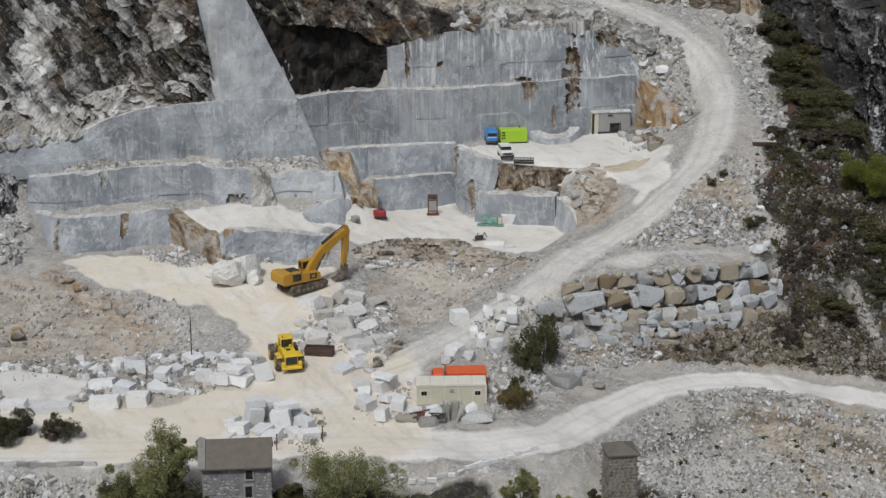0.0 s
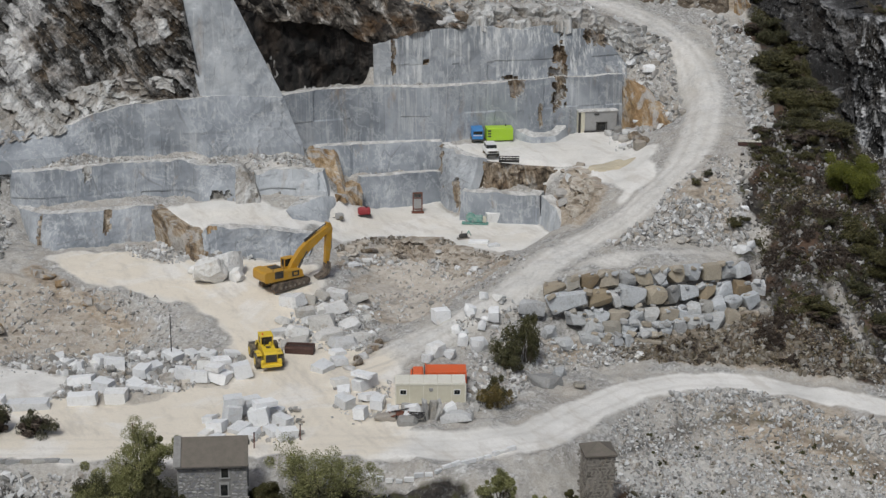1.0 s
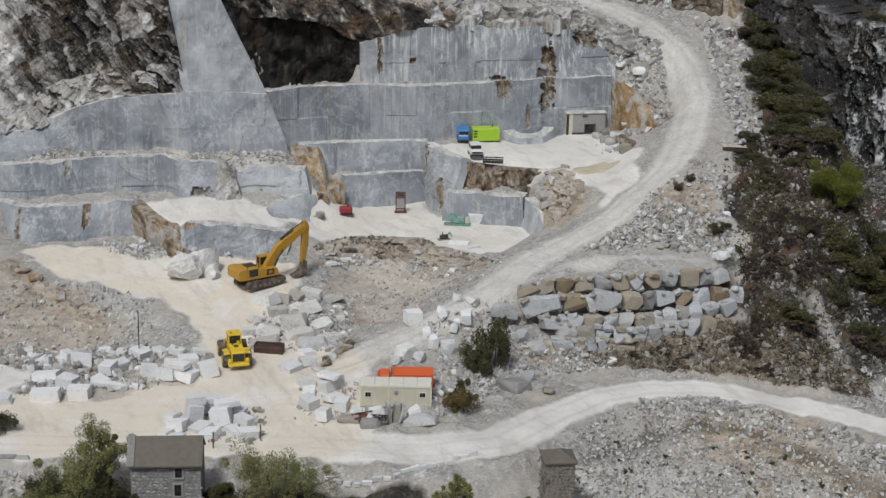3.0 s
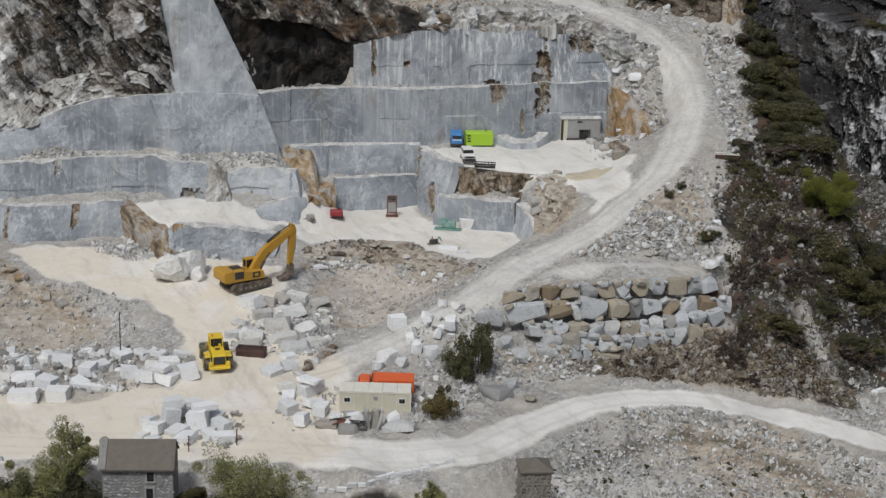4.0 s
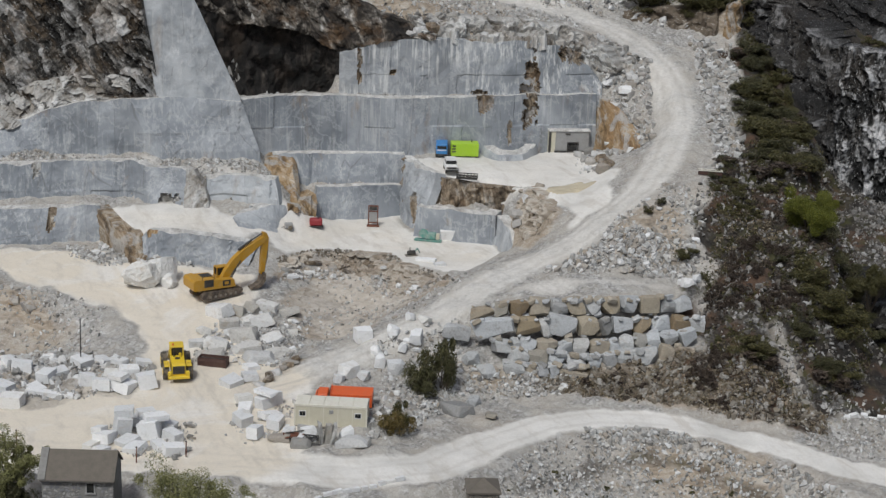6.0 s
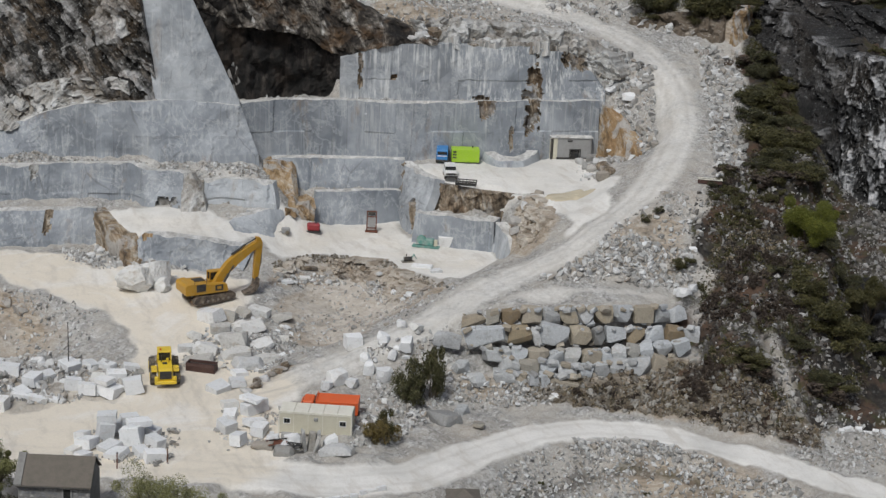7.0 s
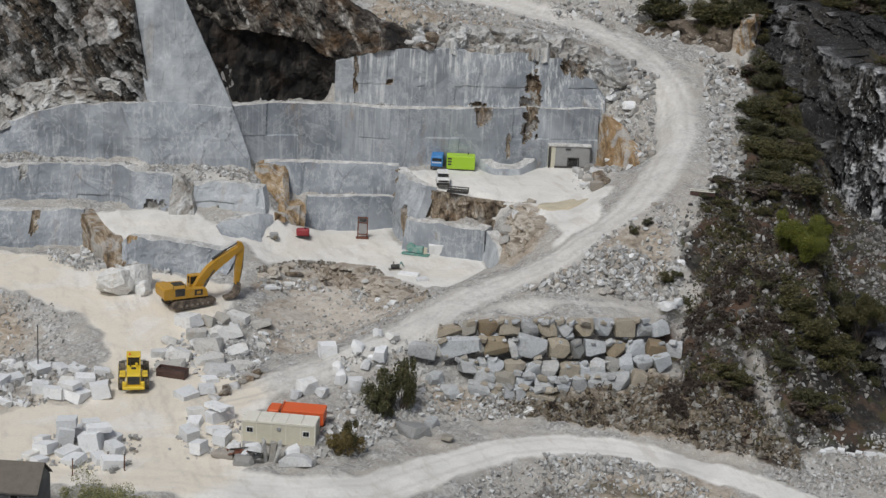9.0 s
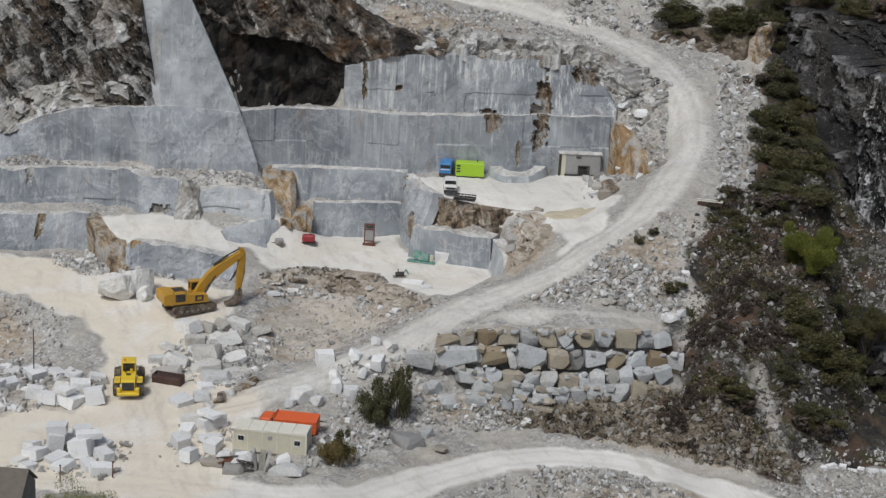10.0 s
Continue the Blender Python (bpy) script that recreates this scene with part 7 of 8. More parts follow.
for k, q in enumerate(along([(8.7, 0.8), (10.1, 4.2), (11.9, 8.0)], 11)):
    lay_rock(q[0] + RNG.uniform(-0.4, 0.4), q[1], RNG.uniform(0.35, 0.75), RNG.uniform(0.25, 0.5), RNG.uniform(0.2, 0.42), None, BROWN_ROCKS if k % 2 else ROCKS, "brown broken slab in the ridge beside the ramp", "ridge slabs")
for x, y, a, c in ((45.4, 62, 0.9, 0.6), (46.4, 60.4, 1.1, 0.7), (47.2, 63.2, 1.0, 0.7), (45.8, 57.6, 0.8, 0.5), (44.8, 65.2, 0.9, 0.7), (46.2, 66.6, 1.0, 0.8), (47.8, 61.6, 0.9, 0.5), (36.2, 51.6, 1.0, 0.5), (39, 50.6, 0.9, 0.5), (49.6, 67.6, 1.5, 0.9), (51.4, 72.4, 1.4, 0.8), (50.6, 65, 1.0, 0.6)):
    lay_rock(x, y, a * 0.75, a * 0.55, c * 0.75, None, WHITE_ROCKS if a > 1.2 else ROCKS, "pale broken boulder at the terrace edge", "terrace edge boulders")
for x, y, yaw, w in ((24.6, 39.4, -12, 2.6), (9.4, 36.6, 4, 2.4), (26.4, 37.6, 20, 1.4), (8.0, 33.4, 30, 1.6)):
    lay_block(x, y, w, 0.35, 1.0, yaw, label="flat pale slab lying at the pit edge", group="pit edge slabs")
for k, (x, y, w) in enumerate(((72.4, 5.7, 0.6), (73.2, 6.1, 1.0), (74.4, 6.3, 0.7), (75.4, 6.7, 1.1), (76.4, 7.1, 0.7), (77.6, 7.2, 1.2), (78.8, 7.5, 0.8))):
    lay_block(x, y, w, 0.34 + 0.12 * (k % 3), 0.6, RNG.uniform(-25, 25), tilt=9, label="white block lining the far road junction", group="junction blocks")
for x, y, w, h in ((-24.6, -9.2, 4.2, 0.9), (-19.2, -8.0, 3.0, 1.1), (-15.8, -7.4, 2.2, 1.4), (-28.6, -8.0, 2.6, 0.9), (-32, -5, 2.4, 1.0)):
    lay_block(x, y, w, h, 1.6, RNG.uniform(-15, 15), label="rough grey marble block beside the yard", group="yard edge blocks")
# kerb stones along the lower road
for k, q in enumerate(along([(11.0, -24.7), (13.7, -25.2), (17.2, -25.3), (19.9, -24.0), (22.4, -22.3), (24.8, -20.8)], 17)):
    lay_rock(q[0], q[1], RNG.uniform(0.3, 0.46), 0.17, RNG.uniform(0.14, 0.22), (-8 if k < 4 else 5 if k < 7 else 30) + RNG.uniform(-9, 9), BLOCKS, "low white kerb stone along the road edge", "road edge stones", sink=-0.1, tilt=0.08)
for k in range(8):
    lay_rock(-27 + 1.25 * k, -22.7, 0.62, 0.18, 0.2, 0, RIPS[:4], "low grey kerb stone along the road edge", "road edge stones", sink=0.25, tilt=0.05)
for x, y in ((-12.6, -17.3), (-0.4, -19.8), (4.0, -17.9)):
    ps = thing("marker_post", "short dark metal post beside the road", "post", heading(x, y, ground_z(x, y), 0), "road posts")
    part("shaft", rods(((0, 0, -0.2), (0.04, 0, 1.6), 0.06, 6)), RUST, ps)
    part("cap", rods(((0.04, 0, 1.6), (0.04, 0, 1.68), 0.09, 8)), BLACK, ps)


# ---- loose stones: singles, then small ones as one mass ----
def mask(values, x, y):
    return values[int(min(max((y - GY0) / GS, 0), ny - 1)), int(min(max((x - GX0) / GS, 0), nx - 1))]


def patch_points(poly, n, rng):
    xs, ys = [p[0] for p in poly], [p[1] for p in poly]
    out, tries = [], 0
    while len(out) < n and tries < n * 30:
        tries += 1
        x, y = rng.uniform(min(xs), max(xs)), rng.uniform(min(ys), max(ys))
        if inside(np.array([x]), np.array([y]), poly)[0]:
            out.append((x, y))
    return out


PATCHES = [  # outline in plan, singles, small ones, largest half-size, stone kind
    ("stack_scree", [(-34, 1), (-14, 0), (-10, 5), (-13, 9), (-24, 10), (-34, 9)], 30, 1500, 0.8, 1),
    ("verge_scree", [(-34, -24.6), (-16, -24.4), (-15, -29), (-34, -30)], 22, 1500, 0.6, 0),
    ("left_scree", [(-45, 3), (-15, 2), (-11, 10), (-12, 19), (-20, 24), (-45, 28)], 10, 3600, 0.36, 0),
    ("pit_scree", [(6, 9), (18, 12), (29, 20), (30, 30), (22, 34), (12, 37), (6, 34), (5, 22)], 10, 900, 0.3, 0),
    ("ramp_scree", [(22, 0), (34, 3), (36, 8), (29, 14), (20, 9)], 12, 1100, 0.45, 0),
    ("ramp_side_scree", [(39, 22.8), (48, 23.4), (57, 24.5), (57.5, 29), (51, 31), (45, 28), (41, 25.4)], 34, 3000, 0.6, 0),
    ("wall_foot_scree", [(31, 3), (41, 5), (43, 9), (36, 8)], 8, 1000, 0.45, 0),
    ("road_bank_scree", [(36, -12), (39, -6.8), (44, -3.2), (48, -2.4), (54, -1.6), (58, -3.8), (66, -7.4), (70, -12.6), (76, -30), (50, -34), (30, -28)], 40, 12500, 0.36, 0),
    ("hill_scree", [(44, 26), (57, 26), (60, 36), (54, 40), (48, 33)], 14, 700, 0.5, 0),
    ("upper_scree", [(47, 62), (55, 60), (55, 78), (47, 86), (44, 78)], 42, 4200, 0.8, 0),
    ("shoulder_scree", [(61, 42), (66, 52), (68, 66), (68, 86), (62, 88), (62, 60)], 40, 3600, 0.7, 0),
    ("crest_scree", [(12, 67), (32, 71), (46, 80), (44, 92), (14, 98), (-4, 80)], 8, 6000, 0.5, 0),
    ("summit_scree", [(40, 96), (62, 92), (64, 112), (30, 116)], 13, 4800, 0.8, 0),
    ("road_rim_stones", [(43.4, -3.1), (47.6, -2.2), (53.8, -1.2), (57.4, -3.3), (62, -5.0), (66, -7.2), (69, -11), (68, -12.6), (61.6, -6.6), (57, -4.9), (53.4, -3.2), (47, -4.0), (43, -4.9)], 20, 1500, 0.5, 0),
    ("wall_crest_stones", [(11, 66.6), (24, 69), (38, 73), (48, 74), (50, 78), (36, 78), (20, 73), (11, 70)], 8, 2600, 0.6, 2),
    ("yard_scree", [(-23, -7), (-9, -5), (-3.5, 0), (-3, 4), (-8, 6), (-22, 5)], 26, 2600, 0.6, 1),
    ("yard_scree", [(-7, -18.5), (4.5, -18.5), (4, -10), (-4, -10)], 16, 500, 0.5, 1),
    ("yard_scree", [(0, 6.5), (11, 5), (12, 24), (1, 22)], 22, 1900, 0.45, 1),
    ("yard_scree", [(7, -14), (13.5, -14), (13, -3.5), (7, -3)], 5, 260, 0.4, 1),
    ("left_bench_scree", [(-46, 29), (-36.5, 33), (-37.5, 44), (-46, 46)], 12, 2200, 0.8, 1),
    ("terrace_corner_scree", [(44, 56), (48, 55), (50, 64), (48, 68), (44.6, 68)], 7, 1300, 0.55, 0),
    ("junction_scree", [(66, -1), (84, -5), (86, 13), (75, 10), (68, 6)], 4, 2600, 0.3, 0),
    ("pit_lip_scree", [(6.4, 35.4), (9.2, 39.4), (13.1, 40.6), (17.6, 40.8), (19.6, 39.8), (22, 36.4), (27, 32), (28, 33), (22.6, 37.6), (19.8, 41.4), (13, 42), (8.4, 40.6), (5.8, 36.4)], 6, 700, 0.3, 3),
    ("pit_edge_scree", [(7, 31), (10, 35), (13.3, 36.6), (17.4, 36), (19.4, 32), (24, 27.6), (25.6, 29.6), (21.6, 33), (18.8, 38), (13.3, 39), (9.6, 37.6), (7, 34)], 8, 650, 0.45, 0),

    ("bench_scree", [(-45, 46), (-28, 49.5), (-14, 49.4), (2, 50), (3, 56), (-12, 51.6), (-28, 52), (-45, 47.5)], 6, 6500, 0.32, 1),
    ("facet_scree", [(-22, 41), (-17, 36), (-14, 33), (-16, 32.4), (-21, 36)], 14, 2600, 0.4, 0),
    ("foot_scree", [(-21, 40), (-14, 33), (-5, 31), (-4, 34.5), (-13, 36), (-17, 42)], 8, 1800, 0.6, 0),
    ("ledge_scree", [(-30, 53.6), (-15, 54.6), (-3, 57.2), (-4, 58), (-15, 56.4), (-30, 57)], 6, 2400, 0.5, 1),
    ("shelf_scree", [(-1, 58.4), (3.4, 61.4), (11, 63.2), (24, 65), (37, 69.2), (46, 71), (46, 71.9), (37, 70.3), (24, 66.3), (11, 65), (3, 64), (-1, 60.6)], 2, 2250, 0.3, 1),
    ("step_scree", [(3, 58), (20, 60.8), (20, 61.6), (3, 59.6)], 0, 450, 0.25, 1),
    ("wood_scree", [(57, 24), (57, 12), (61, 5), (74, 9), (78, 18), (90, 38), (90, 63), (79, 65), (70, 60), (58, 37)], 30, 12000, 0.5, 2),
    ("bank_scree", [(38, 5.6), (54, 4.6), (62, 3.2), (70, 3), (70, 7), (64, 12), (58, 13), (46, 9.6), (38, 8)], 44, 5000, 0.5, 3),
    ("front_scree", [(-40, -27), (12, -27), (30, -30), (30, -44), (-40, -44)], 0, 1500, 0.35, 0),
    ("container_scree", [(20.6, -11.5), (24.6, -10.5), (28.5, -3), (29, 2), (24, 2.5), (20.5, -1)], 10, 1700, 0.5, 1),
]
DARKSTONE = make_stone_material("dark_scree", [(0.055, 0.05, 0.046), (0.15, 0.14, 0.13), (0.42, 0.415, 0.41), (0.075, 0.064, 0.052), (0.25, 0.245, 0.235)], 0.25)
BANKSTONE = make_stone_material("bank_stone", [(0.085, 0.068, 0.048), (0.18, 0.155, 0.12), (0.36, 0.35, 0.325), (0.13, 0.098, 0.062), (0.22, 0.205, 0.18)], 0.4)
SMALL = [rock_points(900 + k, 9, 0.6) for k in range(12)]
SMALL_FACES = []
for q in SMALL:
    bm = bmesh.new()
    for v in q:
        bm.verts.new(v)
    bm.verts.index_update()
    bmesh.ops.convex_hull(bm, input=bm.verts[:])
    bm.verts.index_update()
    bm.verts.ensure_lookup_table()
    SMALL_FACES.append((np.array([v.co[:] for v in bm.verts]), [tuple(v.index for v in f.verts) for f in bm.faces]))
    bm.free()


def scree(name, poly, singles, count, biggest, kind, seed):
    rng = random.Random(seed)
    mat = (SCREE, SCREE, DARKSTONE, BANKSTONE)[kind]
    far = poly[0][1] > 40 or name == "ramp_side_scree" or kind >= 2 or name in ("road_bank_scree", "road_rim_stones")
    for x, y in (() if far else patch_points(poly, singles, rng)):
        if mask(DUST, x, y) < 0.55:
            a = biggest * rng.uniform(0.5, 1.0)
            lay_rock(x, y, a, a * rng.uniform(0.6, 0.9), a * rng.uniform(0.45, 0.8), None, WHITE_ROCKS if rng.random() < 0.35 + 0.3 * (kind == 1) else ROCKS)
    verts, faces, base = [], [], 0
    for x, y in (patch_points(poly, singles, rng) if far else ()):
        if mask(DUST, x, y) < 0.55:
            me = rng.choice(ROCKS)
            p = np.array([v.co[:] for v in me.vertices])
            a = biggest * rng.uniform(0.45, 1.0)
            m = Euler((rng.uniform(-0.4, 0.4), rng.uniform(-0.4, 0.4), rng.uniform(0, 6.3))).to_matrix()
            q = (p * np.array([a, a * rng.uniform(0.6, 0.9), a * rng.uniform(0.45, 0.8)])) @ np.array(m).T
            verts.append(q + np.array([x, y, ground_z(x, y) + a * 0.35]))
            faces += [tuple(i + base for i in f.vertices) for f in me.polygons]
            base += len(q)
    for x, y in patch_points(poly, count, rng):
        if mask(DUST, x, y) > (0.8 if name == "road_rim_stones" else 0.5) and rng.random() < 0.93 and name != "yard_scree":
            continue
        if noise.noise(Vector((x * 0.28, y * 0.28, seed))) < (rng.uniform(-1.0, 0.15) if name == "road_bank_scree" else rng.uniform(-0.5, 0.35)):
            continue
        p, fs = SMALL_FACES[rng.randrange(len(SMALL_FACES))]
        r = min(biggest, (0.06 if name in ("bench_scree", "ledge_scree", "shelf_scree", "step_scree") else 0.10) + 0.05 * rng.paretovariate(1.2))
        m = Euler((rng.uniform(0, 6.3), rng.uniform(0, 6.3), rng.uniform(0, 6.3))).to_matrix()
        q = (p * np.array([r, r * rng.uniform(0.6, 0.9), r * rng.uniform(0.4, 0.8)])) @ np.array(m).T
        q[:, 0] += x
        q[:, 1] += y
        q[:, 2] += ground_z(x, y) + r * 0.2
        verts.append(q)
        faces += [tuple(i + base for i in f) for f in fs]
        base += len(q)
    if verts:
        tagged(link_mesh(name, np.vstack(verts), faces, mat), "loose broken stones strewn over the slope", "scree", kind="stuff")


for k, (name, poly, singles, count, biggest, kind) in enumerate(PATCHES):
    scree(name, poly, singles, count, biggest, kind, 300 + k)


# ---- trees and shrubs ----
def make_leaf_material(name, shades):
    m, nt, b = material(name, 0.6)
    g = nt.nodes.new("ShaderNodeNewGeometry")
    step = 1.0 / (len(shades) - 1)
    base = ramp(nt, g.outputs["Random Per Island"], [(i * step, s) for i, s in enumerate(shades)])
    n = tex_noise(nt, place_coords(nt), 0.9, 3)
    base = mix(nt, ramp(nt, n, [(0.45, (0,)), (0.7, (0.4,))]), base, shades[0])
    nt.links.new(base, b.inputs["Base Color"])
    return m


LEAF_SPRING = make_leaf_material("spring_leaf", [(0.11, 0.115, 0.036), (0.17, 0.172, 0.06), (0.25, 0.25, 0.10), (0.34, 0.325, 0.155)])
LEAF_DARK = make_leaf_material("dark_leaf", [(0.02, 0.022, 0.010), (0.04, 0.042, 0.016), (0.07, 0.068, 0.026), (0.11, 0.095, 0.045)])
LEAF_OLIVE = make_leaf_material("olive_leaf", [(0.034, 0.034, 0.011), (0.06, 0.058, 0.017), (0.10, 0.09, 0.028), (0.08, 0.066, 0.028)])
LEAF_BRIGHT = make_leaf_material("bright_leaf", [(0.05, 0.06, 0.008), (0.11, 0.125, 0.012), (0.20, 0.21, 0.022), (0.09, 0.095, 0.014)])
LEAF_RUST = make_leaf_material("rusty_leaf", [(0.07, 0.055, 0.018), (0.15, 0.11, 0.03), (0.21, 0.155, 0.045), (0.10, 0.075, 0.03)])
LEAF_BROOM = make_leaf_material("broom_leaf", [(0.035, 0.036, 0.013), (0.07, 0.072, 0.026), (0.12, 0.115, 0.05), (0.09, 0.075, 0.04)])
TWIG = make_leaf_material("bare_twig", [(0.028, 0.020, 0.016), (0.058, 0.041, 0.030), (0.105, 0.08, 0.058), (0.042, 0.030, 0.025)])


def leaf_cloud(centres, radii, per, size, seed, long=1.0):
    """Many small leaves round the ends of the branches, as free quads."""
    rng = np.random.RandomState(seed)
    c = np.repeat(np.array(centres), per, axis=0)
    r = np.repeat(np.array(radii), per)
    d = rng.normal(size=c.shape)
    d /= np.linalg.norm(d, axis=1)[:, None]
    p = c + d * (r * rng.uniform(0.25, 1.0, len(c)) ** 0.6)[:, None]
    a = rng.normal(size=c.shape)
    a /= np.linalg.norm(a, axis=1)[:, None]
    b = np.cross(a, rng.normal(size=c.shape))
    b /= np.linalg.norm(b, axis=1)[:, None]
    s = size * rng.uniform(0.6, 1.4, (len(c), 1))
    v = np.stack([p - a * s * long, p + b * s * 0.55, p + a * s * long, p - b * s * 0.55], axis=1).reshape(-1, 3)
    return v, np.arange(len(v)).reshape(-1, 4).tolist()


def limb(bm, a, b, r0, r1, seg=7):
    rod(bm, a, b, r0, seg, r1)


def build_tree(name, label, x, y, z, height, spread, leaf, seed, per=260, lean=0.0, group="", size=0.09, trunk_share=0.3):
    rng = random.Random(seed)
    t = thing(name, label, "tree", heading(x, y, z, 0), group)
    bm = bmesh.new()
    fork = Vector((lean * 0.4, 0, height * trunk_share))
    limb(bm, (0, 0, -0.5), fork, 0.05 * height ** 0.6 + 0.08, 0.04 * height ** 0.6 + 0.04, 9)
    part("trunk", bm, BARK, t)
    ends, radii = [], []
    boughs = bmesh.new()
    for k in range(11):
        ang = 2 * math.pi * k / 11 + rng.uniform(-0.3, 0.3)
        up = rng.uniform(0.32, 1.0)
        out = spread * rng.uniform(0.35, 1.0) * math.sqrt(max(0.08, 1.05 - up ** 2))
        tip = Vector((lean * up + out * math.cos(ang), out * math.sin(ang), height * (0.28 + 0.66 * up)))
        mid = fork.lerp(tip, 0.55) + Vector((rng.uniform(-0.3, 0.3), rng.uniform(-0.3, 0.3), 0.25))
        limb(boughs, fork, mid, 0.09, 0.06)
        limb(boughs, mid, tip, 0.06, 0.015)
        for j in range(4):
            q = mid.lerp(tip, rng.uniform(0.1, 1.1)) + Vector((rng.uniform(-1, 1), rng.uniform(-1, 1), rng.uniform(-0.6, 0.9))) * 0.32 * spread
            limb(boughs, mid.lerp(tip, 0.5), q, 0.03, 0.008, 5)
            ends.append(q[:])
            radii.append(rng.uniform(0.08, 0.24) * spread)
        ends.append(tip[:])
        radii.append(rng.uniform(0.14, 0.28) * spread)
    part("branchwork", boughs, BARK, t)
    v, f = leaf_cloud(ends, radii, int(per * 2.4), size * 0.75, seed)
    ob = link_mesh("crown", v, f, leaf, t)
    ob["label"] = "uneven crown of small leaves"
    return t


SHRUB_MESHES = {}
SR = random.Random(77)


def shrub_mesh(kind, leaf, k):
    if (kind, k) not in SHRUB_MESHES:
        rng = random.Random(40 + k * 7 + len(kind))
        ends, radii = [], []
        stems = bmesh.new()
        for j in range(10):
            a = rng.uniform(0, 6.28)
            tip = Vector((rng.uniform(0.2, 0.9) * math.cos(a), rng.uniform(0.2, 0.9) * math.sin(a), rng.uniform(0.35, 1.35)))
            limb(stems, (0, 0, -0.15), tip, 0.03, 0.008, 5)
            ends.append(tip[:])
            radii.append(rng.uniform(0.22, 0.5))
        me = bpy.data.meshes.new("branch")
        stems.to_mesh(me)
        stems.free()
        me.materials.append(BARK)
        v, f = leaf_cloud(ends, radii, 300 if kind != "bare" else 90, 0.05 if kind != "bare" else 0.10, 60 + k, 1.0 if kind != "bare" else 2.2)
        lm = bpy.data.meshes.new("foliage")
        lm.from_pydata([tuple(q) for q in v], [], f)
        lm.materials.append(leaf)
        SHRUB_MESHES[(kind, k)] = (me, lm)
    return SHRUB_MESHES[(kind, k)]


def plant(x, y, w, h, kind, leaf, label, group, k, z=None):
    s = thing("shrub", label, "shrub", Matrix.LocRotScale((x, y, (ground_z(x, y) if z is None else z) - 0.1), Euler((0, 0, k * 1.3)), (w, w, h)), group)
    stems, foliage = shrub_mesh(kind, leaf, k % 4)
    for name, me in (("branch", stems), ("foliage", foliage)):
        ob = new(name, me)
        ob.parent = s
    return s


build_tree("broadleaf_tree", "slender young tree in pale spring leaf beside the house", -10.3, -28.8, -2.6, 9.0, 3.7, LEAF_SPRING, 11, 190, 0.6, "roadside trees")
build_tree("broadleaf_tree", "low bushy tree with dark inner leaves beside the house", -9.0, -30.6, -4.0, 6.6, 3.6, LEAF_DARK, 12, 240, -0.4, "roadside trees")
build_tree("broadleaf_tree", "low pale green tree on the valley slope", -14.0, -32.0, -4.5, 6.9, 3.4, LEAF_SPRING, 13, 200, 0.0, "roadside trees")
build_tree("broadleaf_tree", "bushy spring-green tree crowding the house", -12.4, -30.2, -3.6, 7.4, 4.2, LEAF_SPRING, 31, 240, 0.0, "roadside trees", trunk_share=0.15)
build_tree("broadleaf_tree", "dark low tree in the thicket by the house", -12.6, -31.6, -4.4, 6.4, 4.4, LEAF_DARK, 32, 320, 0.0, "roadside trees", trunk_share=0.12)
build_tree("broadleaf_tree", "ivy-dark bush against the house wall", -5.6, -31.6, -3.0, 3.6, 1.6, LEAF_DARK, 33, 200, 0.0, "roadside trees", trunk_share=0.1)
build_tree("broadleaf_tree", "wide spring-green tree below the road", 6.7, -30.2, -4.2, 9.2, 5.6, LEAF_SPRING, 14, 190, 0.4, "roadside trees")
# dark leaves stand in for the shaded inside of the wide crown
build_tree("broadleaf_tree", "dark leaf mass for the shade inside the wide green crown", 6.0, -31.8, -5.2, 6.6, 5.2, LEAF_DARK, 15, 300, 0.0, "roadside trees")
build_tree("broadleaf_tree", "low dark bush tree against the house corner", 1.6, -29.8, -3.6, 4.6, 2.2, LEAF_OLIVE, 16, 220, 0.0, "roadside trees")
build_tree("broadleaf_tree", "spring-green sapling below the road bend", 22.8, -31.0, -5.0, 7.6, 2.4, LEAF_SPRING, 17, 130, 0.0, "roadside trees")
build_tree("broadleaf_tree", "dark small tree below the road bend", 23.6, -32.0, -6.0, 6.4, 2.4, LEAF_DARK, 18, 220, 0.0, "roadside trees")
build_tree("broadleaf_tree", "small pale sapling near the stone pier", 27.0, -32.6, -6.0, 7.4, 1.5, LEAF_SPRING, 19, 100, 0.0, "roadside trees")
build_tree("broadleaf_tree", "small pale sapling near the stone pier", 30.0, -31.0, -6.0, 6.8, 1.4, LEAF_OLIVE, 20, 160, 0.0, "roadside trees")
# two dark crowns added as the shaded undersides of the pale trees
build_tree("broadleaf_tree", "dark leaf mass added as the shaded base of the pale crowns", -8.2, -33.0, -4.6, 5.2, 3.0, LEAF_DARK, 34, 240, 0.0, "roadside trees", trunk_share=0.1)
build_tree("broadleaf_tree", "dark leaf mass added as the shaded base of the pale crowns", 6.4, -33.4, -5.6, 5.6, 4.2, LEAF_DARK, 35, 260, 0.0, "roadside trees", trunk_share=0.1)
for k, (x, y, w, h) in enumerate(((25.6, 0.6, 1.8, 2.3), (26.8, 1.8, 1.8, 3.4), (27.8, 2.6, 1.5, 3.9), (26.0, 1.4, 1.8, 2.0), (26.2, -0.4, 1.4, 1.5), (28.4, 2.2, 1.2, 3.0))):
    plant(x, y, w, h, "broom", LEAF_BROOM, "dense dark green broom bush on the talus", "talus bushes", k)
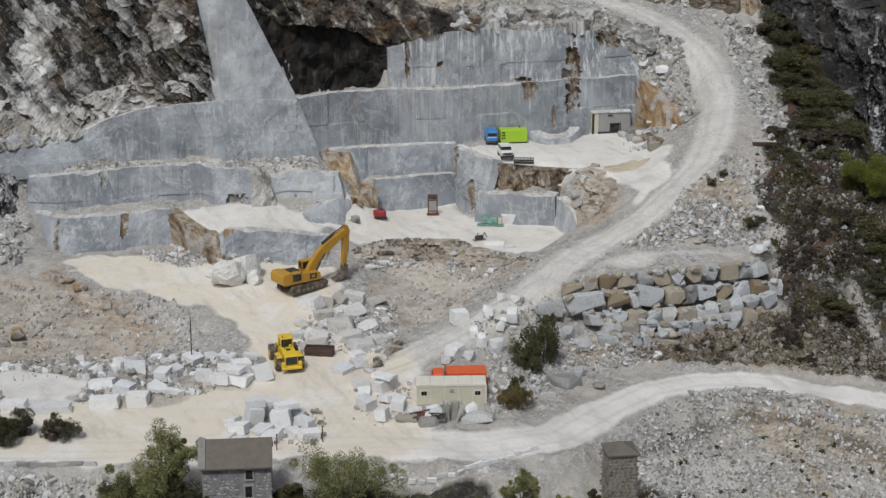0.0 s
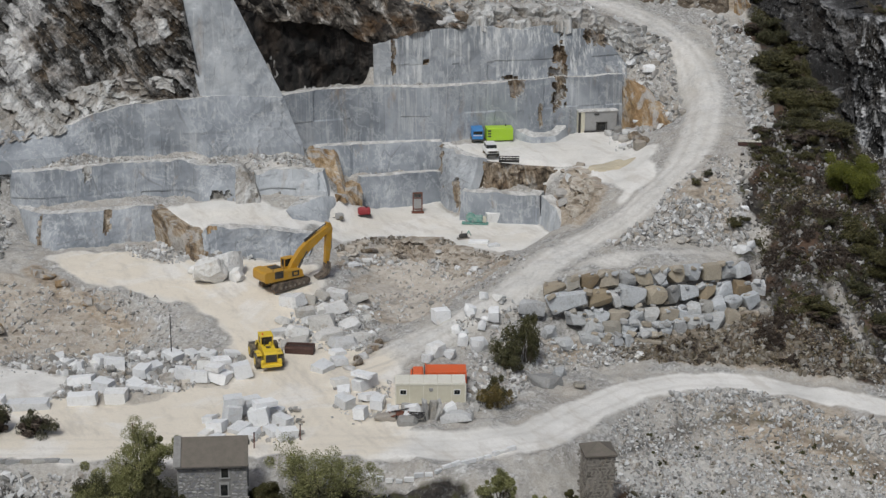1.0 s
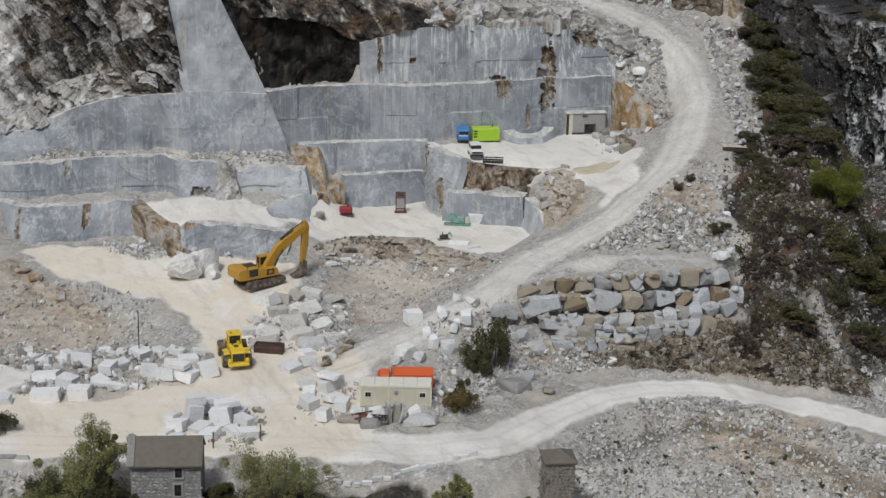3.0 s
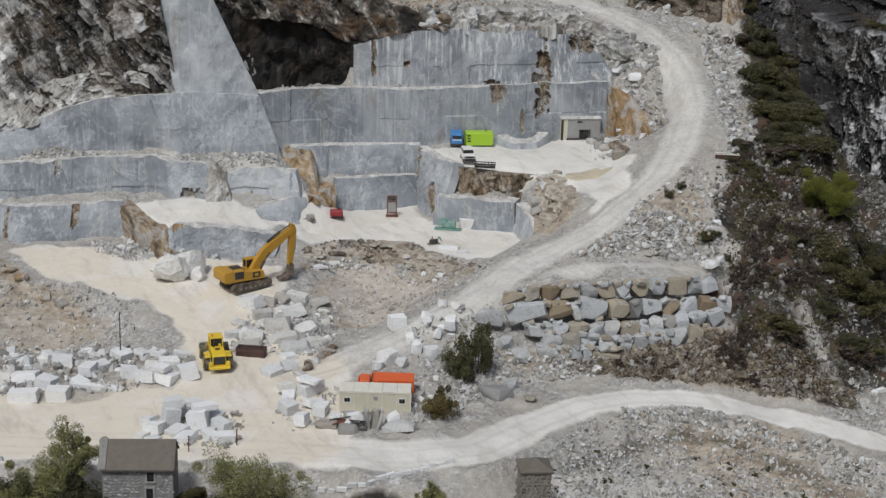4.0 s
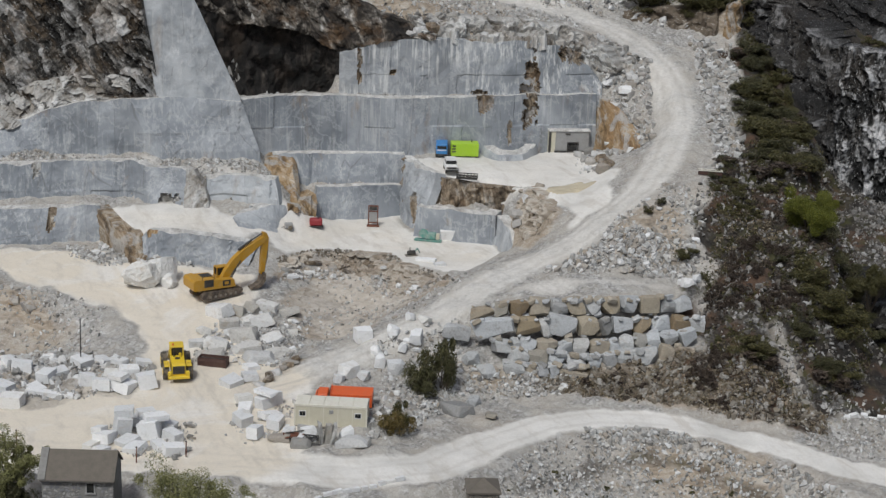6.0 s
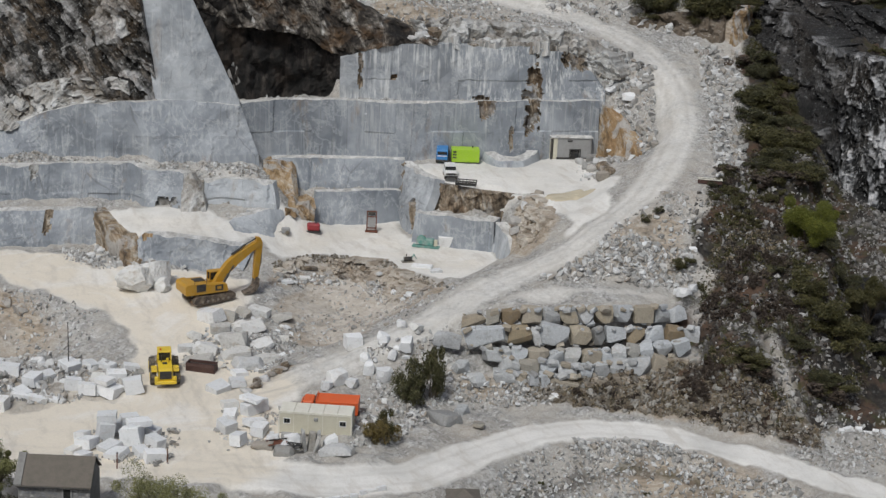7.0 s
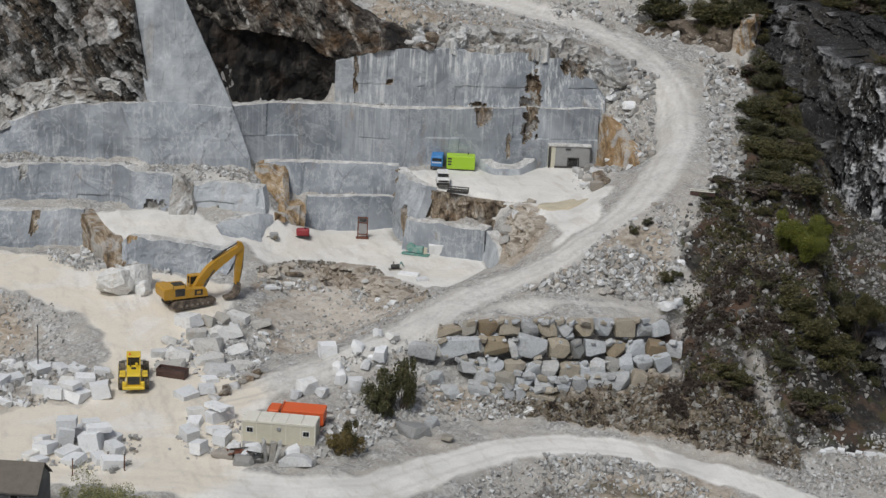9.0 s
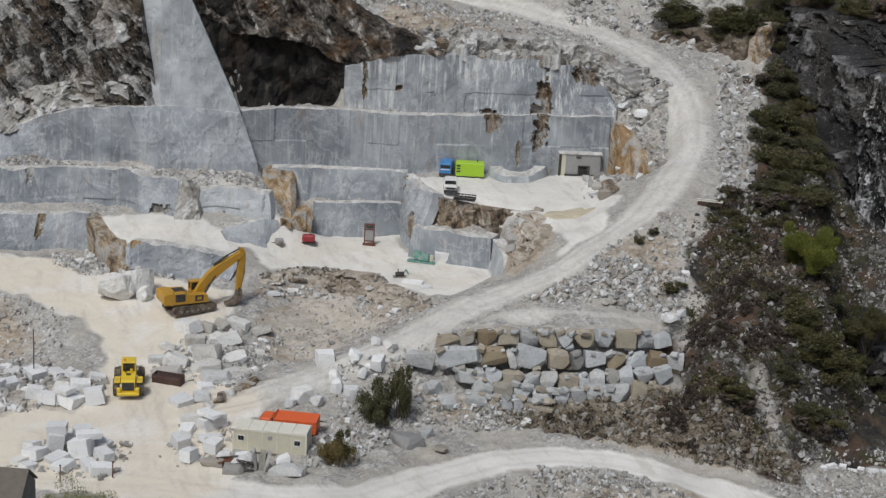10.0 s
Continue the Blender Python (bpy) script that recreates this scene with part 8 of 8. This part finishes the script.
for k, (x, y, w, h) in enumerate(((22.9, -10.0, 1.4, 1.3), (24.2, -9.6, 1.5, 1.6), (23.6, -8.8, 1.3, 1.9))):
    plant(x, y, w, h, "olive" if k == 2 else "rust", LEAF_OLIVE if k == 2 else LEAF_RUST, "olive and brown low bush beside the container", "container bushes", k)
build_tree("broadleaf_tree", "bright yellow-green tree on the dark hillside", 71.6, 33.0, 9.2, 5.4, 5.0, LEAF_BRIGHT, 23, 900, 0.0, size=0.07, trunk_share=0.08)
build_tree("broadleaf_tree", "dark tree at the ravine edge", 78.5, 26.0, 2.0, 6.4, 3.2, LEAF_OLIVE, 24, 300, 0.0, "hillside trees", trunk_share=0.1)
build_tree("broadleaf_tree", "dark green tree crowning the slope", 70.5, 98, 27.5, 6.0, 3.6, LEAF_DARK, 25, 230, 0.0, "hillside trees")
build_tree("broadleaf_tree", "dark green tree crowning the slope", 78, 100, 29, 6.0, 4.0, LEAF_DARK, 26, 230, 0.0, "hillside trees")

KINDS = [("dark", LEAF_DARK, "dark evergreen shrub on the stony hillside"), ("olive", LEAF_OLIVE, "olive green shrub on the stony hillside"), ("bare", TWIG, "bare brown shrub on the stony hillside")]
SCRUB = [(58, 24), (57.5, 13), (61, 6), (66, 6), (74, 10), (77, 17), (80, 30), (79, 50), (80, 62), (77, 76), (72, 90), (69, 88), (69.5, 64), (66, 50), (59, 38), (60, 30)]
CLUMPS = [(62.9, 12.4, 1.5, 6, 1, 1.3), (72.4, 19.9, 3.0, 10, 1, 1.7), (72.4, 12.6, 1.8, 6, 1, 1.4), (56.6, 8.4, 1.3, 8, 2, 1.0), (61.1, 5.4, 3.0, 5, 2, 0.5), (64.9, 19.2, 3.5, 14, 2, 0.9), (60.4, 20.5, 2.2, 9, 2, 1.0), (58.6, 10.8, 1.0, 6, 2, 1.0), (63.4, 25.4, 2.4, 8, 2, 0.9),
          (56.5, 27.6, 0.9, 3, 1, 0.8), (63.4, 34.2, 2.5, 4, 1, 0.9), (70.6, 70.6, 2.5, 9, 1, 1.8), (70.8, 58.4, 3.0, 13, 1, 1.8), (68.8, 51, 2.5, 8, 0, 1.3), (69.6, 64.4, 2.5, 8, 0, 1.6), (63.3, 45.4, 0.9, 3, 1, 0.9),
          (64.2, 39.8, 1.6, 3, 1, 0.9), (70, 80, 2.5, 9, 0, 1.6), (68.4, 43, 2.6, 5, 1, 1.1), (75.5, 30, 2.4, 6, 0, 1.4), (78, 24, 2.4, 5, 0, 1.4), (69, 25, 3.0, 6, 0, 0.9), (66, 28, 2.6, 7, 2, 1.0), (74, 38, 2.0, 6, 1, 1.4), (75, 48, 2.0, 6, 0, 1.4), (67, 16, 2.5, 6, 0, 0.8), (73, 76, 2, 5, 1, 1.5), (57, 98.5, 2.6, 7, 1, 2.2), (63, 96, 2.4, 8, 1, 2.3), (68.5, 94, 1.6, 6, 0, 2.0), (73, 92, 1.6, 4, 1, 1.8), (66, 95.5, 2.2, 7, 1, 2.0), (76, 93.5, 2.2, 9, 1, 1.9), (81, 88, 2.2, 9, 1, 1.9), (87, 84.5, 2.4, 9, 0, 1.9), (80, 73.5, 1.6, 5, 1, 1.0), (86, 72, 1.8, 6, 1, 1.0), (71.6, 46.2, 1.8, 7, 1, 1.6), (73.6, 60, 1.8, 8, 1, 1.6), (74.2, 68, 1.6, 6, 0, 1.5)]


def scrub_mass(name, spots, leaf, label, seed, long=1.6):
    """Thin brush that grows together: leaves and twigs round many short stems, as one mass."""
    rng = random.Random(seed)
    c, r = [], []
    for x, y, size in spots:
        for j in range(8):
            a, far = rng.uniform(0, 6.28), rng.uniform(0.1, 0.9) * size
            px, py = x + far * math.cos(a), y + far * math.sin(a)
            c.append((px, py, ground_z(px, py) + rng.uniform(0.15, 0.9) * size))
            r.append(rng.uniform(0.2, 0.5) * size)
    v, f = leaf_cloud(c, r, 60, 0.085, seed, long)
    tagged(link_mesh(name, v, f, leaf), label, "brush", kind="stuff")


THIN = []
for n, (cx, cy, spread, count, which, s) in enumerate(CLUMPS):
    if which == 2:
        for k in range(count):
            ang, far = SR.uniform(0, 6.28), spread * math.sqrt(SR.random())
            THIN.append((cx + far * math.cos(ang), cy + far * math.sin(ang), s * SR.uniform(0.7, 1.3)))
        continue
    for k in range(count):
        ang, far = SR.uniform(0, 6.28), spread * math.sqrt(SR.random())
        kind, leaf, label = KINDS[which if SR.random() < 0.8 else SR.choice((0, 1, 2))]
        q = s * SR.uniform(0.8, 1.5)
        plant(cx + far * math.cos(ang), cy + far * math.sin(ang), q * 1.2, q * SR.uniform(0.4, 0.7), kind, leaf, label, "hillside shrubs", k + n)
scrub_mass("bare_brush", THIN, TWIG, "bare reddish brown brush on the dark hillside", 91)
scrub_mass("low_brush", [(x, y, SR.uniform(0.4, 0.9)) for x, y in patch_points(SCRUB, 46, SR)], LEAF_OLIVE, "low olive brush scattered over the hillside", 92, 1.0)


def dry_grass(name, poly, tufts, leaf, label, seed):
    """Low tufts of dry grass and heather over a slope, as one mass."""
    rng = random.Random(seed)
    c, r = [], []
    for x, y in patch_points(poly, tufts, rng):
        if noise.noise(Vector((x * 0.2, y * 0.2, seed))) > rng.uniform(-0.25, 0.3):
            c.append((x, y, ground_z(x, y) + 0.12))
            r.append(rng.uniform(0.25, 0.6))
    v, f = leaf_cloud(c, r, 22, 0.10, seed, 1.6)
    tagged(link_mesh(name, v, f, leaf), label, "grass", kind="stuff")


dry_grass("dry_grass", SCRUB, 2600, TWIG, "brown dry grass and heather on the dark slope", 5)
dry_grass("green_grass", SCRUB, 2600, LEAF_OLIVE, "olive green low growth on the dark slope", 6)
dry_grass("bank_grass", [(41, 5), (54, 4.4), (62, 3.2), (70, 3), (70, 8), (60, 13), (54, 12), (43, 8.6)], 260, TWIG, "brown dry grass on the earth bank below the wall", 7)
STRAW = make_leaf_material("dry_straw", [(0.09, 0.07, 0.045), (0.20, 0.16, 0.10), (0.30, 0.25, 0.17), (0.12, 0.09, 0.06)])
dry_grass("straw_grass", [(41, 5), (54, 4.4), (62, 3.2), (70, 3), (70, 8), (60, 13), (54, 12), (43, 8.6)], 620, STRAW, "pale dry straw on the earth bank below the wall", 8)
dry_grass("straw_grass", [(59, 24), (66, 26), (70, 36), (66, 40), (60, 32)], 260, STRAW, "pale dry straw among brown brush", 9)
scrub_mass("bank_brush", [(x, y, SR.uniform(0.35, 0.8)) for x, y in patch_points([(54, 4.4), (70, 3.4), (68, 8), (62, 12), (56, 12), (44, 8.4), (43, 6.4)], 8, SR)], TWIG, "thin brown brush on the earth bank", 93)
for k, (x, y) in enumerate(patch_points([(-33, -18.5), (-20.5, -18), (-21.5, -15.5), (-33, -14.5)], 26, SR)):
    s = SR.uniform(1.0, 1.7)
    plant(x, y, s, s * (0.75 if x > -23 else 1.15), "dark" if k % 4 else "bare", LEAF_DARK if k % 4 else TWIG, "dark ivy thicket beside the road", "roadside thicket", k)
for k, (x, y) in enumerate(patch_points([(-40, -36), (30, -36), (30, -29.6), (16, -30), (-40, -30)], 48, SR)):
    kind, leaf, label = ("dark", LEAF_DARK, "dark undergrowth shrub below the road") if k % 3 else ("olive", LEAF_OLIVE, "olive undergrowth shrub below the road")
    s = SR.uniform(0.8, 1.5)
    plant(x, y, s, s * 0.9, kind, leaf, label, "valley undergrowth", k)
scrub_mass("rubble_weeds", [(x, y, SR.uniform(0.12, 0.32)) for x, y in patch_points([(34, -16), (40, -10), (58, -6), (66, -12), (60, -28), (36, -24)], 70, SR)], LEAF_BROOM, "small weed tufts scattered over the rubble bank", 94, 1.0)
for k, (x, y) in enumerate(((60.3, 40.5), (61.5, 42), (53.5, 34.5), (52, 33.2), (63, 45), (60.5, 37.6), (62.6, 47))):
    plant(x, y, 0.8, 0.7, "olive" if k % 2 else "dark", LEAF_OLIVE if k % 2 else LEAF_DARK, "low shrub at the road shoulder", "shoulder shrubs", k)
